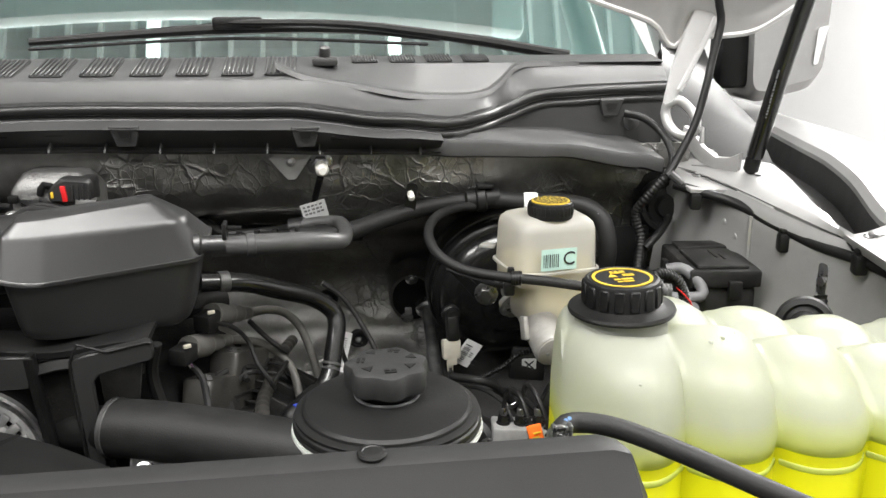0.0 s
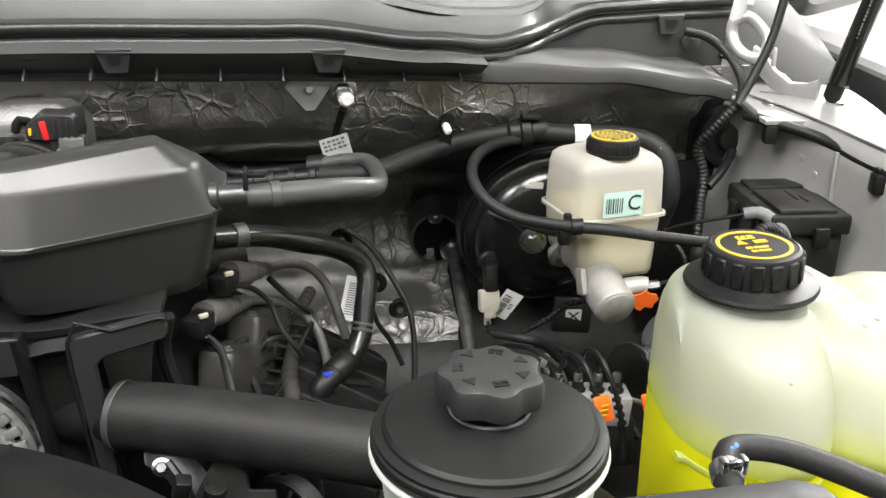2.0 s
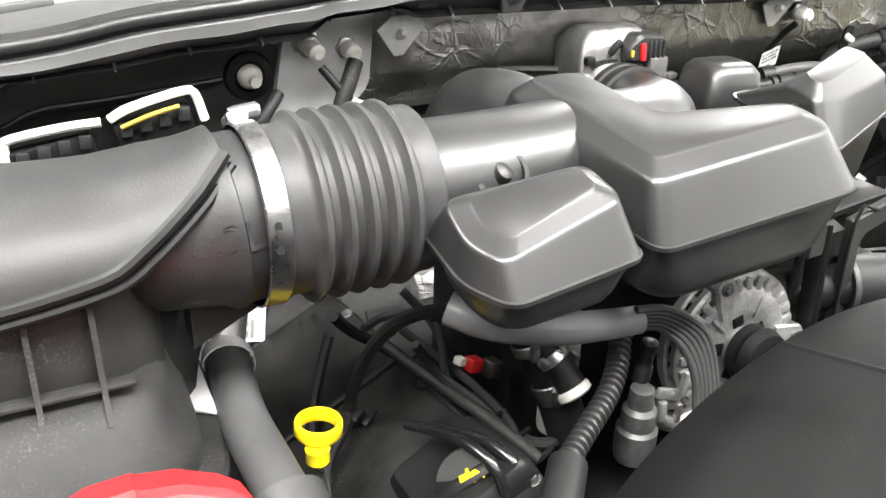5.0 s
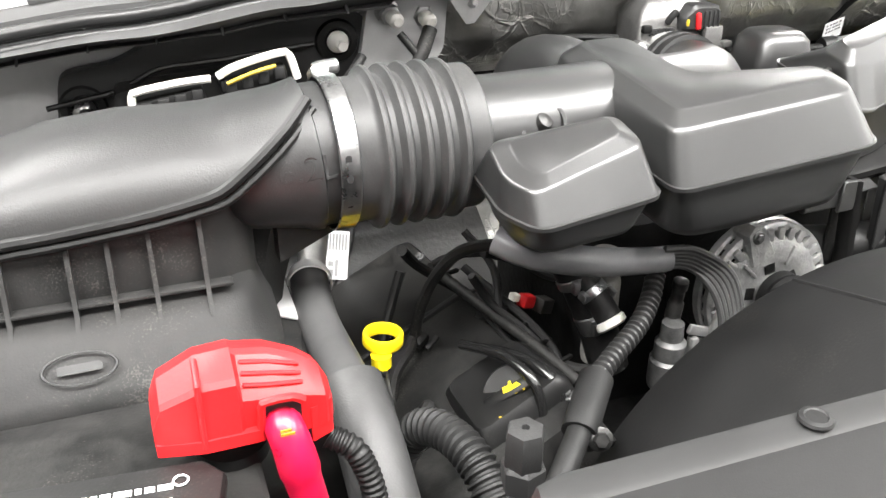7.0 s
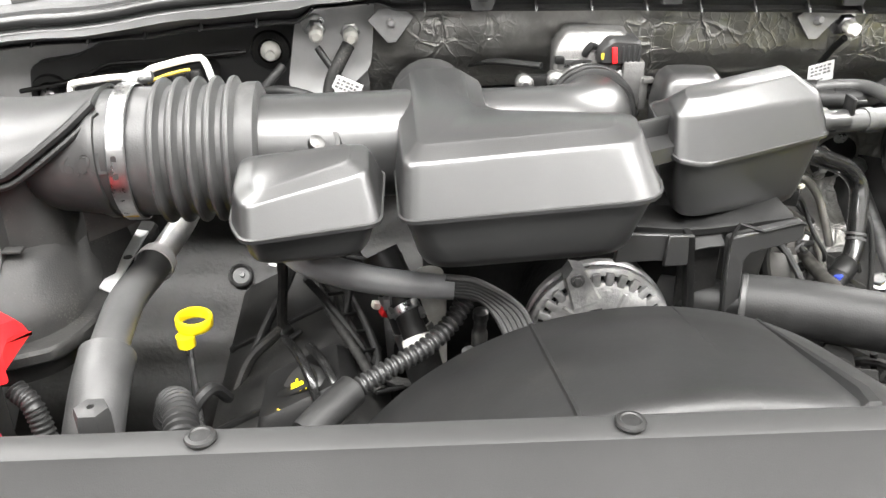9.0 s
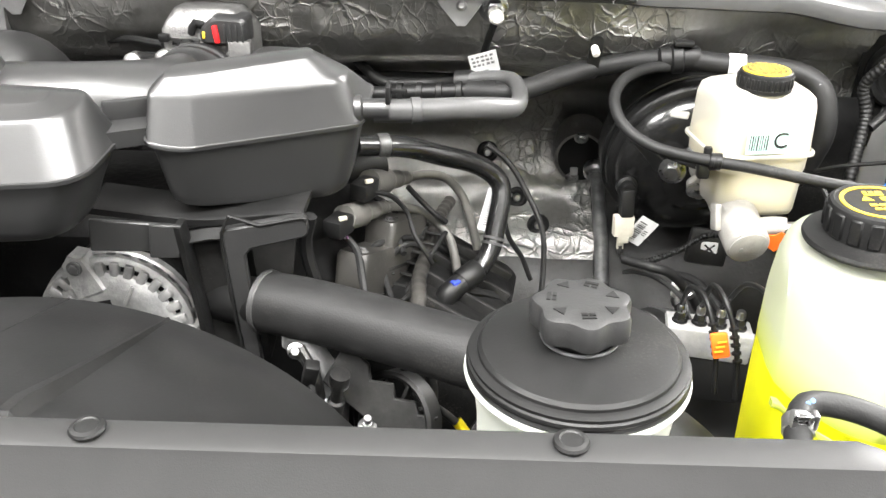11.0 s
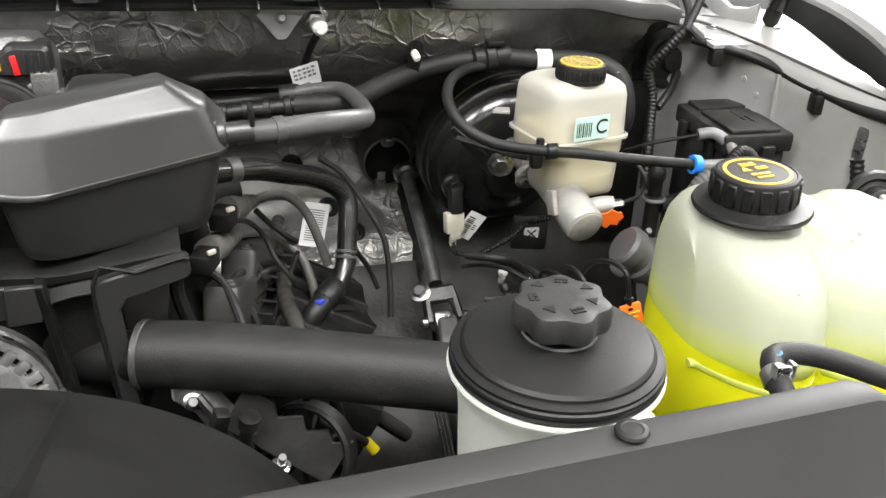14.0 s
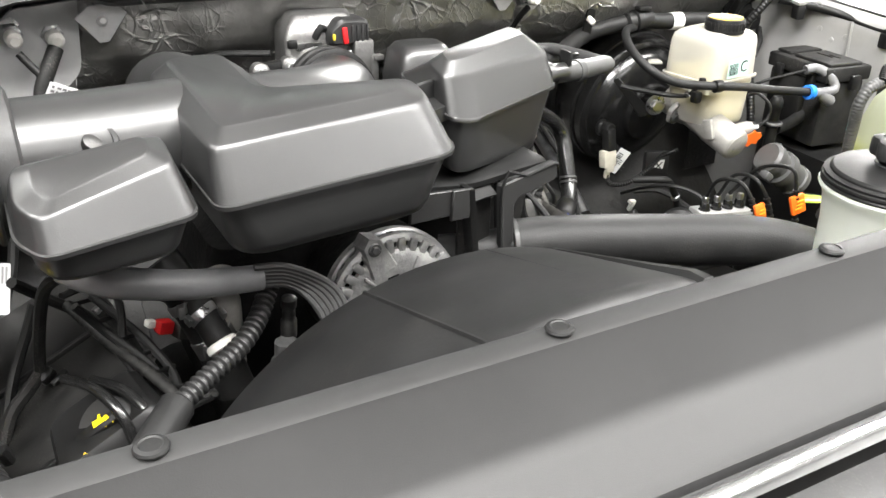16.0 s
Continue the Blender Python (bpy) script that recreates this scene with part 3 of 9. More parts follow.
# ---- cowl ----
SEAL_Z = [(-1.1, 1.366), (-0.88, 1.383), (-0.73, 1.401), (-0.64, 1.409), (-0.6, 1.414), (-0.5, 1.424), (-0.3, 1.43), (-0.045, 1.426), (0.089, 1.411), (0.16, 1.403), (0.22, 1.408), (0.292, 1.428), (0.371, 1.433), (0.5, 1.435)]
SEAL_Y = [(-1.1, 1.03), (-0.8, 1.045), (0.08, 1.05), (0.16, 1.07), (0.27, 1.15), (0.5, 1.165)]
CREST_Z = [(-1.1, 1.372), (-0.75, 1.405), (-0.64, 1.416), (-0.48, 1.46), (-0.02, 1.459), (0.127, 1.43), (0.21, 1.43), (0.275, 1.465), (0.5, 1.465)]
CREST_Y = [(-1.1, 1.09), (-0.02, 1.10), (0.127, 1.135), (0.21, 1.14), (0.275, 1.19), (0.5, 1.2)]
cowl = thing("cowl", (-0.2, 1.15, 1.40), "dark grey plastic cowl panel with moulded air grilles", "cowl panel")
xs = frange(-1.08, 0.485, 110)
rows = []
for k in range(8):
    row = []
    for x in xs:
        sz, sy, cz, cy = (lerp_table(t, x) for t in (SEAL_Z, SEAL_Y, CREST_Z, CREST_Y))
        top = lerp_table([(-1.1, 1.374), (-0.75, 1.402), (-0.62, 1.422), (-0.46, 1.474), (-0.3, 1.4765), (-0.02, 1.4765), (0.04, 1.468)], x)
        prof = [(sy + 0.008, sz - 0.012), (sy + 0.012, sz + 0.008), (sy + 0.3 * (cy - sy) + 0.008, sz + 0.45 * (cz - sz)), (cy - 0.004, cz - 0.004), (cy + 0.006, cz), (1.20, top), (1.25, 1.4755 if x > -0.46 else top + 0.0015), (1.52, 1.445)]
        row.append((x, *prof[k]))
    rows.append(row)
part("panel", sheet(rows, 0.003), COWL, cowl, angle=24)
# sunken tray edge that frames the low part of the panel
edge = [(-0.055, 1.128, 1.474), (-0.018, 1.103, 1.4605), (0.05, 1.116, 1.447), (0.127, 1.136, 1.432), (0.21, 1.141, 1.432), (0.245, 1.16, 1.449), (0.277, 1.19, 1.467), (0.36, 1.2, 1.468)]
part("ridge", loft([[(x, y - 0.005, z - 0.005), (x, y - 0.001, z + 0.0015), (x, y + 0.010, z + 0.0035), (x, y + 0.013, z - 0.001)] for x, y, z in [tuple(p) for p in curve_points(edge, 0.012)]]), COWL, cowl, angle=25)


def grille(x, y, z, w, d, n, tilt, lean):
    m = Matrix.Translation((x, y, z)) @ Euler((radians(tilt), 0, radians(lean))).to_matrix().to_4x4()
    g = part("grille", plate(rect2(w, d, 0.006), 0.0015, m), INK, cowl, "dark air grille slots")
    for i in range(n):
        bm = box((-w / 2 + (i + 0.5) * w / n, 0, 0.003), (w / n * 0.36, d * 0.97, 0.0026), 0.0008, None, 1)
        bmesh.ops.transform(bm, matrix=m, verts=bm.verts)
        part("slat", bm, COWL, g)


for gx in (-0.385, -0.328, -0.270, -0.211, -0.1565, -0.1015, -0.0485):
    grille(gx, 1.155, lerp_table([(-0.4, 1.4676), (-0.3, 1.4692), (-0.02, 1.4690)], gx), 0.040, 0.086, 7, 10.4, 0)
for gx in (0.062, 0.114, 0.165, 0.217):
    grille(gx, 1.225, 1.4722, 0.036, 0.042, 9, 8.5, 0)
noz = part("washer_jet", box((0.008, 1.175, 1.474), (0.034, 0.03, 0.012), 0.004), COWL, cowl)
part("nozzle", lathe([(0.006, 0), (0.008, 0.004), (0.007, 0.014), (0.004, 0.016)], 14, axis_pose((0.008, 1.17, 1.478), (0, -0.2, 1))), COWL, noz)

bowl = part("round_moulding", torus(0.106, 0.007, Matrix.Translation((-0.71, 1.236, 1.409)), 56, 10), COWL, cowl)
part("inner_ring", torus(0.094, 0.004, Matrix.Translation((-0.71, 1.236, 1.410)), 56, 8), COWL, bowl)
part("inner_plate", lathe([(0.092, 1.402), (0.092, 1.407), (0.02, 1.408)], 48, Matrix.Translation((-0.71, 1.236, 0))), PRIMER, bowl, "pale plate inside the round moulding")
part("side_panel", box((-0.90, 1.20, 1.396), (0.14, 0.17, 0.012), 0.004, (2, -6, 0)), APRON, cowl, "grey side panel")
# double-lipped rubber bonnet seal
for off, rr in ((0.0, 0.0062), (-0.0135, 0.0052)):
    pts = [(x, lerp_table(SEAL_Y, x) - 0.002 + off * 0.25, lerp_table(SEAL_Z, x) + off) for x in frange(-1.06, 0.478, 34)]
    solo("bonnet_seal", tube(pts, rr, 10, 0.01), SEAL, "long black rubber bonnet seal along the cowl", "rubber seal")

# cowl front apron with gussets and clips
apron = thing("cowl_apron", (-0.2, 1.04, 1.38), "grey plastic cowl apron with gusset tabs and clips", "cowl apron")
xs = frange(-1.06, 0.145, 150)
rows = []
for s in (0.0, 0.22, 0.6, 0.92, 1.0, 1.06):
    row = []
    for x in xs:
        top, low = lerp_table(SEAL_Z, x) - 0.012, lerp_table(LIP_Z, x)
        y = 1.043 - 0.022 * min(1, s / 0.22) + 0.034 * max(0, (s - 0.22) / 0.78) - (0.012 if s > 0.95 else 0)
        row.append((x, y + lerp_table(SEAL_Y, max(x, 0.08)) - 1.05, top + (low - top) * s))
    rows.append(row)
part("apron_sheet", sheet(rows, 0.002), APRON, apron, angle=30)
for i, gx in enumerate(frange(-0.98, 0.12, 19)):
    z1 = lerp_table(LIP_Z, gx)
    tri_m = facing((gx, 1.036 + lerp_table(SEAL_Y, max(gx, 0.08)) - 1.05, z1), (0, -1, 0), (0, 0, 1))
    part("gusset", plate([(-0.014, 0), (0.009, 0), (-0.012, 0.018)], 0.0022, tri_m), APRON, apron)
for gx in (-0.222, -0.019, -0.43):
    z1 = lerp_table(SEAL_Z, gx) - 0.014
    clip = part("clip", plate([(-0.017, 0), (0.017, 0), (0.011, -0.026), (-0.011, -0.026)], 0.005, facing((gx, 1.022, z1), (1, 0, 0), (0, -0.35, 1)), 0.0012), APRON, apron)
    part("slot", plate([(-0.007, -0.003), (0.007, -0.003), (0.005, -0.012), (-0.005, -0.012)], 0.0012, facing((gx, 1.0165, z1 - 0.003), (1, 0, 0), (0, -0.35, 1))), INK, clip)
for gx in (-0.30, -0.16, -0.10, 0.02, -0.36, -0.52):
    part("slot", plate(rect2(0.019, 0.0055, 0.001), 0.001, facing((gx, 1.0265, lerp_table(SEAL_Z, gx) - 0.024), (1, 0, 0), (0, -0.35, 1))), INK, apron)
# right-hand close-out panel and its lower channel
rows = [[(x, lerp_table(SEAL_Y, x) - 0.006 + 0.01 * s, (lerp_table(SEAL_Z, x) - 0.012) * (1 - s) + (lerp_table(LIP_Z, x) - 0.006) * s) for x in frange(0.135, 0.475, 30)] for s in frange(0, 1, 6)]
part("closeout", sheet(rows, 0.002), APRON, apron)
part("plug", lathe([(0.0115, 0), (0.0115, 0.002), (0.008, 0.005), (0, 0.006)], 20, axis_pose((0.425, 1.152, 1.39), (0, -1, 0.1)), cap=False), APRON, apron)
LEDGE_T = [(0.10, 1.388), (0.177, 1.384), (0.293, 1.376), (0.41, 1.360), (0.44, 1.352)]
LEDGE_B = [(0.10, 1.368), (0.177, 1.362), (0.293, 1.359), (0.41, 1.341), (0.44, 1.334)]
rows = []
for k in range(6):
    row = []
    for x in frange(0.112, 0.44, 34):
        zt, zb = lerp_table(LEDGE_T, x), lerp_table(LEDGE_B, x)
        back = lerp_table(SEAL_Y, x) + 0.002
        fy = 1.058 + 0.04 * max(0, x - 0.3)
        row.append((x, *((back, zt + 0.008), (fy + 0.012, zt + 0.001), (fy + 0.002, zt - 0.001), (fy, zt - 0.005), (fy + 0.002, zb + 0.003), (fy + 0.010, zb))[k]))
    rows.append(row)
part("ledge", sheet(rows, 0.002), APRON, apron, angle=40)
clip = part("clip", plate([(-0.017, 0), (0.017, 0), (0.011, -0.024), (-0.011, -0.024)], 0.005, facing((0.393, 1.146, 1.423), (1, 0, 0), (0, -0.2, 1)), 0.0012), APRON, apron)
part("slot", plate([(-0.008, -0.003), (0.008, -0.003), (0.005, -0.012), (-0.005, -0.012)], 0.0012, facing((0.393, 1.1405, 1.42), (1, 0, 0), (0, -0.2, 1))), INK, clip)

# ---- windscreen and wiper ----
ws = thing("windscreen", (0, 1.53, 1.44), "tinted teal windscreen glass of the truck cab", "windscreen")
rows = [[(x, 1.53 + 0.9 * s + 0.10 * abs(x + 0.25) ** 2, 1.452 + 0.52 * s) for x in frange(-1.05, 0.62, 24)] for s in frange(0, 1, 10)]
pane = part("pane", sheet(rows, 0.004), GLASS, ws, angle=60)
pane.visible_shadow = False
cab = thing("cab_interior", (-0.2, 2.4, 1.2), "dark dashboard and seats behind the windscreen", "cab interior")
part("dashboard", box((-0.22, 2.0, 1.38), (1.5, 0.5, 0.12), 0.04), DUSTY, cab)
part("rear_wall", box((-0.22, 3.2, 1.6), (1.7, 0.08, 1.0), 0.03), GREYBOX, cab)
for sx in (-0.62, 0.18):
    part("seat", box((sx, 2.75, 1.45), (0.5, 0.14, 0.62), 0.06, (-8, 0, 0)), GREYBOX, cab)
part("roof_lining", box((-0.22, 2.6, 2.06), (1.6, 1.3, 0.06), 0.02), PRIMER, cab)
wiper = thing("wiper", (-0.12, 1.5, 1.50), "black windscreen wiper arm and blade", "wiper")
part("arm", tube([(-0.15, 1.47, 1.517), (0.05, 1.44, 1.514), (0.24, 1.38, 1.492), (0.385, 1.33, 1.468)], 0.0065, 8, radii=[(0, 0.005), (0.5, 0.0075), (1, 0.009)]), MATTE, wiper)
blade = part("blade", tube([(-0.455, 1.49, 1.487), (-0.3, 1.485, 1.498), (-0.13, 1.48, 1.507), (0.05, 1.475, 1.506), (0.2, 1.46, 1.492)], 0.008, 8, radii=[(0, 0.006), (0.5, 0.010), (1, 0.006)]), MATTE, wiper)
part("rubber_edge", tube([(-0.455, 1.482, 1.477), (-0.13, 1.472, 1.492), (0.18, 1.455, 1.482)], 0.003, 6), RUBBER, blade)
part("coupling", box((-0.128, 1.475, 1.516), (0.08, 0.022, 0.02), 0.005), MATTE, wiper)

# ---- bonnet, hinge, strut ----
hood = thing("bonnet", (-0.2, 1.1, 1.6), "open silver bonnet raised over the engine bay", "bonnet")
rows = []
for s in frange(0, 1, 14):
    rows.append([(x, 1.13 - 0.62 * s, 1.575 + 1.05 * s + 0.03 * math.cos(3.0 * (x + 0.22))) for x in frange(-0.95, 0.62, 24)])
part("inner_skin", sheet(rows, 0.012), LITSILVER, hood, angle=50)
FLANGE = [(0.344, 1.14, 1.558), (0.367, 1.14, 1.549), (0.44, 1.14, 1.524), (0.462, 1.14, 1.500), (0.474, 1.14, 1.492), (0.491, 1.14, 1.506), (0.525, 1.13, 1.506), (0.55, 1.12, 1.508), (0.577, 1.11, 1.515), (0.615, 1.09, 1.545), (0.632, 1.08, 1.566)]
low = curve_points(FLANGE, 0.01)
part("corner_flange", sheet([[(p.x, p.y - dy, p.z + dz) for p in low] for dz, dy in ((0, 0), (0.004, 0.004), (0.03, 0.012), (0.036, 0.02), (0.12, 0.06))], 0.004), LITSILVER, hood, angle=40)
part("hem", tube(FLANGE, 0.0045, 8, 0.01), LITSILVER, hood)
hinge = thing("hinge_assembly", (0.50, 1.09, 1.35), "silver pressed steel bonnet hinge with slotted arm", "hinge")
part("arm", loft([rounded([(c[0] - w, c[1], c[2]), (c[0] + w, c[1] - 0.004, c[2] + 0.006), (c[0] + w, c[1] + 0.008, c[2] + 0.006), (c[0] - w, c[1] + 0.010, c[2])], 0.003, 3) for c, w in (((0.467, 1.125, 1.415), 0.006), ((0.477, 1.125, 1.440), 0.012), ((0.487, 1.125, 1.472), 0.016), ((0.505, 1.125, 1.519), 0.019), ((0.522, 1.12, 1.57), 0.020))]), LITSILVER, hinge)
part("arm_rib", tube([(0.478, 1.119, 1.435), (0.498, 1.118, 1.478), (0.520, 1.116, 1.53)], 0.004, 8), LITSILVER, hinge)
part("link", tube([(0.466, 1.13, 1.414), (0.480, 1.125, 1.421), (0.494, 1.115, 1.409), (0.499, 1.105, 1.395), (0.493, 1.10, 1.378), (0.476, 1.105, 1.377), (0.467, 1.12, 1.388), (0.465, 1.13, 1.404), (0.467, 1.13, 1.416)], 0.0068, 10, 0.005), BODY, hinge)
part("foot", loft([rounded([(c[0] - 0.004, c[1], c[2] - h), (c[0] + 0.004, c[1] + 0.006, c[2] - h), (c[0] + 0.005, c[1] + 0.006, c[2] + h), (c[0] - 0.003, c[1], c[2] + h)], 0.002, 3) for c, h in (((0.485, 1.105, 1.377), 0.012), ((0.493, 1.098, 1.370), 0.013), ((0.504, 1.085, 1.353), 0.011), ((0.517, 1.07, 1.344), 0.008), ((0.527, 1.052, 1.345), 0.009), ((0.535, 1.041, 1.347), 0.014))]), BODY, hinge)
part("foot_base", plate([(-0.012, -0.035), (0.016, -0.035), (0.02, 0.03), (-0.008, 0.036)], 0.005, facing((0.522, 1.075, 1.333), (0.75, 0.6, 0), (-0.6, 0.75, 0)), 0.001), BODY, hinge)
part("tab", plate([(-0.005, 0), (0.006, 0), (0.003, 0.026), (-0.001, 0.028), (-0.004, 0.022)], 0.003, facing((0.502, 1.093, 1.362), (0.8, 0.6, 0), (0, 0, 1)), 0.0008), BODY, hinge)
for bx, by, bz in ((0.517, 1.094, 1.350), (0.536, 1.065, 1.342)):
    part("bolt", bolt_bm((bx, by, bz), (-0.2, -0.3, 1), 0.007, 0.007), STEEL, hinge)
strut = thing("gas_strut", (0.545, 1.03, 1.34), "black gas strut holding the bonnet up", "gas strut")
part("cylinder", tube([(0.546, 1.026, 1.36), (0.550, 0.995, 1.456), (0.5545, 0.96, 1.552), (0.565, 0.89, 1.74)], 0.0105, 16), BLACKPAINT, strut)
part("rod", tube([(0.565, 0.89, 1.74), (0.572, 0.845, 1.86), (0.576, 0.818, 1.93)], 0.005, 10), STEEL, strut)
part("end_socket", lathe([(0.006, 0), (0.010, 0.004), (0.010, 0.018), (0.008, 0.022)], 14, axis_pose((0.545, 1.033, 1.338), (0.04, -0.3, 1))), MATTE, strut)
part("printed_line", bars([(0.0, 0.004 * k, 0.0022, 0.0026 if k % 4 else 0.0012) for k in range(16)], facing((0.5405, 1.0005, 1.412), (1, 0, 0), (0.04, -0.33, 1)), 0.0004), GREYINK, strut, "pale printed marks")

# ---- right wing ----
wing = thing("front_wing", (0.62, 0.9, 1.2), "silver front wing with inner panel and drain slot", "wing")


def apron_x(y):
    return 0.472 + (1.10 - y) * 0.29


rows = []
for z in (0.75, 0.95, 1.08, 1.16, 1.2, 1.24, 1.27, 1.288, 1.296, 1.300):
    row = []
    for y in frange(1.16, 0.40, 40):
        x = apron_x(y) + lerp_table([(0.75, 0.0), (1.0, -0.005), (1.12, -0.012), (1.195, -0.010), (1.205, 0.0), (1.288, 0.0), (1.3, 0.008)], z)
        row.append((x, y, z + 0.03 * lerp_table([(0.8, 0), (1.1, 1)], y) * (z > 1.15)))
    rows.append(row)
part("inner_panel", sheet(rows, -0.002), BODY, wing, angle=45)
# rail top, dark gutter and outer skin in one run of sections
rows_top, rows_gut, rows_out = [], [], []
for y in frange(1.75, 0.30, 46):
    rz = 1.303 + 0.029 * lerp_table([(0.8, 0), (1.1, 1)], y)
    ix = apron_x(min(y, 1.16)) + 0.008
    gx = 0.556 + (y - 0.82) * 0.193
    ox = gx + lerp_table([(0.82, 0.045), (1.0, 0.066), (1.5, 0.08)], y)
    cx = lerp_table([(0.3, 0.80), (0.9, 0.80), (1.5, 0.88), (1.75, 0.92)], y)
    rows_top.append([(ix, y, rz), (ix + 0.3 * (gx - ix), y, rz + 0.006), (ix + 0.75 * (gx - ix), y, rz + 0.008), (gx - 0.004, y, rz + 0.004), (gx, y, rz - 0.006)])
    if y > 0.815:
        rows_gut.append([(gx - 0.002, y, rz - 0.004), (gx + 0.2 * (ox - gx), y, rz - 0.03), (ox - 0.006, y, rz - 0.03), (ox, y, rz + 0.01)])
    rows_out.append([(ox - 0.002, y, rz - 0.01), (ox, y, rz + 0.012), (ox + 0.008, y, rz + 0.018), (0.5 * (ox + cx), y, rz + 0.018), (cx, y, rz + 0.004), (cx + 0.04, y, rz - 0.03), (cx + 0.07, y, rz - 0.12), (cx + 0.07, y, 0.8)])
part("rail", sheet(rows_top[13:], 0.002), BODY, wing, angle=50)
part("gutter", sheet(rows_gut, 0.002), MATTE, wing, "dark gutter behind the rail")
part("outer_skin", sheet(rows_out, 0.002), BODYDARK, wing, angle=30)
part("front_bridge", sheet([[(0.552 + (y - 0.82) * 0.193, y, 1.3055), (0.575 + (y - 0.82) * 0.193, y, 1.309), (0.605 + (y - 0.82) * 0.193, y, 1.318)] for y in frange(0.825, 0.30, 8)], 0.003), BODY, wing)
part("bolt", bolt_bm((0.576, 0.808, 1.3105), (0, 0, 1), 0.009, 0.006), STEEL, wing)
part("spot_weld", merge(*[lathe([(0.005, 0), (0.004, 0.0015), (0, 0.002)], 12, axis_pose((apron_x(y) - 0.001, y, z), (-1, -0.3, 0)), cap=False) for y, z in ((1.0, 1.282), (0.98, 1.268), (0.96, 1.276))]), BODY, wing)
part("joint_strip", tube([(apron_x(0.955) - 0.003, 0.955, 1.30), (apron_x(0.953) - 0.004, 0.953, 1.24), (apron_x(0.95) - 0.006, 0.955, 1.205)], 0.003, 6), BODY, wing)
part("hinge_plate", plate([(-0.03, -0.05), (0.03, -0.055), (0.035, 0.02), (0.0, 0.05), (-0.03, 0.04)], 0.006, facing((0.487, 1.062, 1.322), (1, 0, 0), (0, 1, 0.1)), 0.001), BODY, wing)
part("bolt", bolt_bm((0.491, 1.066, 1.3285), (0, 0, 1), 0.006, 0.004), STEEL, wing)
part("hole", lathe([(0.004, 0), (0.004, 0.0006)], 12, axis_pose((0.550, 1.02, 1.3365), (0, 0.1, 1))), INK, wing)
pillar = thing("scuttle_corner", (0.55, 1.3, 1.4), "black scuttle corner trim below the windscreen pillar", "pillar trim")
part("trim", sheet([[(0.47, 1.16, 1.37), (0.53, 1.11, 1.345), (0.607, 1.09, 1.338)], [(0.475, 1.19, 1.44), (0.55, 1.17, 1.40), (0.612, 1.13, 1.36)], [(0.50, 1.24, 1.475), (0.565, 1.23, 1.45), (0.645, 1.22, 1.375)], [(0.56, 1.42, 1.51), (0.66, 1.45, 1.47), (0.74, 1.55, 1.39)]], 0.004), MATTE, pillar, angle=60)
part("pillar", tube([(0.56, 1.32, 1.47), (0.62, 1.75, 1.72), (0.66, 2.2, 1.98)], 0.035, 12), BODYDARK, pillar)
mirror = thing("door_mirror", (0.84, 1.5, 1.45), "large grey door mirror with indicator lens", "door mirror")
part("housing", loft([rounded([(0.755, 1.5 + dy, 1.372 + a), (0.895, 1.52 + dy, 1.40 + a), (0.905, 1.53 + dy, 1.63), (0.74, 1.5 + dy, 1.66)], 0.03) for dy, a in ((-0.05, 0.02), (-0.03, 0.0), (0.05, 0.0), (0.1, 0.02))]), BODY, mirror)
part("indicator", loft([rounded([(0.872, 1.464 + dy, 1.44), (0.897, 1.475 + dy, 1.445), (0.902, 1.475 + dy, 1.51), (0.875, 1.464 + dy, 1.505)], 0.006) for dy in (0.0, 0.02)]), CHROME, mirror, "clear ribbed indicator lens")
part("arm", tube([(0.63, 1.62, 1.41), (0.70, 1.55, 1.42), (0.77, 1.53, 1.44)], 0.025, 12), MATTE, mirror)
part("back_face", box((0.735, 1.5, 1.50), (0.07, 0.06, 0.2), 0.015), MATTE, mirror)
# left apron
lap = thing("inner_wing", (-1.06, 0.9, 1.2), "pale grey inner wing panel beside the filter box", "wing")
rows = [[(-1.06 - 0.02 * (1.1 - y) + (0.0 if z < 1.33 else -(z - 1.33) * 2.2), y, z) for y in frange(1.13, 0.30, 20)] for z in frange(0.75, 1.37, 14)]
part("inner_panel", sheet(rows, 0.003), BODY, lap)
part("rail", box((-1.2, 0.75, 1.36), (0.24, 0.95, 0.02), 0.006), BODY, lap)
part("bolt", bolt_bm((-1.10, 0.98, 1.375), (0, 0, 1), 0.012, 0.008), STEEL, lap)


# ---- intake duct with resonators ----
duct = thing("air_intake_duct", (-0.4, 0.8, 1.25), "satin grey-black plastic intake duct with three resonator boxes", "intake duct")


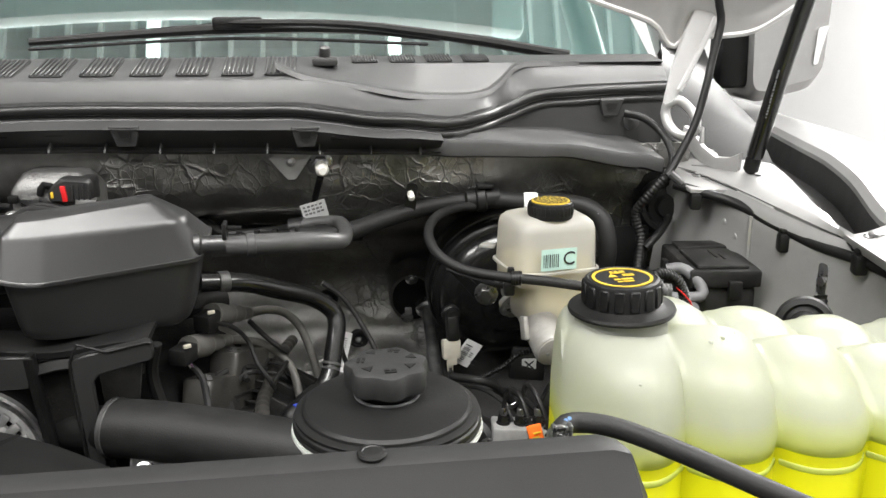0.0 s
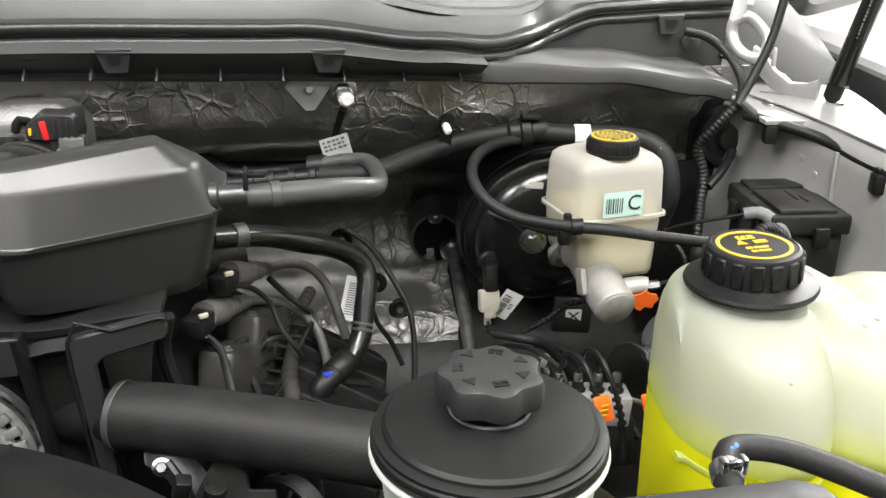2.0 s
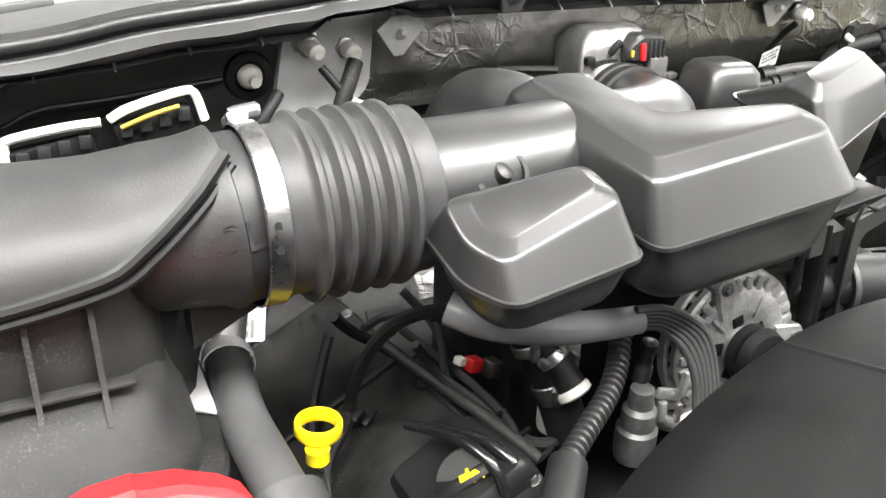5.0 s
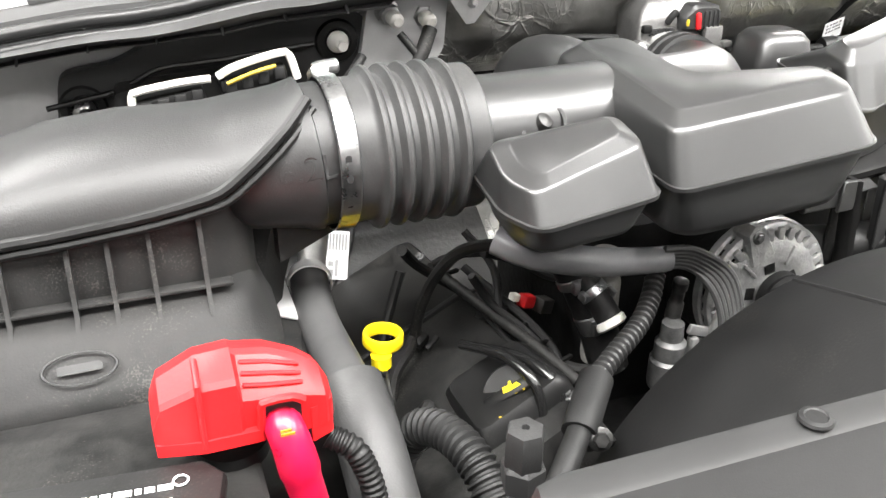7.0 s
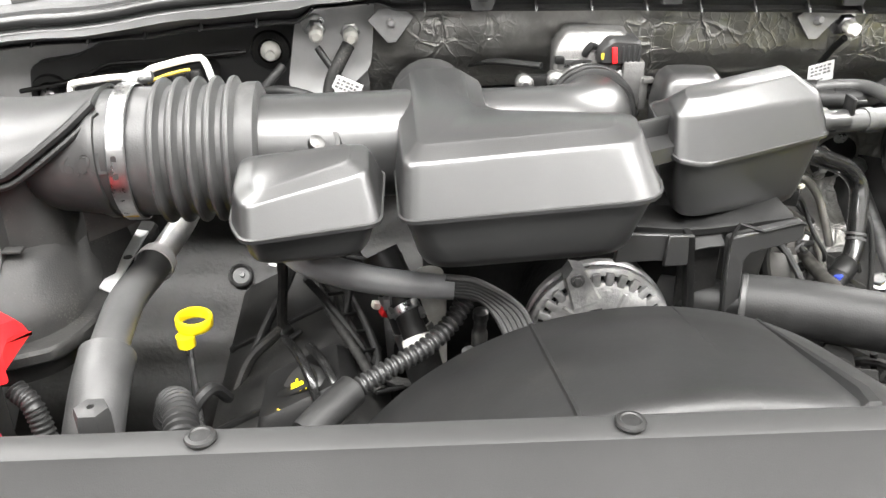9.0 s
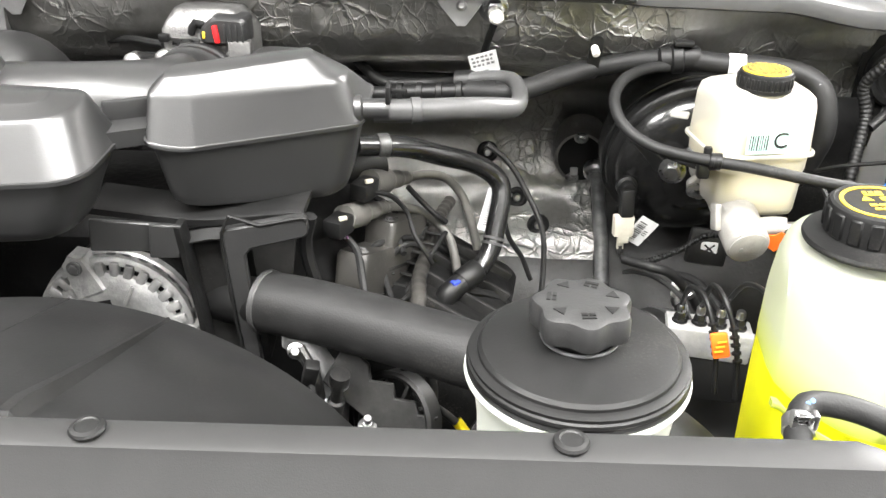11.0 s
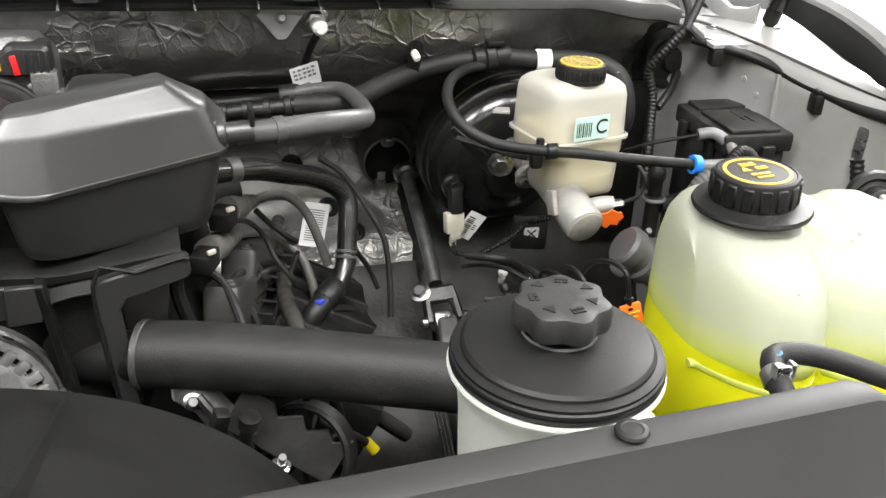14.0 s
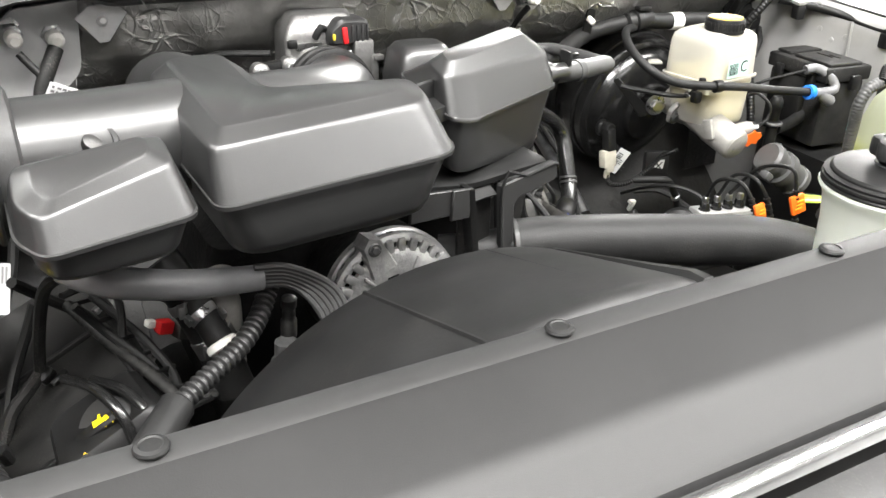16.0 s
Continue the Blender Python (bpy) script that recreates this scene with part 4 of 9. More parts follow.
def resonator(name, seam, shoulder, crown, low, rs=(0.012, 0.014, 0.012), rl=0.016, top_ease=0.35):
    """Two moulded halves that meet at a thin seam bead."""
    s, sh, cr = (rounded(l, r, 6) for l, r in zip((seam, shoulder, crown), rs))
    centre = sum(cr, Vector()) / len(cr)
    soft = [s] + [[a.lerp(b, t) for a, b in zip(s, sh)] for t in (0.07, 0.5, 0.9, 0.965)]
    soft += [[b.lerp(c, t) + Vector((0, 0, 0.0006)) for b, c in zip(sh, cr)] for t in (0.06, 0.16, 0.5, 0.86, 0.95)]
    soft += [[c + Vector((0, 0, 0.0008)) for c in cr]]
    part(name + "_upper", loft(soft, (False, True)), SATIN, duct, angle=50)
    mid = sum((Vector(p) for p in seam), Vector()) / len(seam)
    inset = [p + (mid - p).normalized() * 0.004 for p in s]
    lo = rounded(low, rl, 6)
    zmin = min(p.z for p in lo)
    base = sum(lo, Vector()) / len(lo)
    flo = [p + (base - p).normalized() * 0.012 - Vector((0, 0, 0.0)) for p in lo]
    lowers = [[p - Vector((0, 0, 0.002)) for p in inset],
              [a.lerp(b, 0.5) for a, b in zip(inset, lo)],
              [a.lerp(b, 0.8) for a, b in zip(inset, lo)],
              [a.lerp(b, 0.94).lerp(c, 0.15) for a, b, c in zip(inset, lo, flo)],
              [b.lerp(c, 0.5) for b, c in zip(lo, flo)],
              flo]
    part(name + "_lower", loft(lowers, (False, True)), SATIN, duct, angle=50)
    bead = [[p + Vector((0, 0, dz)) + (p - mid).normalized() * o for p in s] for dz, o in ((-0.0035, -0.003), (-0.0028, 0.0012), (0.0004, 0.0016), (0.0012, -0.002))]
    part(name + "_seam", loft(bead, (False, False)), SATIN, duct, angle=60)


resonator("main_box",
          [(-0.522, 0.672, 1.306), (-0.310, 0.690, 1.312), (-0.308, 0.785, 1.318), (-0.440, 0.79, 1.32), (-0.436, 0.895, 1.322), (-0.532, 0.895, 1.318)],
          [(-0.519, 0.689, 1.345), (-0.325, 0.715, 1.350), (-0.322, 0.768, 1.356), (-0.448, 0.778, 1.358), (-0.445, 0.882, 1.357), (-0.526, 0.882, 1.357)],
          [(-0.507, 0.707, 1.355), (-0.347, 0.729, 1.358), (-0.345, 0.748, 1.362), (-0.462, 0.763, 1.364), (-0.462, 0.862, 1.370), (-0.512, 0.862, 1.370)],
          [(-0.506, 0.686, 1.253), (-0.333, 0.697, 1.258), (-0.33, 0.77, 1.262), (-0.45, 0.775, 1.265), (-0.445, 0.88, 1.27), (-0.515, 0.88, 1.265)],
          rs=([0.016, 0.03, 0.02, 0.02, 0.03, 0.03], [0.014, 0.026, 0.016, 0.022, 0.03, 0.03], [0.01, 0.012, 0.008, 0.02, 0.016, 0.016]), rl=0.03)
resonator("left_box",
          [(-0.655, 0.690, 1.302), (-0.640, 0.656, 1.301), (-0.537, 0.668, 1.308), (-0.535, 0.75, 1.318), (-0.655, 0.75, 1.312)],
          [(-0.652, 0.695, 1.325), (-0.640, 0.668, 1.322), (-0.545, 0.686, 1.341), (-0.546, 0.73, 1.349), (-0.650, 0.733, 1.338)],
          [(-0.637, 0.70, 1.332), (-0.630, 0.682, 1.330), (-0.560, 0.696, 1.348), (-0.560, 0.719, 1.353), (-0.637, 0.722, 1.342)],
          [(-0.645, 0.69, 1.275), (-0.632, 0.666, 1.274), (-0.549, 0.675, 1.276), (-0.549, 0.735, 1.28), (-0.645, 0.735, 1.28)],
          rs=(0.012, 0.012, 0.008), rl=0.02)
resonator("right_box",
          [(-0.287, 0.756, 1.318), (-0.258, 0.762, 1.310), (-0.119, 0.825, 1.312), (-0.117, 0.90, 1.325), (-0.28, 0.875, 1.33)],
          [(-0.286, 0.772, 1.350), (-0.262, 0.777, 1.347), (-0.133, 0.824, 1.348), (-0.132, 0.868, 1.350), (-0.283, 0.815, 1.356)],
          [(-0.274, 0.784, 1.361), (-0.252, 0.791, 1.361), (-0.16, 0.832, 1.367), (-0.165, 0.853, 1.370), (-0.272, 0.802, 1.366)],
          [(-0.279, 0.772, 1.257), (-0.255, 0.777, 1.250), (-0.137, 0.826, 1.242), (-0.134, 0.885, 1.25), (-0.27, 0.862, 1.262)],
          rs=(0.014, 0.016, 0.008), rl=0.022)
part("rear_box", loft([rounded([(-0.252 + i, 0.925 + i, z), (-0.182 - i, 0.92 + i, z), (-0.178 - i, 0.985 - i, z), (-0.25 + i, 0.99 - i, z)], 0.014) for z, i in ((1.22, 0.004), (1.30, 0.0), (1.328, 0.004), (1.336, 0.010), (1.338, 0.016))]), SATIN, duct)
part("inlet_tube", tube([(-0.672, 0.795, 1.322), (-0.6, 0.80, 1.320), (-0.49, 0.815, 1.318)], 0.047, 36, 0.02), SATIN, duct)
part("tube_collar", lathe([(0.047, 0), (0.0535, 0.002), (0.0545, 0.012), (0.050, 0.016), (0.047, 0.018)], 40, axis_pose((-0.672, 0.795, 1.322), (1, 0.03, 0)), cap=False), SATIN, duct)
part("elbow", tube([(-0.49, 0.872, 1.305), (-0.42, 0.874, 1.305), (-0.365, 0.886, 1.303), (-0.325, 0.925, 1.296), (-0.312, 0.985, 1.288)], 0.0405, 30, 0.012), SATIN, duct)
part("rear_bend", tube([(-0.487, 0.86, 1.312), (-0.489, 0.92, 1.316), (-0.489, 0.985, 1.300), (-0.485, 1.02, 1.25), (-0.485, 1.02, 1.18)], 0.042, 24, 0.012), SATIN, duct)
part("bridge", loft([rounded([(-0.335, 0.742, z), (-0.335, 0.80, z + 0.004), (-0.255, 0.83, z + 0.004), (-0.27, 0.775, z)], 0.006) for z in (1.312, 1.322, 1.326)]), SATIN, duct)
part("bridge_rib", box((-0.30, 0.788, 1.333), (0.05, 0.006, 0.022), 0.002, (0, 0, 24)), SATIN, duct)
# same plastic as the duct; darker material paints the shade in its recess
boss = part("boss", lathe([(0.0235, 0), (0.0235, 0.006), (0.021, 0.010), (0.0175, 0.0105), (0.0165, 0.006)], 28, axis_pose((-0.592, 0.766, 1.333), (0, -0.75, 0.66))), MATTE, duct)
part("bolt", lathe([(0.009, 0), (0.0092, 0.003), (0.007, 0.009), (0.004, 0.010)], 20, axis_pose((-0.592, 0.764, 1.335), (0.3, -0.6, 0.7))), DARKALU, boss, "bright steel bolt head")

bellows = thing("intake_bellows", (-0.69, 0.795, 1.27), "black ribbed rubber intake bellows", "bellows")
prof = [(0.054, -0.042), (0.0555, -0.038), (0.0555, -0.022)]
for i in range(5):
    z0 = -0.020 + i * 0.0150
    prof += [(0.056, z0), (0.0585, z0 + 0.002), (0.0625, z0 + 0.0036), (0.0632, z0 + 0.0056), (0.0625, z0 + 0.0074), (0.0585, z0 + 0.009), (0.056, z0 + 0.011)]
prof += [(0.0575, 0.057), (0.0575, 0.066), (0.052, 0.069)]
bx = axis_pose((-0.708, 0.795, 1.322), (1, 0.02, 0))
part("ribbed_sleeve", lathe(prof, 56, bx), BELLOWS, bellows)
band = part("hose_clamp", lathe([(0.0578, -0.051), (0.0592, -0.050), (0.0592, -0.0365), (0.0578, -0.0355)], 56, bx, cap=False), STEEL, bellows, "bright steel hose clamp")
part("screw", lathe([(0.005, 0), (0.006, 0.003), (0.006, 0.018), (0.004, 0.02)], 12, axis_pose((-0.755, 0.825, 1.378), (1, 0, 0.1))), STEEL, band)
part("buckle", box((-0.752, 0.822, 1.376), (0.014, 0.02, 0.008), 0.002, (-30, 0, 0)), STEEL, band)
for ang, ln in ((8, 0.020), (-17, 0.011)):
    a = radians(ang)
    y0, z0 = 0.795 - 0.0590 * math.cos(a), 1.322 + 0.0590 * math.sin(a)
    part("slot", plate(rect2(0.0045, ln, 0.002), 0.0008, facing((-0.7515, y0, z0), (1, 0, 0), (0, math.sin(a), math.cos(a)))), INK, band)
a = radians(-46)
part("paint_mark", plate(rect2(0.013, 0.004), 0.0006, facing((-0.7515, 0.795 - 0.0592 * math.cos(a), 1.322 + 0.0592 * math.sin(a)), (1, 0, 0), (0, math.sin(a), math.cos(a)))), YELINK, band, "yellow paint mark")

# ---- air filter box ----
airbox = thing("air_filter_box", (-0.92, 0.82, 1.15), "black plastic air filter box with ribbed lower half", "air filter box")
LID = [(-1.045, 0.81, 0.03, 1.3, 0.004, -8.0), (-1.035, 0.81, 0.048, 1.3, 0.014, -6.0), (-1.015, 0.812, 0.061, 1.3, 0.028, -2.0), (-0.985, 0.814, 0.069, 1.301, 0.042, 4.5), (-0.95, 0.815, 0.073, 1.302, 0.051, 5.5), (-0.9, 0.815, 0.074, 1.303, 0.055, 8.0), (-0.875, 0.813, 0.073, 1.304, 0.054, 10.5), (-0.855, 0.812, 0.072, 1.305, 0.053, 13.0), (-0.84, 0.811, 0.071, 1.307, 0.0515, 15.5), (-0.825, 0.809, 0.0685, 1.31, 0.0515, 22.5), (-0.81, 0.806, 0.066, 1.312, 0.053, 32.0), (-0.79, 0.802, 0.063, 1.316, 0.0525, 48.0), (-0.772, 0.797, 0.0605, 1.32, 0.0555, 67.0)]


def lid_section(x, yc, hy, zc, hz, a0, grow=0.0, n=26):
    row = []
    for a in frange(radians(a0), radians(196), n):
        c, s = math.cos(a), math.sin(a)
        e = 0.86
        row.append((x, yc - (hy + grow) * math.copysign(abs(c) ** e, c), zc + (hz + grow) * math.copysign(abs(s) ** e, s)))
    return row


part("lid", sheet([lid_section(*k) for k in LID], 0.003), GREYBOX, airbox, angle=50)
bead = []
for k in LID:
    bead.append(lid_section(*k, 0.0025)[0])
part("lid_seam", tube(bead, 0.0042, 8, 0.01), MATTE, airbox)
part("lid_seam", tube([(p[0] + 0.004, p[1] - 0.001, p[2] - 0.007) for p in bead], 0.003, 8, 0.01), MATTE, airbox)
part("neck", lathe([(0.026, 0), (0.040, 0.012), (0.0465, 0.028), (0.0495, 0.047), (0.0525, 0.062), (0.0565, 0.070), (0.0565, 0.076), (0.0545, 0.077), (0.0545, 0.09)], 48, axis_pose((-0.845, 0.795, 1.316), (1, 0.02, 0.06))), GREYBOX, airbox)
part("lower_body", loft([rounded([(-1.045, 0.742 + i, z), (-0.855, 0.744 + i, z), (-0.818, 0.765 + i, z), (-0.812, 0.88, z), (-1.045, 0.88, z)], 0.02) for z, i in ((1.19, -0.006), (1.24, 0.0), (1.295, 0.003), (1.312, 0.005))]), AIRBOX, airbox)
part("step", loft([[(-0.862, y, z - 0.05), (-0.852 + k, y, z), (-0.813 + k, y, z - 0.011), (-0.803 + k, y, z - 0.05)] for y, z, k in ((0.784, 1.224, 0.0), (0.790, 1.2294, 0.0), (0.800, 1.233, 0.002), (0.822, 1.256, 0.012), (0.835, 1.268, 0.02), (0.90, 1.27, 0.02))]), AIRBOX, airbox, angle=35)
part("neck_gusset", loft([[(-0.80, 0.775, z0), (-0.745, 0.79, z1), (-0.745, 0.80, z1), (-0.80, 0.80, z0)] for z0, z1 in ((1.245, 1.262), (1.275, 1.275))]), AIRBOX, airbox)
part("base", loft([rounded([(-1.1, 0.684 + i, z), (-0.845, 0.688 + i, z), (-0.806 - 0.5 * i, 0.728 + 0.5 * i, z), (-0.803 - 0.5 * i, 0.90, z), (-1.1, 0.90, z)], [0.01, 0.03, 0.03, 0.02, 0.01]) for z, i in ((1.150, 0.004), (1.200, 0.0), (1.210, 0.002), (1.216, 0.007), (1.243, 0.028), (1.250, 0.038), (1.2525, 0.052))]), AIRBOX, airbox)
part("base_flange", loft([rounded([(-1.1, 0.678 + i, z), (-0.845, 0.676 + i, z), (-0.812, 0.690 + i, z), (-0.794 - i, 0.725, z), (-0.788 - i, 0.765, z), (-0.784 - i, 0.93, z), (-1.1, 0.93, z)], 0.012) for z, i in ((1.176, 0.003), (1.179, 0.0), (1.187, 0.0), (1.190, 0.003))]), DUSTY, airbox, "dusty flange lip of the filter box")
for rx, top in ((-1.03, 1.302), (-0.985, 1.303), (-0.944, 1.304), (-0.9185, 1.306), (-0.8915, 1.309), (-0.8575, 1.314)):
    part("rib", loft([[(rx - 0.0016, y0, z), (rx + 0.0016, y0, z), (rx + 0.0012, 0.765, z), (rx - 0.0012, 0.765, z)] for y0, z in ((0.716, 1.244), (0.728, 1.254), (0.733, 1.27), (0.742, top - 0.006))]), AIRBOX, airbox)
part("rib", box((-0.94, 0.735, 1.259), (0.20, 0.010, 0.003), 0.001), AIRBOX, airbox)
for fx, fy, fz in ((-0.792, 0.800, 1.366), (-0.795, 0.783, 1.362), (-0.806, 0.767, 1.353)):
    part("rim_fin", loft([[(fx - 0.022, fy - 0.001, fz - 0.010), (fx - 0.022, fy + 0.001, fz - 0.010), (fx - 0.020, fy + 0.001, fz - 0.006), (fx - 0.020, fy - 0.001, fz - 0.006)], [(fx + 0.016, fy - 0.001, fz - 0.006), (fx + 0.016, fy + 0.001, fz - 0.006), (fx + 0.016, fy + 0.001, fz + 0.008), (fx + 0.016, fy - 0.001, fz + 0.008)]]), GREYBOX, airbox)
NB, NA = Vector((-0.845, 0.795, 1.316)), Vector((1, 0.02, 0.06)).normalized()
NU = NA.cross(Vector((0, -1, 0))).normalized()
NF = NU.cross(NA).normalized()
NU = NU if NU.z > 0 else -NU
NF = NF if NF.y < 0 else -NF
bm = lettering("6.2L", 0.025, Matrix.Identity(4), 0.0004)
for v in bm.verts:
    along, turn_ = 0.066 + v.co.x, 0.18 + v.co.y / 0.054
    rad_ = lerp_table([(0.028, 0.0465), (0.047, 0.0495), (0.062, 0.0525), (0.070, 0.0565), (0.076, 0.0565), (0.078, 0.0545), (0.09, 0.0545)], along) + v.co.z
    v.co = NB + NA * along + (NF * math.cos(turn_) + NU * math.sin(turn_)) * rad_
part("embossed_size", bm, GREYBOX, airbox, "raised engine size 6.2L")
emb = part("badge_oval", torus(0.023, 0.0012, facing((-0.946, 0.7005, 1.2315), (1, 0, 0), (0, 0.65, 0.76)) @ Matrix.Diagonal((1, 0.45, 1, 1)), 40, 6), GREYBOX, airbox, "embossed oval maker badge")
part("badge_bar", plate(rect2(0.028, 0.006, 0.002), 0.001, facing((-0.946, 0.7008, 1.2313), (1, 0, 0), (0, 0.65, 0.76))), GREYBOX, emb)

# ---- radiator cover and fan shroud ----
cover = thing("radiator_cover", (-0.3, 0.4, 1.25), "long dark grey plastic radiator cover with push rivets", "radiator cover")
COVER_PROFILE = [(0.430, 1.25), (0.4285, 1.309), (0.4265, 1.3135), (0.423, 1.315), (0.4105, 1.315), (0.4075, 1.3138), (0.405, 1.309), (0.394, 1.2935), (0.384, 1.2785), (0.380, 1.274), (0.374, 1.2705), (0.348, 1.2585), (0.342, 1.254), (0.339, 1.245), (0.337, 1.2)]
rows = []
n_x = 90
for i in range(n_x):
    x = -0.765 + i * (0.935 / (n_x - 1))
    endl, endr = min(1, (x + 0.765) / 0.02), min(1, (0.17 - x) / 0.02)
    drop = 0.03 * (1 - math.sqrt(max(0, 1 - (1 - min(endl, endr)) ** 2)))
    rows.append([(x + (0.012 * (0.42 - y) / 0.05 if x > 0.1 else (-0.012 * (0.42 - y) / 0.05 if x < -0.72 else 0)), y, z - drop) for y, z in COVER_PROFILE])
part("moulding", sheet(rows, 0.003), COVER, cover, angle=30)
for rx in (-0.621, -0.407, -0.193, 0.020):
    rv = part("push_rivet", lathe([(0.0068, 0), (0.0078, 0.0012), (0.0082, 0.0022), (0.0075, 0.0034), (0.0055, 0.0040), (0.0048, 0.0034), (0, 0.0036)], 24, Matrix.Translation((rx, 0.4165, 1.3148)), cap=False), SHROUD, cover)
grille_top = thing("grille_header", (-0.3, 0.31, 1.2), "grey front grille header with bright trim strip", "grille")
part("trim_strip", loft([rounded([(x, 0.338, 1.254), (x, 0.327, 1.258), (x, 0.320, 1.25), (x, 0.331, 1.242)], 0.003, 3) for x in frange(-0.9, 0.35, 20)]), CHROME, grille_top, "bright chrome strip")
part("header", loft([[(x, 0.315, 1.248), (x, 0.285, 1.242), (x, 0.27, 1.228), (x, 0.262, 1.17), (x, 0.29, 1.17), (x, 0.312, 1.19)] for x in frange(-0.95, 0.4, 12)]), SHROUD, grille_top)
part("trim_strip", loft([rounded([(x, 0.272, 1.243), (x, 0.262, 1.24), (x, 0.258, 1.228), (x, 0.268, 1.23)], 0.003, 3) for x in frange(-0.9, 0.35, 20)]), CHROME, grille_top, "bright chrome strip")

shroud = thing("fan_shroud", (-0.33, 0.56, 1.0), "black plastic fan shroud arched over the fan", "fan shroud")


def arch_z(x, peak, r):
    d = min(0.98, abs(x + 0.335) / r)
    return peak - r * (1 - math.sqrt(1 - d * d))


SH = [(0.646, 1.205, 0.276), (0.650, 1.232, 0.278), (0.649, 1.238, 0.278), (0.645, 1.2415, 0.278), (0.60, 1.2556, 0.280), (0.55, 1.2712, 0.283), (0.50, 1.287, 0.287), (0.472, 1.2957, 0.290), (0.462, 1.2980, 0.291), (0.456, 1.2975, 0.291), (0.451, 1.2945, 0.291), (0.447, 1.288, 0.291), (0.441, 1.270, 0.291), (0.435, 1.250, 0.291)]
rows = [[(x, y, arch_z(x, p, r)) for x in frange(-0.597, -0.075, 72)] for y, p, r in SH]
part("arch", sheet(rows, -0.003), SHROUD, shroud, angle=28)
part("step_rib", loft([[(x - w, y, arch_z(x - w, p, r) - 0.001), (x - 0.5 * w, y, arch_z(x, p, r) + h), (x + 0.3 * w, y, arch_z(x, p, r) + h), (x + w, y, arch_z(x + w, p, r) - 0.001)] for x, w, h, (y, p, r) in ((-0.2425, 0.0022, 0.0012, SH[3]), (-0.245, 0.0034, 0.0024, SH[4]), (-0.248, 0.0050, 0.0038, SH[5]), (-0.2515, 0.0068, 0.0052, SH[6]), (-0.254, 0.0080, 0.0062, SH[7]), (-0.2555, 0.0086, 0.0062, SH[9]), (-0.256, 0.0088, 0.005, SH[11]))]), SHROUD, shroud, angle=25)
for x0, x1, w in ((-0.422, -0.4225, 0.0022), (-0.312, -0.3225, 0.0012)):
    pts = [(x0 + (x1 - x0) * (0.65 - y) / 0.2, y, arch_z(x0, p, r) - 0.0006) for y, p, r in SH[3:11]]
    part("rib", tube(pts, w, 6, 0.02), SHROUD, shroud)
rad = thing("radiator", (-0.3, 0.44, 0.9), "black radiator core behind the cover", "radiator")
part("tank", box((-0.3, 0.45, 1.2), (1.1, 0.045, 0.06), 0.01), MATTE, rad)
part("core", box((-0.3, 0.45, 0.9), (1.1, 0.04, 0.54), 0.004), BLOCK, rad)

# ---- alternator ----
alt = thing("alternator", (-0.33, 0.79, 1.07), "cast aluminium alternator with slotted front housing", "alternator")
AC, AX = Vector((-0.338, 0.762, 1.138)), Vector((0.02, -1, 0.10)).normalized()
am = axis_pose(AC, AX)
part("rear_housing", lathe([(0.05, -0.09), (0.068, -0.085), (0.07, -0.04), (0.0705, -0.022), (0.069, -0.014)], 48, am), BLOCK, alt)
part("stator_ring", lathe([(0.066, -0.016), (0.0665, 0.0)], 48, am), BLOCK, alt)
part("front_ring", lathe([(0.069, -0.020), (0.0715, -0.018), (0.0715, -0.010), (0.0695, -0.008), (0.066, -0.010), (0.069, -0.020)], 48, am, cap=False), ALLOY, alt)
part("face_plate", lathe([(0.0525, 0.000), (0.0572, 0.0020), (0.0560, 0.0055), (0.0515, 0.0078), (0.034, 0.0090), (0.031, 0.0075), (0.016, 0.0075), (0.016, 0.0)], 48, am, cap=False), ALLOY, alt)
part("outer_rim", lathe([(0.0655, -0.004), (0.0695, -0.004), (0.0695, 0.0010), (0.0675, 0.0030), (0.0626, 0.0038), (0.0622, 0.0), (0.0655, -0.004)], 48, am, cap=False), ALLOY, alt)
part("winding", lathe([(0.062, -0.006), (0.055, 0.0005), (0.046, 0.001), (0.024, 0.001)], 40, am, cap=False), COPPER, alt, "copper windings behind the slots")
for i in range(30):
    m = am @ Matrix.Rotation(2 * math.pi * i / 30, 4, "Z")
    bm = merge(turned_box(m, (0.0590, 0, 0.0020), (0.0140, 0.0080, 0.0095), 0.0016), turned_box(m, (0.0665, 0, -0.008), (0.0050, 0.0066, 0.020), 0.0014))
    part("fin", bm, ALLOY, alt)
for i in range(5):
    m = am @ Matrix.Rotation(2 * math.pi * (i + 0.4) / 5, 4, "Z")
    part("face_slot", turned_box(m, (0.026, 0, 0.0077), (0.010, 0.012, 0.0012), 0.0003), BLOCK, alt, "dark vent slot")
    part("face_rib", turned_box(m @ Matrix.Rotation(0.62, 4, "Z"), (0.040, 0, 0.0088), (0.020, 0.0035, 0.003), 0.001), ALLOY, alt)
part("hub", lathe([(0.018, 0.0), (0.018, 0.011), (0.015, 0.014), (0.012, 0.015)], 32, am), ALLOY, alt)
part("pulley", lathe([(0.018, 0.014), (0.026, 0.016), (0.024, 0.024), (0.027, 0.03), (0.024, 0.04), (0.01, 0.042)], 32, am), BLOCK, alt)
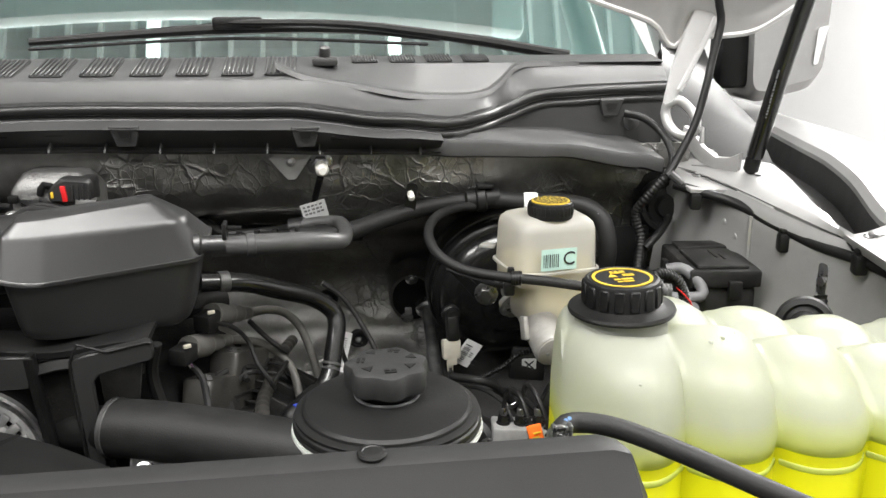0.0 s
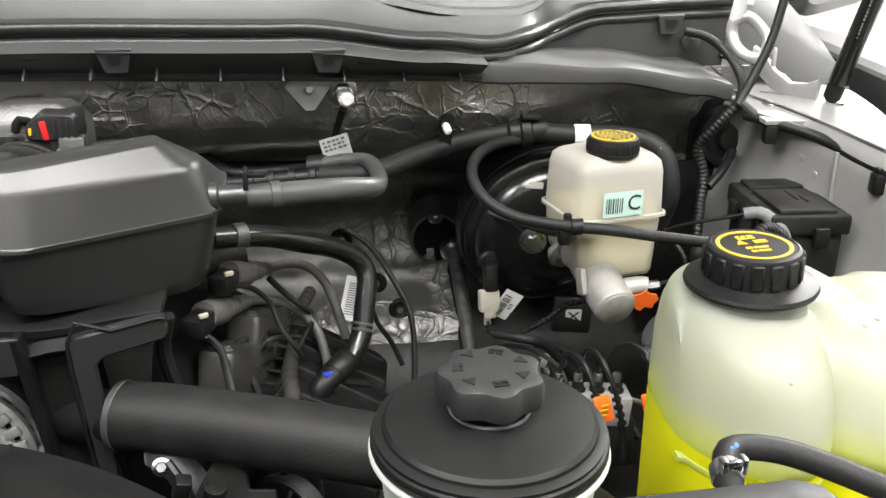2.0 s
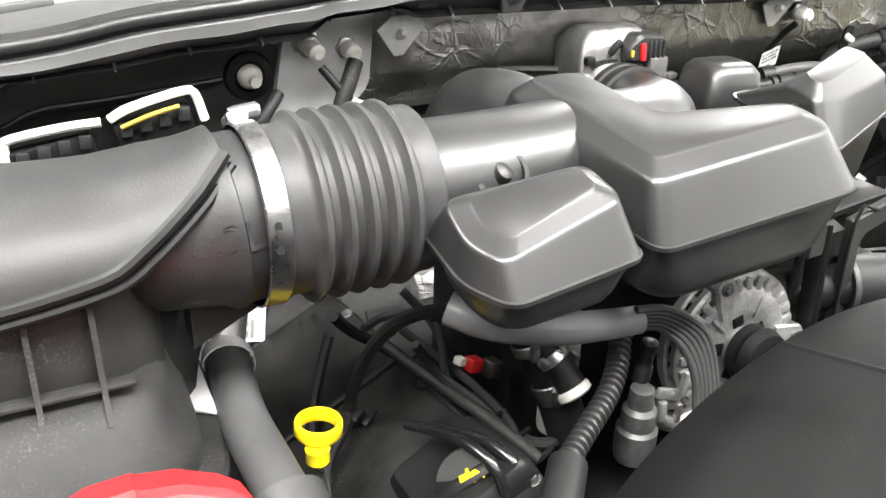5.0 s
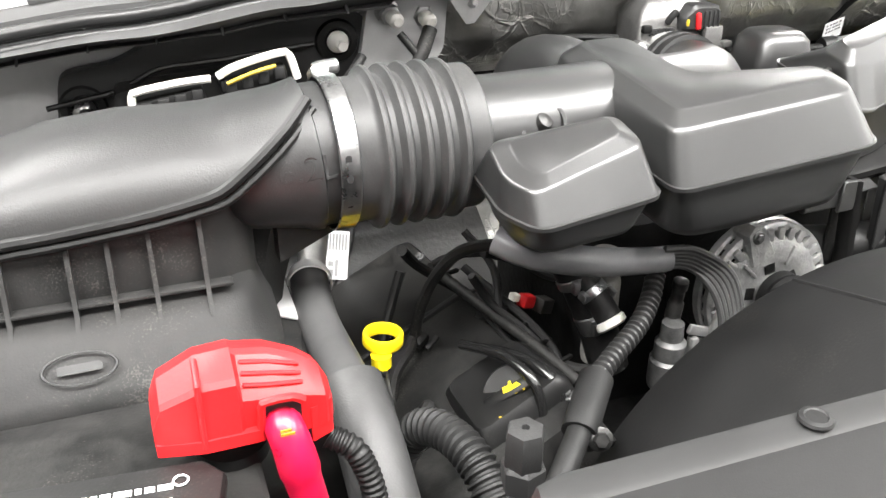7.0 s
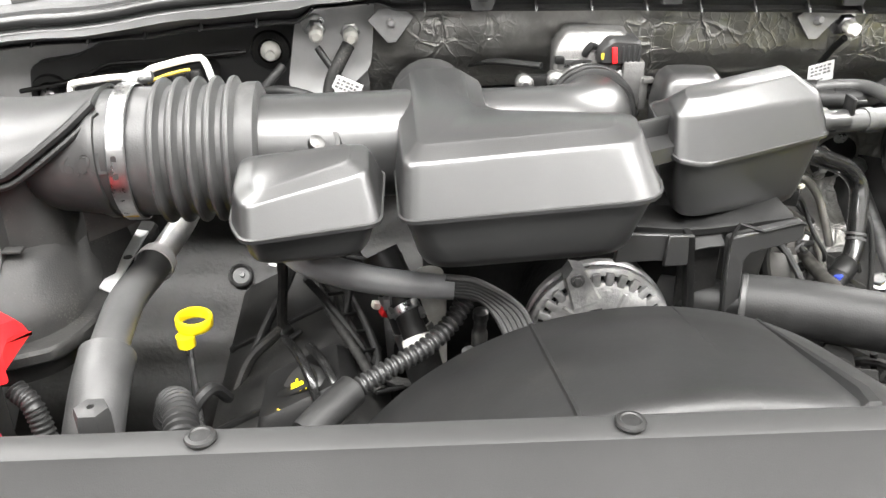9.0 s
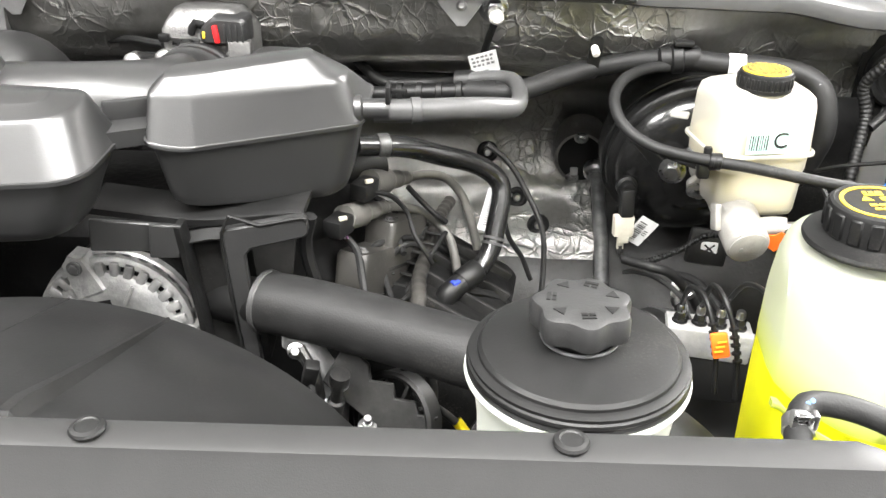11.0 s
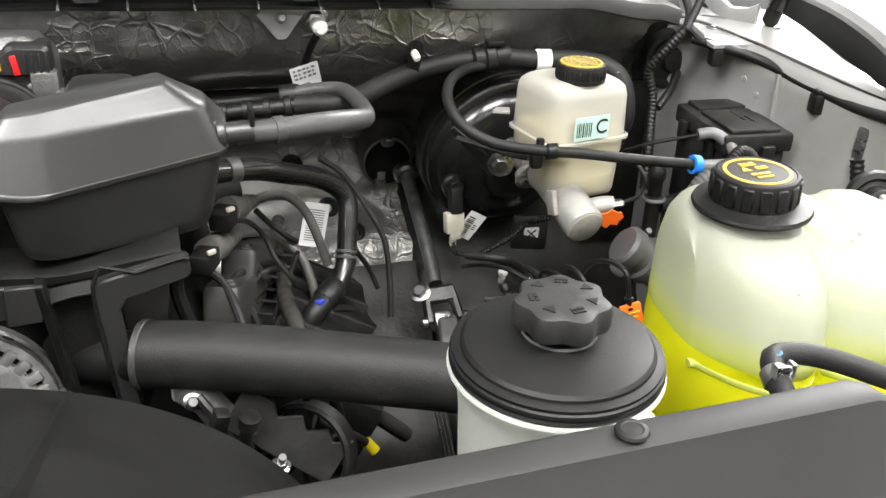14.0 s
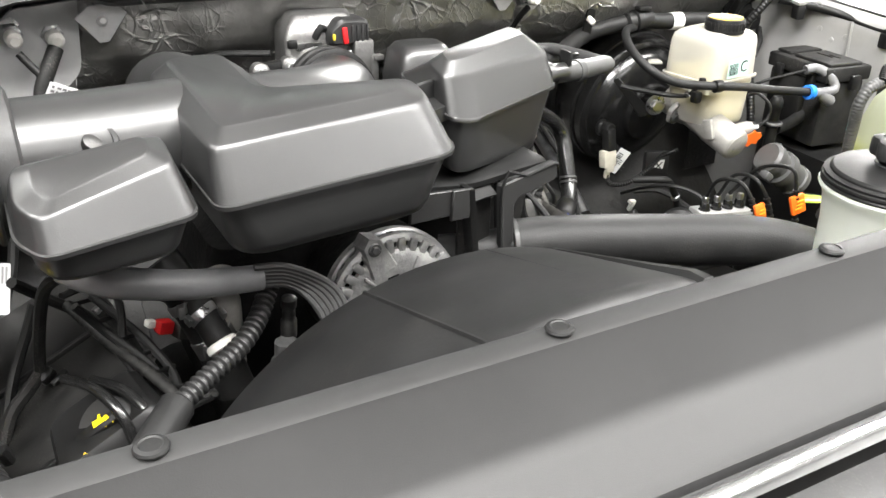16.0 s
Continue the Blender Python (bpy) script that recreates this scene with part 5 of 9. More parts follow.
for deg in (112, 236, 356):
    fa = math.radians(deg)
    m = am @ Matrix.Rotation(fa, 4, "Z")
    lug = part("lug", loft([[m @ Vector(v) for v in ((0.040, -w, z), (0.073, -0.7 * w, z), (0.0795, 0, z), (0.073, 0.7 * w, z), (0.040, w, z))] for w, z in ((0.014, -0.012), (0.0145, 0.008), (0.0125, 0.011))]), ALLOY, alt, angle=30)
    part("bolt", bolt_bm(m @ Vector((0.067, 0, 0.011)), AX, 0.0045, 0.004), DARKSTEEL, lug)
part("side_clamp", merge(box((-0.418, 0.748, 1.116), (0.036, 0.006, 0.010), 0.002, (0, 24, 10)), box((-0.406, 0.745, 1.124), (0.006, 0.006, 0.024), 0.002, (0, 10, 0)), box((-0.428, 0.745, 1.104), (0.008, 0.010, 0.020), 0.002)), BRIGHTALU, alt, "bright cast clamp")

# ---- upper radiator hose ----
hose = thing("radiator_hose", (-0.1, 0.7, 1.13), "thick matte black rubber upper radiator hose", "hose")
hp = [(-0.222, 0.775, 1.162), (-0.205, 0.768, 1.166), (-0.15, 0.748, 1.168), (-0.03, 0.70, 1.165), (0.07, 0.66, 1.155), (0.15, 0.61, 1.12), (0.19, 0.53, 1.06), (0.2, 0.47, 0.99)]
part("tube", tube(hp[1:], 0.0275, 28, 0.012), RUBBER, hose)
part("clamp", lathe([(0.0280, -0.003), (0.0288, -0.002), (0.0288, 0.002), (0.0280, 0.003)], 32, axis_pose((-0.202, 0.767, 1.166), (0.93, -0.36, 0.02)), cap=False), BELLOWS, hose, "thin steel hose clamp")
part("spigot", tube([(-0.27, 0.80, 1.155), (-0.235, 0.78, 1.16), (-0.2, 0.766, 1.166)], 0.022, 20), MATTE, hose)
pr = []
for i in range(26):
    s = 0.1 + i * 0.026
    c = Vector((-0.15, 0.748, 1.168)).lerp(Vector((-0.03, 0.70, 1.165)), s * 1.2)
    pr.append(box((c.x + 0.012, c.y - 0.0232, c.z - 0.0150), (0.0035 if i % 4 else 0.002, 0.0004, 0.003), 0, (35, 0, -21)))
part("printing", merge(*pr), GREYINK, hose, "faint grey printed marks")


# ---- steering fluid reservoir ----
ps = thing("steering_fluid_reservoir", (0.037, 0.528, 1.15), "white steering fluid reservoir with wide black lid", "fluid reservoir")
PM = Matrix.Translation((0.0365, 0.527, 0)) @ Matrix.Diagonal((0.955, 0.955, 1, 1))
part("body", lathe([(0.045, 1.13), (0.054, 1.15), (0.057, 1.20), (0.0585, 1.245), (0.0605, 1.262), (0.0625, 1.270), (0.0662, 1.2745), (0.0672, 1.2765), (0.0668, 1.2782), (0.060, 1.2784)], 56, PM), PSMAT, ps)
part("lid", lathe([(0.0625, 1.2785), (0.0655, 1.279), (0.0660, 1.2805), (0.0652, 1.2818), (0.0652, 1.2826), (0.0660, 1.2838), (0.0656, 1.2855), (0.0642, 1.2863), (0.0642, 1.2872), (0.0644, 1.2884), (0.061, 1.2896), (0.0595, 1.2898), (0.0590, 1.2915), (0.057, 1.2935), (0.045, 1.2962), (0.025, 1.2985), (0.0195, 1.2988)], 64, PM), MATTE, ps, angle=22)
cap = part("cap", lathe([(0.0185, 1.2975), (0.0195, 1.299), (0.0195, 1.3045), (0.0185, 1.306)], 40, PM), MATTE, ps)
part("knob", lathe([(0.0245, 1.3045), (0.0272, 1.3055), (0.0280, 1.3085), (0.0280, 1.3175), (0.0268, 1.3205), (0.0235, 1.3220), (0.008, 1.3224)], 84, PM @ Matrix.Rotation(0.3, 4, "Z"), waves=7, depth=0.075), GREYBOX, cap)
for i in range(7):
    a = 2 * math.pi * i / 7 + 0.3
    m = PM @ Matrix.Rotation(a, 4, "Z") @ Matrix.Translation((0.0175, 0, 1.3219)) @ Matrix.Rotation(math.pi / 2, 4, "Z")
    sym = bars([(-0.004, -0.003, 0.008, 0.0022), (-0.004, 0.0002, 0.0035, 0.0022), (0.0005, 0.0002, 0.0035, 0.0022)], m, 0.0009) if i % 2 else plate([(-0.004, -0.003), (0.004, -0.003), (0, 0.0035)], 0.0009, m)
    part("moulded_mark", sym, RUBBER, cap, "small moulded symbol")
part("neck_rim", torus(0.0222, 0.0011, PM @ Matrix.Translation((0, 0, 1.2992)), 40, 8), GREYPIPE, ps, "pale rim below the cap")
part("bracket_ear", merge(box((0.052, 0.468, 1.266), (0.045, 0.018, 0.004), 0.0015, (18, 0, 4)), box((0.06, 0.463, 1.27), (0.012, 0.01, 0.012), 0.003)), WHITEPL, ps)
part("hose_tail", tube([(0.09, 0.52, 1.15), (0.13, 0.50, 1.12), (0.16, 0.47, 1.06)], 0.012, 12), RUBBER, ps)

# ---- coolant expansion tank ----
tank = thing("coolant_tank", (0.35, 0.61, 1.0), "milky white coolant expansion tank with yellow-green coolant", "coolant tank")
GROOVES = [0.170, 0.262, 0.336, 0.411, 0.487, 0.56]
TOPZ = [(0.17, 1.300), (0.19, 1.316), (0.25, 1.316), (0.30, 1.309), (0.37, 1.297), (0.44, 1.286), (0.56, 1.276)]


def bulge(x):
    for g0, g1 in zip(GROOVES, GROOVES[1:]):
        if x <= g1:
            s = max(0.0, min(1.0, (x - g0) / (g1 - g0)))
            return 1 - abs(2 * s - 1) ** 2.4
    return 0.0


def tank_ring(x, inset=0.0, zcut=9.0, zlow=1.02):
    b = bulge(x)
    bb = bulge(x + 0.018)
    el = max(0.0, min(1.0, (x - 0.178) / 0.058))
    er = max(0.0, min(1.0, (0.56 - x) / 0.03))
    el, er = math.sqrt(1 - (1 - el) ** 2), math.sqrt(1 - (1 - er) ** 2)
    e = min(1.0, er, 0.35 + 0.65 * el)
    f = (0.12 + 0.88 * el) * (0.55 + 0.45 * er)
    v = max(0.0, min(1.0, (x - 0.255) / 0.03))
    zt = lerp_table(TOPZ, x) - 0.013 * (1 - b) - inset
    zb = lerp_table(TOPZ, x) - 0.016 * (1 - bb) * v - inset
    yf, yb, ym = 0.554 - 0.024 * b + inset, 0.690 + 0.010 * b - inset, 0.62 - 0.02 * (1 - el)
    pts = [(yb, zlow), (yb, 1.12), (yb + 0.004, 1.20), (yb + 0.002, zt - 0.045), (yb - 0.006, zt - 0.022), (yb - 0.018, zb - 0.009), (yb - 0.035, zb - 0.002), (0.642, zb), (0.628, zb - 0.004), (0.618, min(zb, zt) - 0.0095 * v), (0.609, zt - 0.007 * v), (0.596, zt - 0.003), (0.575, zt - 0.014), (yf + 0.012, zt - 0.028), (yf + 0.004, max(zt - 0.045, 1.247)), (yf, max(zt - 0.066, 1.241)), (yf - 0.001, 1.233), (yf + 0.001, 1.222), (yf + 0.002, 1.212), (yf, 1.200), (yf, 1.12), (yf, zlow)]
    return [(x, ym + (y - ym) * f, min(zcut, 1.16 + (z - 1.16) * (0.82 + 0.18 * e))) for y, z in pts]


xs = frange(0.178, 0.56, 84)
SPLIT = 1.2215
up = [[(x, y, max(z, SPLIT)) for x, y, z in tank_ring(x)] for x in xs]
dn = [[(x, y, min(z, SPLIT)) for x, y, z in tank_ring(x)] for x in xs]


def tank_half(rings):
    bm = loft(rings)
    bad = [f for f in bm.faces if f.calc_area() < 1e-10 or (all(abs(v.co.z - SPLIT) < 1e-6 for v in f.verts))]
    bmesh.ops.delete(bm, geom=bad, context="FACES")
    bmesh.ops.remove_doubles(bm, verts=bm.verts, dist=1e-6)
    bmesh.ops.recalc_face_normals(bm, faces=bm.faces)
    return bm


WET = milky("wetted_tank_wall", (0.92, 0.88, 0.02), 0.12, 0.5)
part("upper_half", tank_half(up), TANKMAT, tank, angle=60)
part("lower_half", tank_half(dn), WET, tank, "wetted lower half showing coolant", angle=60)
part("coolant", loft([tank_ring(x, 0.004, 1.226) for x in frange(0.184, 0.552, 60)]), COOLANT, tank, "bright yellow-green coolant", angle=60)
fl_rings = []
for x in frange(0.176, 0.562, 90):
    y0 = tank_ring(min(0.5585, max(0.1795, x)))[18][1]
    fl_rings.append([(x, y0 + 0.004, 1.2130), (x, y0 - 0.0008, 1.2124), (x, y0 - 0.0015, 1.2112), (x, y0 - 0.0015, 1.2086), (x, y0 - 0.0008, 1.2074), (x, y0 + 0.004, 1.2068)])
part("seam_flange", loft(fl_rings), milky("pale_seam_flange", (0.70, 0.76, 0.22), 0.3, 0.5), tank, angle=60)
part("neck", lathe([(0.038, 1.300), (0.036, 1.312), (0.034, 1.318)], 40, Matrix.Translation((0.230, 0.621, 0))), TANKMAT, tank)
TC = Matrix.Translation((0.230, 0.621, 1.33)) @ Matrix.Rotation(-0.03, 4, "Y") @ Matrix.Translation((0, 0, -1.33))
tcap = part("cap", lathe([(0.026, 1.314), (0.0418, 1.3145), (0.0425, 1.3165), (0.0415, 1.3185), (0.034, 1.3195), (0.0305, 1.321), (0.030, 1.324), (0.0302, 1.338), (0.0290, 1.3408), (0.027, 1.3418), (0.0265, 1.3412), (0.012, 1.3412)], 72, TC), MATTE, tank, "ribbed black pressure cap", angle=26)
for i in range(16):
    a = 2 * math.pi * i / 16
    m = TC @ Matrix.Rotation(a, 4, "Z") @ Matrix.Translation((0.0303, 0, 1.3305))
    bm = box((0, 0, 0), (0.0024, 0.0078, 0.0168), 0.0010, None, 1)
    bmesh.ops.transform(bm, matrix=m, verts=bm.verts)
    part("grip_rib", bm, MATTE, tcap)
part("yellow_ring", lathe([(0.0238, 1.3411), (0.0238, 1.3417), (0.0213, 1.3417), (0.0213, 1.3411)], 64, TC, cap=False), YELINK, tcap, "printed yellow ring")
sm = TC @ Matrix.Translation((0, 0, 1.3413))
part("printed_symbol", plate([(-0.0105, 0.002), (-0.003, 0.002), (-0.00675, 0.0085)], 0.0005, sm), YELINK, tcap, "yellow warning triangle")
part("printed_symbol", bars([(-0.006, 0.0100, 0.012, 0.0016), (-0.006, 0.0125, 0.0025, 0.003), (-0.002, 0.0125, 0.0025, 0.003), (0.002, 0.0125, 0.004, 0.003)], sm, 0.0005), YELINK, tcap)
part("printed_symbol", bars([(0.002, 0.0025, 0.009, 0.0015), (0.002, 0.0055, 0.009, 0.0015), (0.002, 0.004, 0.0015, 0.0015), (0.0095, 0.004, 0.0015, 0.0015)], sm, 0.0005), YELINK, tcap)
part("printed_line", bars([(-0.008, -0.006, 0.0045, 0.0028), (-0.0025, -0.006, 0.0095, 0.0028)], sm, 0.0005), YELINK, tcap)
part("printed_line", bars([(-0.007, -0.0115, 0.004, 0.0026), (-0.002, -0.0115, 0.008, 0.0026)], sm, 0.0005), YELINK, tcap)
for i, (hx, hy) in enumerate(((0.30, 0.585), (0.312, 0.592), (0.287, 0.578), (0.22, 0.545))):
    part("mould_pip", lathe([(0.002, 0), (0.0012, 0.0012), (0, 0.0015)], 10, axis_pose((hx, hy, 1.3005 if i < 3 else 1.285), (0, -0.5, 1)), cap=False), TANKMAT, tank)

ohose = thing("overflow_hose", (0.2, 0.47, 1.25), "black rubber hose looping over the coolant tank", "hose")
part("tube", tube([(0.1325, 0.432, 1.276), (0.1330, 0.447, 1.290), (0.1385, 0.466, 1.2945), (0.150, 0.4775, 1.2945), (0.178, 0.4735, 1.2905), (0.217, 0.4525, 1.280), (0.262, 0.425, 1.266), (0.33, 0.385, 1.245), (0.42, 0.34, 1.21)], 0.0066, 18, 0.005), RUBBER, ohose)
part("spring_clamp", lathe([(0.0070, -0.005), (0.0079, -0.004), (0.0079, 0.004), (0.0070, 0.005)], 20, axis_pose((0.1365, 0.4605, 1.2932), (0.25, 0.92, 0.28)), cap=False), STEEL, ohose, "bright spring clamp")
part("clamp_ear", merge(box((0.1315, 0.4565, 1.3005), (0.003, 0.006, 0.009), 0.001), box((0.1365, 0.4555, 1.3025), (0.010, 0.003, 0.003), 0.001), box((0.1415, 0.4565, 1.3005), (0.003, 0.006, 0.009), 0.001)), STEEL, ohose)
part("spigot", tube([(0.131, 0.431, 1.22), (0.1325, 0.431, 1.26), (0.1328, 0.434, 1.278)], 0.0052, 12), MATTE, ohose)
for k in range(2):
    part("paint_dot", plate(disc2(0.0013, 10), 0.0005, facing((0.1425 + 0.003 * k, 0.4690 + 0.002 * k, 1.3008 + 0.0002 * k), (1, 0.2, 0.1), (-0.1, 0.6, 0.8))), PALEBLUE, ohose, "small blue paint dot")

# ---- brake booster, master cylinder, brake reservoir ----
BAX = Vector((0.10, -0.95, -0.20)).normalized()
BC = Vector((0.247, 1.108, 1.163))
bm4 = axis_pose(BC, BAX)
booster = thing("brake_booster", (0.236, 1.12, 1.06), "large gloss black brake booster drum", "brake booster")
part("front_shell", lathe([(0.105, -0.030), (0.1055, -0.012), (0.102, -0.008), (0.096, -0.006), (0.094, -0.001), (0.089, 0.008), (0.080, 0.014), (0.064, 0.018), (0.046, 0.020), (0.044, 0.030), (0.03, 0.032)], 72, bm4), BLACKPAINT, booster)
part("rear_shell", lathe([(0.107, -0.032), (0.108, -0.046), (0.106, -0.060), (0.095, -0.085), (0.07, -0.10)], 72, bm4), BLACKPAINT, booster)
part("rim_bead", torus(0.106, 0.003, bm4 @ Matrix.Translation((0, 0, -0.031)), 72, 8), BLACKPAINT, booster)
mc = thing("master_cylinder", (0.245, 0.97, 1.15), "cast aluminium brake master cylinder", "master cylinder")
mend = Vector((0.258, 0.906, 1.158))
max_ = Vector((0.10, -0.93, -0.30)).normalized()
mm = axis_pose(mend, -max_)
part("barrel", lathe([(0.019, 0.0), (0.0215, 0.0015), (0.0225, 0.004), (0.0225, 0.05), (0.021, 0.055), (0.021, 0.085), (0.024, 0.095), (0.026, 0.13)], 40, mm), CASTGREY, mc)
part("end_cap", lathe([(0.0185, -0.0015), (0.0195, -0.0008), (0.0195, 0.0008)], 36, mm), CASTGREY, mc)
part("end_dimple", lathe([(0.0025, -0.0021), (0.0025, -0.001)], 12, mm @ Matrix.Translation((0.008, -0.002, 0))), GREYINK, mc)
fc = mend - max_ * 0.105
part("flange", plate([(-0.036, -0.010), (-0.024, -0.019), (0.024, -0.019), (0.036, -0.010), (0.036, 0.010), (0.024, 0.019), (-0.024, 0.019), (-0.036, 0.010)], 0.008, axis_pose(fc, max_) @ Matrix.Rotation(0.25, 4, "Z"), 0.002), CASTGREY, mc)
for sx in (-0.029, 0.029):
    p = axis_pose(fc, max_) @ Matrix.Rotation(0.25, 4, "Z") @ Vector((sx, 0, 0.009))
    part("nut", bolt_bm(p, max_, 0.006, 0.006), STEEL, mc)
part("port_boss", tube([(0.262, 0.93, 1.168), (0.285, 0.925, 1.174), (0.296, 0.922, 1.174)], 0.010, 14), CASTGREY, mc)
part("pipe_nut", lathe([(0.0055, 0), (0.0055, 0.012), (0.003, 0.014)], 6, axis_pose((0.296, 0.922, 1.174), (1, -0.1, 0.1))), STEEL, mc)
part("brake_pipe", tube([(0.305, 0.921, 1.175), (0.33, 0.925, 1.18), (0.338, 0.93, 1.20), (0.325, 0.95, 1.215), (0.31, 0.97, 1.19)], 0.0025, 8, 0.005), MATTE, mc)
part("rib", box((0.229, 0.935, 1.178), (0.007, 0.014, 0.028), 0.002, (-18, 0, 10)), CASTGREY, mc)
flag = solo("orange_flag", plate([(0.003, 0), (0.009, 0.004), (0.016, 0.0), (0.019, 0.005), (0.025, 0.009), (0.024, 0.017), (0.019, 0.019), (0.015, 0.025), (0.009, 0.022), (0.002, 0.023), (0.0, 0.016), (-0.003, 0.009)], 0.0012, facing((0.284, 0.914, 1.150), (0.9, -0.3, 0.35), (-0.35, -0.2, 0.9))), ORANGE, "bright orange tag on the brake pipe", "tag")

res = thing("brake_fluid_reservoir", (0.262, 0.985, 1.18), "cream translucent brake fluid reservoir with black cap", "fluid reservoir")
RT = Matrix.Translation((0.264, 0.984, 0)) @ Matrix.Rotation(radians(9), 4, "Z") @ Matrix.Diagonal((0.90, 0.97, 1, 1))


def res_ring(w, d, z, r, cut=0.0, dx=0.0, dy=0.0):
    pts = [(-w + dx, -d + cut + dy, z), (-w + cut + dx, -d + dy, z), (w + dx, -d + dy, z), (w + dx, d + dy, z), (-w + dx, d + dy, z)]
    return [RT @ q for q in rounded(pts, r, 5)]


part("upper_body", loft([res_ring(0.0575, 0.044, 1.244, 0.016, 0.012), res_ring(0.0565, 0.0435, 1.27, 0.016, 0.012), res_ring(0.0555, 0.043, 1.290, 0.016, 0.012), res_ring(0.0535, 0.041, 1.2985, 0.016, 0.012), res_ring(0.048, 0.036, 1.3035, 0.016, 0.012), res_ring(0.036, 0.030, 1.3065, 0.014, 0.01), res_ring(0.026, 0.026, 1.307, 0.012, 0.008)], (False, True)), RESMAT, res, angle=60)
part("lower_body", loft([res_ring(0.030, 0.030, 1.171, 0.01, 0.006, 0.008), res_ring(0.044, 0.036, 1.173, 0.012, 0.01, 0.008), res_ring(0.0475, 0.039, 1.179, 0.014, 0.012, 0.006), res_ring(0.0485, 0.040, 1.20, 0.014, 0.012, 0.006), res_ring(0.050, 0.041, 1.222, 0.014, 0.012, 0.005), res_ring(0.0555, 0.043, 1.226, 0.015, 0.012), res_ring(0.0565, 0.0435, 1.242, 0.016, 0.012)], (True, False)), RESMAT, res, angle=60)
part("seam_flange", loft([res_ring(0.0585, 0.0455, 1.2405, 0.016, 0.012), res_ring(0.0612, 0.048, 1.2415, 0.017, 0.012), res_ring(0.0612, 0.048, 1.2445, 0.017, 0.012), res_ring(0.0585, 0.0455, 1.2455, 0.016, 0.012)], (False, False)), RESMAT, res)
part("brake_fluid", loft([res_ring(0.042, 0.034, 1.176, 0.012, 0.01, 0.008), res_ring(0.0455, 0.037, 1.20, 0.014, 0.012, 0.006), res_ring(0.0475, 0.0385, 1.224, 0.014, 0.012, 0.005), res_ring(0.0535, 0.0405, 1.229, 0.015, 0.012), res_ring(0.0535, 0.0405, 1.252, 0.015, 0.012)]), FLUID, res, "amber brake fluid")
part("side_tab", plate([(0, -0.005), (0.02, -0.008), (0.02, 0.008), (0.004, 0.008)], 0.004, facing((0.192, 1.035, 1.252), (1, -0.35, 0), (0.2, 1, 0)), 0.001), RESMAT, res)
RCM = Matrix.Translation((0.265, 0.970, 0))
rcap = part("cap", lathe([(0.0255, 1.304), (0.0268, 1.305), (0.0268, 1.3085), (0.0262, 1.309), (0.0266, 1.319), (0.0255, 1.3225), (0.0240, 1.3235), (0.0235, 1.3228), (0.008, 1.3228)], 56, RCM), MATTE, res, "black ribbed screw cap")
for i in range(30):
    a = 2 * math.pi * i / 30
    bm = box((0, 0, 0), (0.0014, 0.0028, 0.0105), 0.0004, None, 1)
    bmesh.ops.transform(bm, matrix=RCM @ Matrix.Rotation(a, 4, "Z") @ Matrix.Translation((0.0266, 0, 1.314)), verts=bm.verts)
    part("grip_rib", bm, MATTE, rcap)
part("yellow_disc", lathe([(0.0228, 1.3228), (0.0226, 1.3243), (0.004, 1.3246)], 48, RCM), YELINK, rcap, "yellow printed cap top")
words = []
for k in range(-4, 5):
    half = math.sqrt(max(0, 0.0205 ** 2 - (k * 0.0045) ** 2))
    x = -half
    while x < half - 0.003:
        w = 0.003 + 0.004 * ((k * 7 + int(x * 4000)) % 5) / 5
        words.append((x, k * 0.0045 - 0.0009, min(w, half - x), 0.0018))
        x += w + 0.0012
part("printed_line", bars(words, RCM @ Matrix.Translation((0, 0, 1.3245)), 0.0004), INK, rcap, "black printed instructions")
lab = part("paper_label", plate(rect2(0.045, 0.026, 0.001), 0.0004, facing((0.2685, 0.9375, 1.2605), (1, 0.158, 0), (0, 0, 1))), MINT, res, "mint paper label with barcode and letter C")
lf = facing((0.2685, 0.9368, 1.2605), (1, 0.158, 0), (0, 0, 1))
bc, x = [], -0.0195
for k in range(8):
    w = (0.0007, 0.0011, 0.0007, 0.0013, 0.0007, 0.0009)[k % 6]
    bc.append((x, -0.009, w, 0.016))
    x += w + (0.0017, 0.0014, 0.0019)[k % 3]
part("barcode", bars(bc, lf, 0.0003), INK, lab)
part("letter", lettering("C", 0.023, lf @ Matrix.Translation((0.0125, 0.0, 0.0002)), 0.0002), INK, lab)
part("level_spring", tube([RT @ Vector((-0.062, -0.01 + 0.004 * math.sin(k * 1.3), 1.232 - 0.0012 * k)) for k in range(12)], 0.0012, 6, 0.003), STEEL, res)

# sensor plugs and stickers on the booster
plug = thing("vacuum_sensor", (0.162, 1.07, 1.12), "black sensor with cream plug on the brake booster", "sensor")
part("body", lathe([(0.013, 0), (0.013, 0.006), (0.0095, 0.008), (0.0095, 0.020), (0.008, 0.022)], 24, axis_pose((0.163, 1.085, 1.145), (0.02, -0.95, 0.1))), MATTE, plug)
part("cap", box((0.162, 1.064, 1.132), (0.016, 0.016, 0.034), 0.003, (-10, 0, 4)), MATTE, plug)
cn = part("connector", box((0.160, 1.060, 1.104), (0.024, 0.014, 0.026), 0.002, (-10, 0, 4)), CREAM, plug, "cream plastic connector")
part("latch", merge(box((0.160, 1.0535, 1.092), (0.014, 0.005, 0.016), 0.001, (-10, 0, 4)), box((0.158, 1.056, 1.08), (0.008, 0.006, 0.012), 0.001)), CREAM, cn)
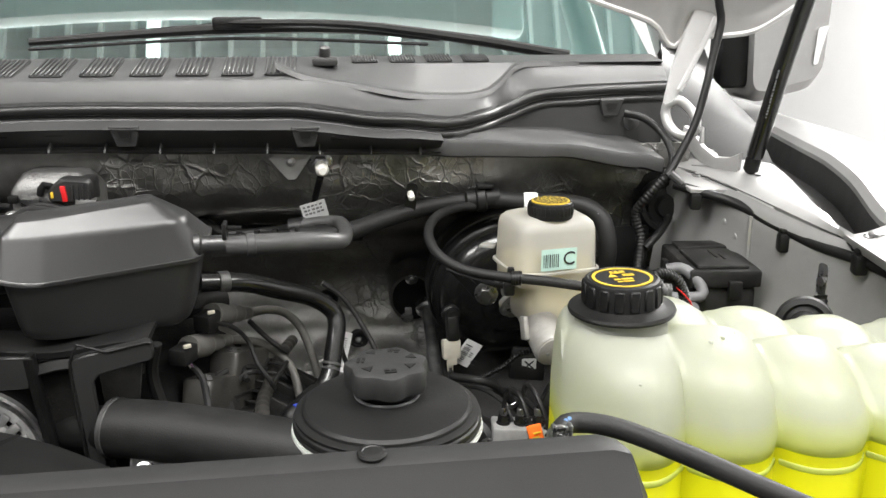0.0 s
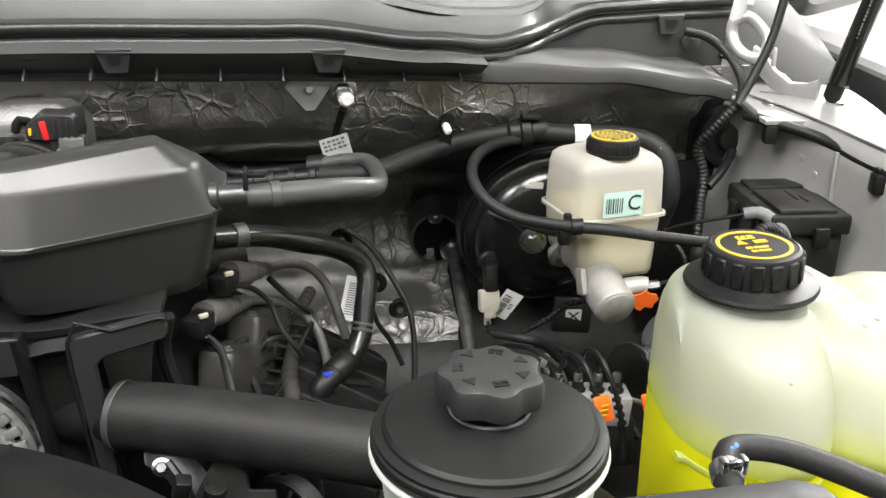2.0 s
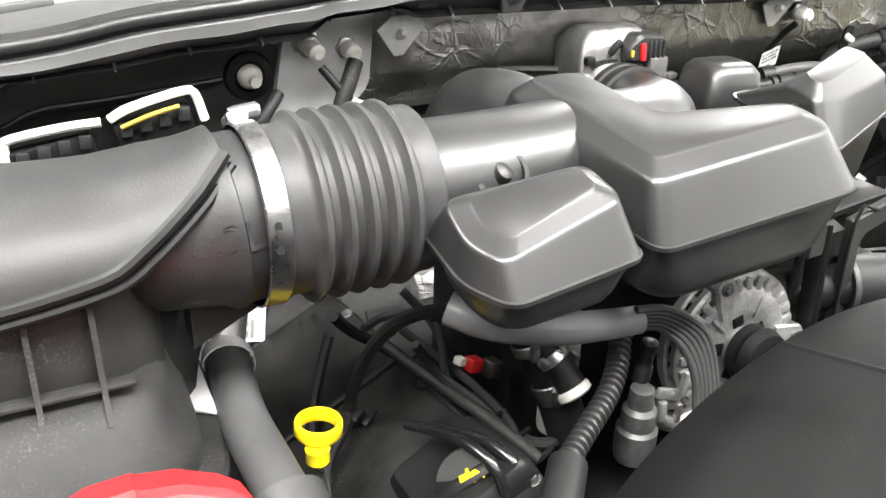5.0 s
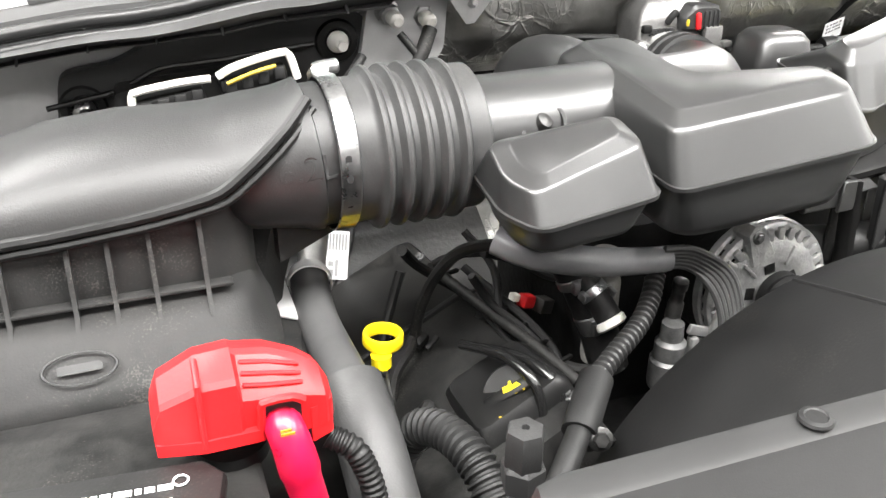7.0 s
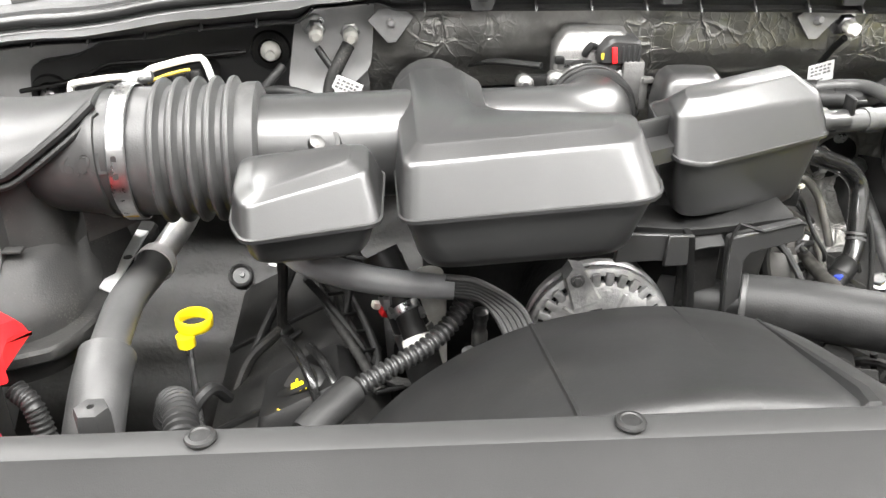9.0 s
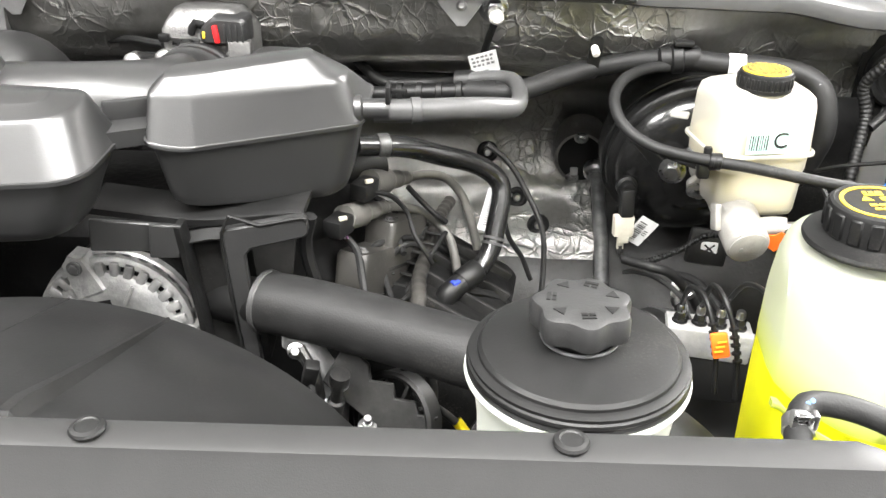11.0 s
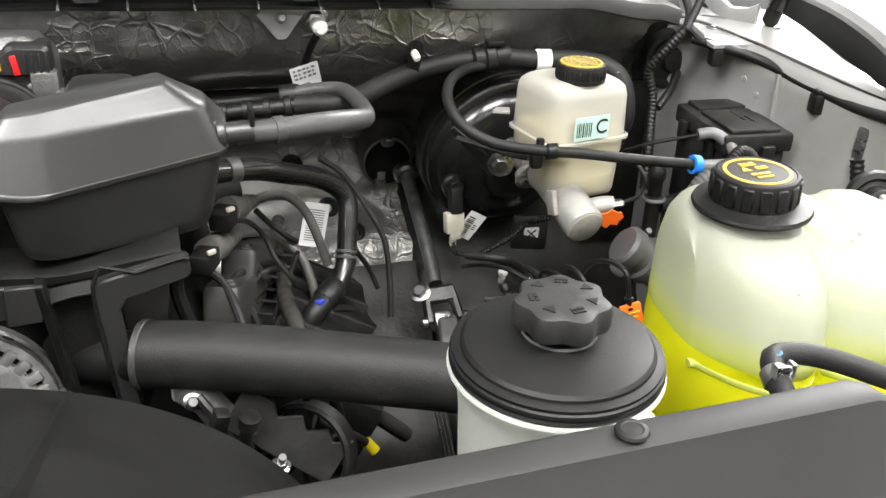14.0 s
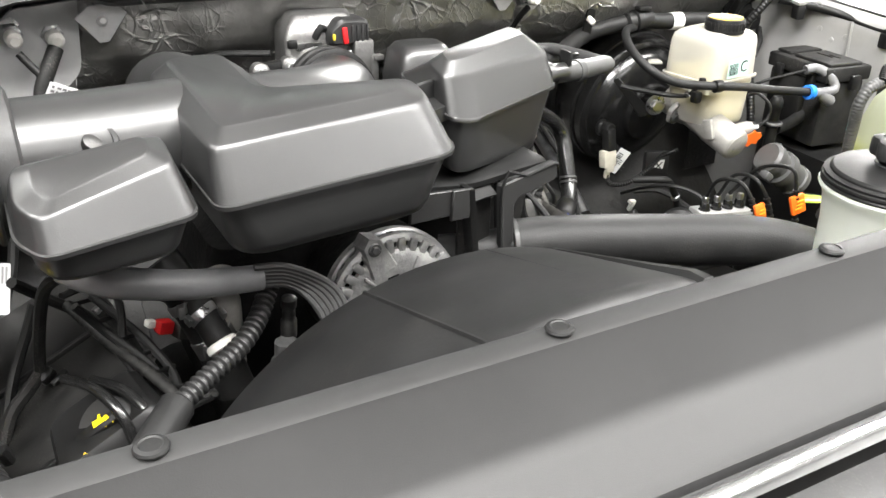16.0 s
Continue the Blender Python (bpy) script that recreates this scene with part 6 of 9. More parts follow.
part("wire", tube([(0.158, 1.056, 1.078), (0.162, 1.05, 1.066), (0.19, 1.045, 1.064), (0.225, 1.04, 1.082), (0.25, 1.04, 1.10), (0.28, 1.04, 1.105)], 0.0035, 8, 0.006, ribs=0.001, pitch=0.004), MATTE, plug)
stk = solo("booster_sticker", plate(rect2(0.024, 0.040, 0.001), 0.0004, facing((0.182, 1.0615, 1.096), (0.86, 0.02, -0.5), (0.5, -0.2, 0.86))), PAPER, "white barcode sticker on the brake booster", "sticker")
part("barcode", bars([(-0.009, -0.015 + 0.0026 * k, 0.010, 0.0014 if k % 3 else 0.0006) for k in range(11)] + [(0.003, -0.004, 0.005, 0.0012), (0.003, -0.001, 0.005, 0.0012), (0.003, 0.002, 0.005, 0.0012)], facing((0.182, 1.0609, 1.096), (0.86, 0.02, -0.5), (0.5, -0.2, 0.86)), 0.0003), INK, stk)
part("letter", lettering("C", 0.012, facing((0.1895, 1.0606, 1.082), (0.86, 0.02, -0.5), (0.5, -0.2, 0.86)), 0.0002), INK, stk)
xs_m = facing((0.268, 1.0638, 1.073), (1, -0.1, 0), (0, -0.2, 1))
sq = solo("square_sticker", plate(rect2(0.020, 0.020, 0.003), 0.0004, xs_m), PAPER, "small white square sticker with a cross mark", "sticker")
for sgn in (1, -1):
    part("cross_bar", bars([(-0.0085, -0.0011, 0.017, 0.0022)], xs_m @ Matrix.Translation((0, 0, 0.0005)) @ Matrix.Rotation(sgn * 0.785, 4, "Z"), 0.0003), INK, sq)
part("bracket", box((0.268, 1.070, 1.072), (0.05, 0.010, 0.045), 0.004, (-12, 8, 0)), MATTE, booster)
brk = thing("booster_bracket", (0.20, 1.02, 1.2), "black stamped bracket on the brake booster", "bracket")
part("strap", plate([(-0.035, 0.02), (-0.03, 0.026), (0.025, -0.012), (0.034, -0.03), (0.022, -0.034), (0.0, -0.012)], 0.003, facing((0.178, 1.045, 1.205), (0.95, -0.25, -0.1), (0.1, -0.15, 1)), 0.0008), MATTE, brk)
part("bolt", bolt_bm((0.197, 1.012, 1.196), (-0.3, -0.9, 0), 0.010, 0.010), STEEL, brk)
part("wire", tube([(0.152, 1.04, 1.222), (0.175, 1.02, 1.218), (0.205, 0.985, 1.216), (0.213, 0.965, 1.222), (0.213, 0.955, 1.235)], 0.0035, 8), MATTE, brk)
part("plug", merge(box((0.213, 0.952, 1.222), (0.013, 0.012, 0.016), 0.003), box((0.213, 0.945, 1.243), (0.008, 0.008, 0.016), 0.002)), MATTE, brk)


# ---- hoses behind the right resonator ----
def hose_thing(name, pts, r, material, label, category="hose", at=None, **kw):
    h = thing(name, at or pts[0], label, category)
    part("tube", tube(pts, r, 14, 0.006, **kw), material, h)
    return h


def band_on(h, at, axis, r, w=0.008, material=STEEL, name="clamp", label=""):
    return part(name, lathe([(r, -w / 2), (r + 0.001, -w / 2 + 0.0006), (r + 0.001, w / 2 - 0.0006), (r, w / 2)], 22, axis_pose(at, axis), cap=False), material, h, label)


vent = hose_thing("breather_hose", [(-0.112, 0.842, 1.318), (-0.075, 0.850, 1.316), (-0.03, 0.872, 1.311), (0.004, 0.898, 1.303), (0.018, 0.925, 1.297), (0.023, 0.98, 1.293), (0.016, 1.03, 1.291), (-0.012, 1.05, 1.286), (-0.04, 1.06, 1.278)], 0.0108, GREYHOSE, "grey rubber breather hose from the resonator box", radii=[(0, 0.0105), (0.36, 0.0106), (0.48, 0.0088), (1, 0.0074)])
band_on(vent, (-0.075, 0.850, 1.316), (1, 0.2, 0), 0.011, 0.009, GREYHOSE, "collar")
part("nipple", lathe([(0.013, 0), (0.013, 0.006), (0.0095, 0.008), (0.0095, 0.03)], 20, axis_pose((-0.128, 0.838, 1.320), (1, 0.12, 0))), SATIN, vent)
part("clip", merge(box((-0.098, 0.842, 1.334), (0.004, 0.018, 0.016), 0.001), box((-0.089, 0.842, 1.336), (0.014, 0.004, 0.004), 0.001)), MATTE, vent)
thin = hose_thing("vapour_pipe", [(-0.165, 1.13, 1.283), (-0.15, 1.12, 1.272), (-0.125, 1.1, 1.263), (-0.07, 1.085, 1.268), (-0.04, 1.06, 1.277)], 0.0062, MATTE, "black plastic vapour pipe with ribbed ends", "pipe")
part("coupler", lathe([(0.012, 0), (0.013, 0.004), (0.013, 0.018), (0.011, 0.024), (0.011, 0.034)], 18, axis_pose((-0.045, 1.062, 1.277), (1, -0.1, 0.05))), MATTE, thin)
mani = thing("pipe_junction", (-0.06, 1.05, 1.27), "black plastic quick-connect junction of vacuum pipes", "pipe junction")
part("block", tube([(-0.135, 1.06, 1.262), (-0.08, 1.05, 1.268), (-0.03, 1.045, 1.272)], 0.0085, 14), MATTE, mani)
for k in range(4):
    part("ring", lathe([(0.0085, -0.004), (0.0115, -0.003), (0.0115, 0.003), (0.0085, 0.004)], 18, axis_pose((-0.105 + 0.022 * k, 1.055 - 0.003 * k, 1.265 + 0.002 * k), (1, -0.1, 0.1)), cap=False), MATTE, mani)
vac = hose_thing("vacuum_hose", [(-0.03, 1.045, 1.272), (0.02, 1.03, 1.277), (0.07, 1.06, 1.284), (0.115, 1.085, 1.290), (0.16, 1.085, 1.298), (0.195, 1.08, 1.302)], 0.0115, RUBBER, "black rubber brake vacuum hose")
band_on(vac, (-0.005, 1.038, 1.2745), (1, -0.2, 0.1), 0.0117, 0.014, MATTE, "sleeve")
valve = thing("check_valve", (0.20, 1.075, 1.30), "black plastic vacuum check valve", "valve")
part("body", lathe([(0.010, -0.02), (0.0135, -0.017), (0.0135, -0.006), (0.0165, -0.004), (0.0165, 0.006), (0.0135, 0.008), (0.0135, 0.022), (0.0115, 0.026)], 26, axis_pose((0.200, 1.078, 1.303), (1, -0.06, 0.1))), MATTE, valve)
part("clip", box((0.205, 1.072, 1.322), (0.022, 0.014, 0.006), 0.002), MATTE, valve)
vac2 = hose_thing("vacuum_hose", [(0.215, 1.076, 1.303), (0.255, 1.068, 1.300), (0.30, 1.06, 1.300), (0.335, 1.045, 1.295), (0.352, 1.03, 1.278), (0.356, 1.02, 1.24), (0.35, 1.03, 1.20)], 0.0115, RUBBER, "black rubber vacuum hose with white printed band")
band_on(vac2, (0.264, 1.066, 1.300), (1, -0.15, 0.0), 0.0116, 0.018, PAPER, "printed_band", "white printed band")
pb = []
for k in range(16):
    z = 1.292 - k * 0.0042
    pb.append(box((0.344 + 0.0006 * k, 1.0265 - 0.0003 * k, z), (0.003, 0.0006, 0.0026 if k % 5 else 0.001), 0, (0, 6, 8)))
part("printing", merge(*pb), GREYTEXT, vac2, "white printed marks")
ret = hose_thing("brake_return_hose", [(0.19, 1.07, 1.296), (0.165, 1.055, 1.298), (0.135, 1.02, 1.296), (0.121, 0.985, 1.285), (0.128, 0.955, 1.268), (0.155, 0.935, 1.254), (0.20, 0.92, 1.2475), (0.25, 0.91, 1.243), (0.31, 0.905, 1.233), (0.382, 0.903, 1.2215)], 0.0058, RUBBER, "thin black rubber hose to a grey elbow")
part("blue_ring", lathe([(0.0068, -0.005), (0.0105, -0.0045), (0.0105, 0.004), (0.0085, 0.0055)], 22, axis_pose((0.382, 0.903, 1.2215), (1, -0.03, -0.1)), cap=False), BLUE, ret, "bright blue clip ring")
part("elbow", tube([(0.386, 0.903, 1.220), (0.410, 0.900, 1.219), (0.429, 0.899, 1.221), (0.431, 0.904, 1.230), (0.422, 0.915, 1.243), (0.413, 0.925, 1.2475), (0.398, 0.93, 1.245)], 0.0068, 12, 0.005), GREYPIPE, ret, "grey plastic elbow")
part("thin_pipe", tube([(0.40, 0.93, 1.245), (0.36, 0.965, 1.225), (0.34, 0.985, 1.21)], 0.0022, 8), MATTE, ret)
part("tee", lathe([(0.0085, 0), (0.0085, 0.02), (0.006, 0.024)], 14, axis_pose((0.404, 0.902, 1.217), (0.8, -0.4, -0.6))), GREYPIPE, ret)
part("teal_clip", plate([(-0.004, 0.018), (0.003, 0.018), (0.007, -0.006), (0.004, -0.016), (-0.005, -0.014)], 0.003, facing((0.412, 0.850, 1.189), (1, -0.2, 0), (0, 0, 1)), 0.001), TEAL, ret, "teal plastic clip")
for k in range(3):
    part("hose_clip", lathe([(0.007, -0.0025), (0.0085, -0.002), (0.0085, 0.002), (0.007, 0.0025)], 16, axis_pose((0.2135 + 0.0035 * k - 0.0035, 0.9165, 1.2465), (1, -0.2, -0.05)), cap=False), MATTE, ret)

# ---- heater pipe, plug leads and coil packs on the right bank ----
heat = hose_thing("heater_hose", [(-0.135, 0.90, 1.262), (-0.091, 0.92, 1.254), (-0.056, 0.945, 1.236), (-0.021, 0.97, 1.217), (0.002, 0.98, 1.198), (0.009, 0.975, 1.181), (0.004, 0.957, 1.154), (-0.002, 0.94, 1.130), (-0.014, 0.925, 1.116), (-0.033, 0.906, 1.108)], 0.0108, BLACKPAINT, "glossy black plastic heater hose")
band_on(heat, (-0.112, 0.910, 1.259), (1, 0.5, -0.1), 0.011, 0.012, DARKSTEEL, "clamp", "spring steel clamp")
part("mark", merge(*[lathe([(0.0111, -0.0015), (0.0115, -0.0013), (0.0115, 0.0013), (0.0111, 0.0015)], 16, axis_pose((-0.0005 + 0.001 * k, 0.944 + 0.003 * k, 1.136 + 0.005 * k), (0.2, 0.5, 0.85)), cap=False) for k in range(2)]), GREYHOSE, heat, "faint grey paint stripes")
part("sleeve", lathe([(0.0118, -0.013), (0.0132, -0.011), (0.0132, 0.011), (0.0118, 0.013)], 18, axis_pose((-0.024, 0.915, 1.112), (0.65, 0.65, 0.25))), MATTE, heat)
part("quick_clip", box((-0.038, 0.896, 1.112), (0.010, 0.008, 0.010), 0.0015, (0, 0, 40)), BLUEDK, heat, "blue quick-connect clip")
part("elbow", tube([(-0.030, 0.909, 1.109), (-0.045, 0.895, 1.102), (-0.055, 0.89, 1.085)], 0.012, 14, 0.005), MATTE, heat)
stub = thing("coolant_stub", (-0.15, 0.89, 1.24), "short black coolant stub behind the resonator", "pipe stub")
part("pipe", tube([(-0.16, 0.885, 1.24), (-0.112, 0.912, 1.242)], 0.014, 16), RUBBER, stub)
LEADGREY = mat("beige_grey_lead_sleeve", plain(0.11, (1, 0.97, 0.90)), plain(0.07, (1, 0.96, 0.88)), spec=0.4, scale=40, rough=0.42, rvar=0.1, bump=0.08, bscale=500)
lead_label = "grey spark plug lead with moulded boot"
for i, pts in enumerate((
        [(-0.143, 0.846, 1.211), (-0.112, 0.925, 1.186), (-0.098, 0.945, 1.177), (-0.079, 0.957, 1.167), (-0.059, 0.958, 1.152), (-0.045, 0.950, 1.135), (-0.037, 0.935, 1.105), (-0.036, 0.93, 1.08)],
        [(-0.122, 0.880, 1.233), (-0.091, 0.955, 1.206), (-0.071, 0.975, 1.202), (-0.051, 0.985, 1.193), (-0.035, 0.985, 1.175), (-0.025, 0.98, 1.15), (-0.015, 0.97, 1.115)])):
    lead = thing("plug_lead", pts[0], lead_label, "plug lead", "plug leads")
    part("wire", tube(pts[1:], 0.0050, 10, 0.006), LEADGREY, lead)
    a, b = Vector(pts[0]), Vector(pts[1])
    part("boot", tube([a, a.lerp(b, 0.5), b], 0.009, 14, 0.003, radii=[(0, 0.0125), (0.40, 0.0128), (0.44, 0.0098), (0.66, 0.0092), (0.70, 0.0100), (0.74, 0.0080), (0.94, 0.0070), (0.95, 0.0078), (1, 0.0060)]), LEADGREY, lead)
    plug = part("plug", box(a - (b - a).normalized() * 0.010 + Vector((0, 0, -0.006)), (0.026, 0.020, 0.018), 0.003, (0, 0, 65)), MATTE, lead)
    part("plug_tip", box(a - (b - a).normalized() * 0.016 + Vector((0.008, -0.006, 0.005)), (0.008, 0.004, 0.004), 0.001, (0, 0, 30)), CREAM, plug, "pale latch on the plug")
for cx, cy, cz, ln in ((-0.116, 0.889, 1.176, 0.105), (-0.098, 0.935, 1.186, 0.085)):
    coil = thing("ignition_coil", (cx, cy, cz - 0.05), "brown-grey ignition coil pack on the engine", "ignition coil", "ignition coils")
    CM = Matrix.Translation((cx, cy, cz)) @ Matrix.Rotation(math.radians(68), 4, "Z") @ Matrix.Rotation(math.radians(17), 4, "Y")
    rings = [rounded([CM @ Vector(v) for v in ((-ln / 2 + e, -w, z), (ln / 2 - e, -w, z), (ln / 2 - e, w, z), (-ln / 2 + e, w, z))], 0.006) for w, e, z in ((0.013, 0.004, -0.075), (0.016, 0.0, -0.058), (0.017, 0.0, -0.018), (0.015, 0.002, -0.014))]
    part("case", loft(rings), COILBROWN, coil)
    part("lip", loft([rounded([CM @ Vector(v) for v in ((-ln / 2 - 0.002, -0.0185, z), (ln / 2 + 0.002, -0.0185, z), (ln / 2 + 0.002, 0.0185, z), (-ln / 2 - 0.002, 0.0185, z))], 0.006) for z in (-0.062, -0.059)]), DUSTY, coil)
    part("bolt", bolt_bm(CM @ Vector((-ln * 0.36, -0.004, -0.0138)), CM.to_3x3() @ Vector((0, 0, 1)), 0.004, 0.004), DARKSTEEL, coil)
wires = [([(-0.118, 0.870, 1.228), (-0.102, 0.89, 1.214), (-0.088, 0.90, 1.193), (-0.080, 0.89, 1.173), (-0.067, 0.885, 1.153), (-0.062, 0.89, 1.14)], 0.0026),
         ([(-0.144, 0.850, 1.190), (-0.131, 0.842, 1.178), (-0.123, 0.815, 1.160), (-0.116, 0.80, 1.135), (-0.097, 0.81, 1.118), (-0.08, 0.82, 1.115)], 0.0038),
         ([(-0.121, 0.875, 1.124), (-0.107, 0.885, 1.145), (-0.091, 0.89, 1.160), (-0.075, 0.90, 1.156)], 0.0032),
         ([(-0.090, 0.945, 1.200), (-0.075, 0.95, 1.18), (-0.06, 0.95, 1.165), (-0.05, 0.955, 1.155)], 0.003),
         ([(-0.007, 1.05, 1.208), (0.019, 1.05, 1.186), (0.043, 1.04, 1.149), (0.060, 1.02, 1.113), (0.062, 1.0, 1.069), (0.058, 0.98, 1.03)], 0.0034),
         ([(0.012, 0.985, 1.15), (0.02, 0.99, 1.12), (0.036, 1.0, 1.09), (0.048, 1.0, 1.06)], 0.003),
         ([(-0.05, 0.90, 1.10), (-0.02, 0.92, 1.09), (0.01, 0.94, 1.07), (0.03, 0.95, 1.04)], 0.0045),
         ([(-0.06, 0.95, 1.13), (-0.03, 0.965, 1.10), (0.0, 0.97, 1.07)], 0.004),
         ([(-0.105, 0.84, 1.11), (-0.085, 0.86, 1.118), (-0.072, 0.88, 1.12)], 0.003),
         ([(-0.62, 0.83, 1.17), (-0.596, 0.832, 1.133), (-0.568, 0.80, 1.11), (-0.545, 0.775, 1.075)], 0.004),
         ([(-0.60, 0.85, 1.18), (-0.565, 0.86, 1.165), (-0.535, 0.835, 1.15), (-0.51, 0.82, 1.155)], 0.004),
         ([(-0.101, 0.92, 1.175), (-0.096, 0.9, 1.162), (-0.09, 0.88, 1.156)], 0.0032),
         ([(-0.129, 0.95, 1.187), (-0.117, 0.95, 1.18), (-0.106, 0.95, 1.171), (-0.098, 0.94, 1.152)], 0.0034),
         ([(-0.133, 0.86, 1.139), (-0.129, 0.86, 1.157), (-0.118, 0.88, 1.165), (-0.098, 0.9, 1.163), (-0.075, 0.93, 1.148)], 0.0034),
         ([(-0.115, 0.88, 1.152), (-0.11, 0.87, 1.138), (-0.102, 0.86, 1.117)], 0.0036),
         ([(-0.049, 0.98, 1.113), (-0.033, 0.97, 1.094), (-0.03, 0.96, 1.089)], 0.003),
         ([(-0.008, 0.95, 1.058), (0.004, 0.94, 1.048), (0.021, 0.93, 1.04)], 0.0036),
         ([(-0.042, 0.93, 1.087), (-0.03, 0.92, 1.069), (-0.005, 0.91, 1.06)], 0.0042),
         ([(-0.125, 0.93, 1.177), (-0.118, 0.91, 1.158), (-0.102, 0.88, 1.131)], 0.0026)]
for pts, r in wires:
    solo("engine_wire", tube(pts, r, 8, 0.006), RUBBER, "thin black wire on the engine", "wire", "engine wires")
solo("wiring_harness", tube([(-0.05, 1.10, 1.112), (-0.060, 1.054, 1.115), (-0.067, 0.98, 1.124), (-0.070, 0.928, 1.130), (-0.074, 0.87, 1.134), (-0.072, 0.82, 1.135), (-0.075, 0.76, 1.12)], 0.0075, 12, 0.008, ribs=0.0006, pitch=0.014), COILBROWN, "taped dusty wiring trunk along the engine", "wiring harness")
pw = thing("latch_wires", (-0.144, 0.858, 1.184), "twin white and violet wires at the coil plug", "wire")
for k, mt in enumerate((PAPER, mat("violet_wire", (0.35, 0.16, 0.36), rough=0.45))):
    part("wire", tube([(-0.149 + 0.003 * k, 0.832, 1.208), (-0.146 + 0.003 * k, 0.842, 1.198), (-0.141 + 0.002 * k, 0.848, 1.186)], 0.0011, 6, 0.003), mt, pw)
pink = thing("small_connector", (-0.13, 0.872, 1.12), "small beige connector with a pink latch", "connector")
part("body", box((-0.135, 0.868, 1.118), (0.022, 0.016, 0.016), 0.003, (0, 20, 30)), CREAM, pink)
part("latch", box((-0.124, 0.873, 1.124), (0.008, 0.008, 0.010), 0.0015, (0, 20, 30)), mat("dusty_pink_latch", (0.5, 0.18, 0.14), rough=0.5), pink)
hl = solo("hose_label", plate(rect2(0.035, 0.06, 0.002), 0.0004, facing((0.010, 1.20, 1.052), (1, 0.1, -0.3), (0.3, 0.3, 1))), PAPER, "curled white barcode label among the hoses", "label")
part("barcode", bars([(-0.012, -0.022 + 0.0032 * k, 0.024, 0.0014) for k in range(14)], facing((0.010, 1.1994, 1.052), (1, 0.1, -0.3), (0.3, 0.3, 1)), 0.0003), GREYINK, hl)
vcr = thing("valve_cover", (-0.1, 0.85, 1.05), "dusty black valve cover beside the coil packs", "valve cover")
part("cover", box((-0.06, 0.91, 1.05), (0.14, 0.26, 0.10), 0.02, (0, 28, -8)), BLOCK, vcr)
for k in range(5):
    part("rib", box((-0.045 + 0.004 * k, 0.81 + 0.045 * k, 1.09), (0.11, 0.006, 0.03), 0.002, (0, 28, -8)), DUSTY, vcr)

# ---- black bracket behind the fan ----
brk2 = thing("accessory_bracket", (-0.23, 0.755, 1.2), "black moulded bracket behind the fan shroud", "bracket")
rail_pts = [(-0.350, 0.775, 1.252), (-0.312, 0.775, 1.2475), (-0.263, 0.775, 1.2425), (-0.236, 0.775, 1.2435), (-0.200, 0.775, 1.248), (-0.165, 0.776, 1.2515)]
part("shelf", loft([[(x, y - 0.004, z - 0.005), (x, y + 0.045, z - 0.002), (x, y + 0.045, z + 0.002), (x, y, z + 0.0025), (x, y - 0.004, z + 0.0005)] for x, y, z in [tuple(p) for p in curve_points(rail_pts, 0.01)]]), MATTE, brk2, angle=30)
ARM = [(-0.034, -0.190), (-0.020, -0.190), (-0.018, -0.024), (-0.012, -0.017), (0.034, -0.010), (0.0375, -0.006), (0.0375, 0.006), (0.034, 0.010), (-0.002, 0.006), (-0.034, 0.002)]
AM = facing((-0.1975, 0.764, 1.2435), (1, 0.10, 0.06), (0, 0, 1))
part("right_frame", plate(ARM, 0.010, AM, 0.0016), GREYBOX, brk2)
part("frame_rim", tube([AM @ Vector((x, y, 0.0100)) for x, y in ((-0.0335, -0.185), (-0.0335, 0.0005), (-0.002, 0.0045), (0.033, 0.0085), (0.036, 0.005))], 0.0016, 6, 0.01), MATTE, brk2)
part("rear_web", plate([(-0.02, -0.15), (0.012, -0.06), (0.022, -0.012), (-0.02, -0.012)], 0.006, facing((-0.1975, 0.79, 1.2435), (1, 0.10, 0.06), (0, 0, 1)), 0.001), DUSTY, brk2)
part("rear_strut", tube([(-0.165, 0.80, 1.235), (-0.172, 0.805, 1.20), (-0.160, 0.80, 1.15)], 0.006, 8), MATTE, brk2)
part("recess", plate([(-0.0185, -0.18), (0.0185, -0.18), (0.0185, 0.0), (-0.0185, -0.004)], 0.004, facing((-0.2475, 0.775, 1.232), (1, -0.05, 0), (0, 0, 1)), 0.0008), DUSTY, brk2)
part("recess_lip", loft([[(x, 0.7595, z - 0.002), (x, 0.776, z + 0.0035), (x, 0.776, z + 0.0055), (x, 0.7585, z)] for x, z in ((-0.2655, 1.2255), (-0.258, 1.2285), (-0.245, 1.2312), (-0.230, 1.2322))]), GREYBOX, brk2, "grey lip along the top of the recess")
LPM = facing((-0.3005, 0.750, 1.2415), (1, 0.22, -0.10), (0, 0, 1))
part("left_panel", plate([(-0.036, -0.016), (0.034, -0.016), (0.035, 0.008), (0.014, 0.0095), (-0.036, 0.0125)], 0.005, LPM, 0.001), GREYBOX, brk2)
part("panel_tab", plate([(0.011, -0.020), (0.035, -0.020), (0.0365, 0.010), (0.011, 0.0105)], 0.004, LPM @ Matrix.Translation((0, 0, 0.005)), 0.001), GREYBOX, brk2)
part("left_leg", loft([rounded([(x - 0.003, 0.748, z), (x + 0.003, 0.746, z), (x + 0.003, 0.766, z), (x - 0.003, 0.766, z)], 0.001, 3) for x, z in ((-0.250, 1.06), (-0.2565, 1.16), (-0.2640, 1.228), (-0.2660, 1.247))]), MATTE, brk2)
part("stud", bolt_bm((-0.243, 0.800, 1.250), (0, -0.2, 1), 0.0035, 0.005), DARKSTEEL, brk2)

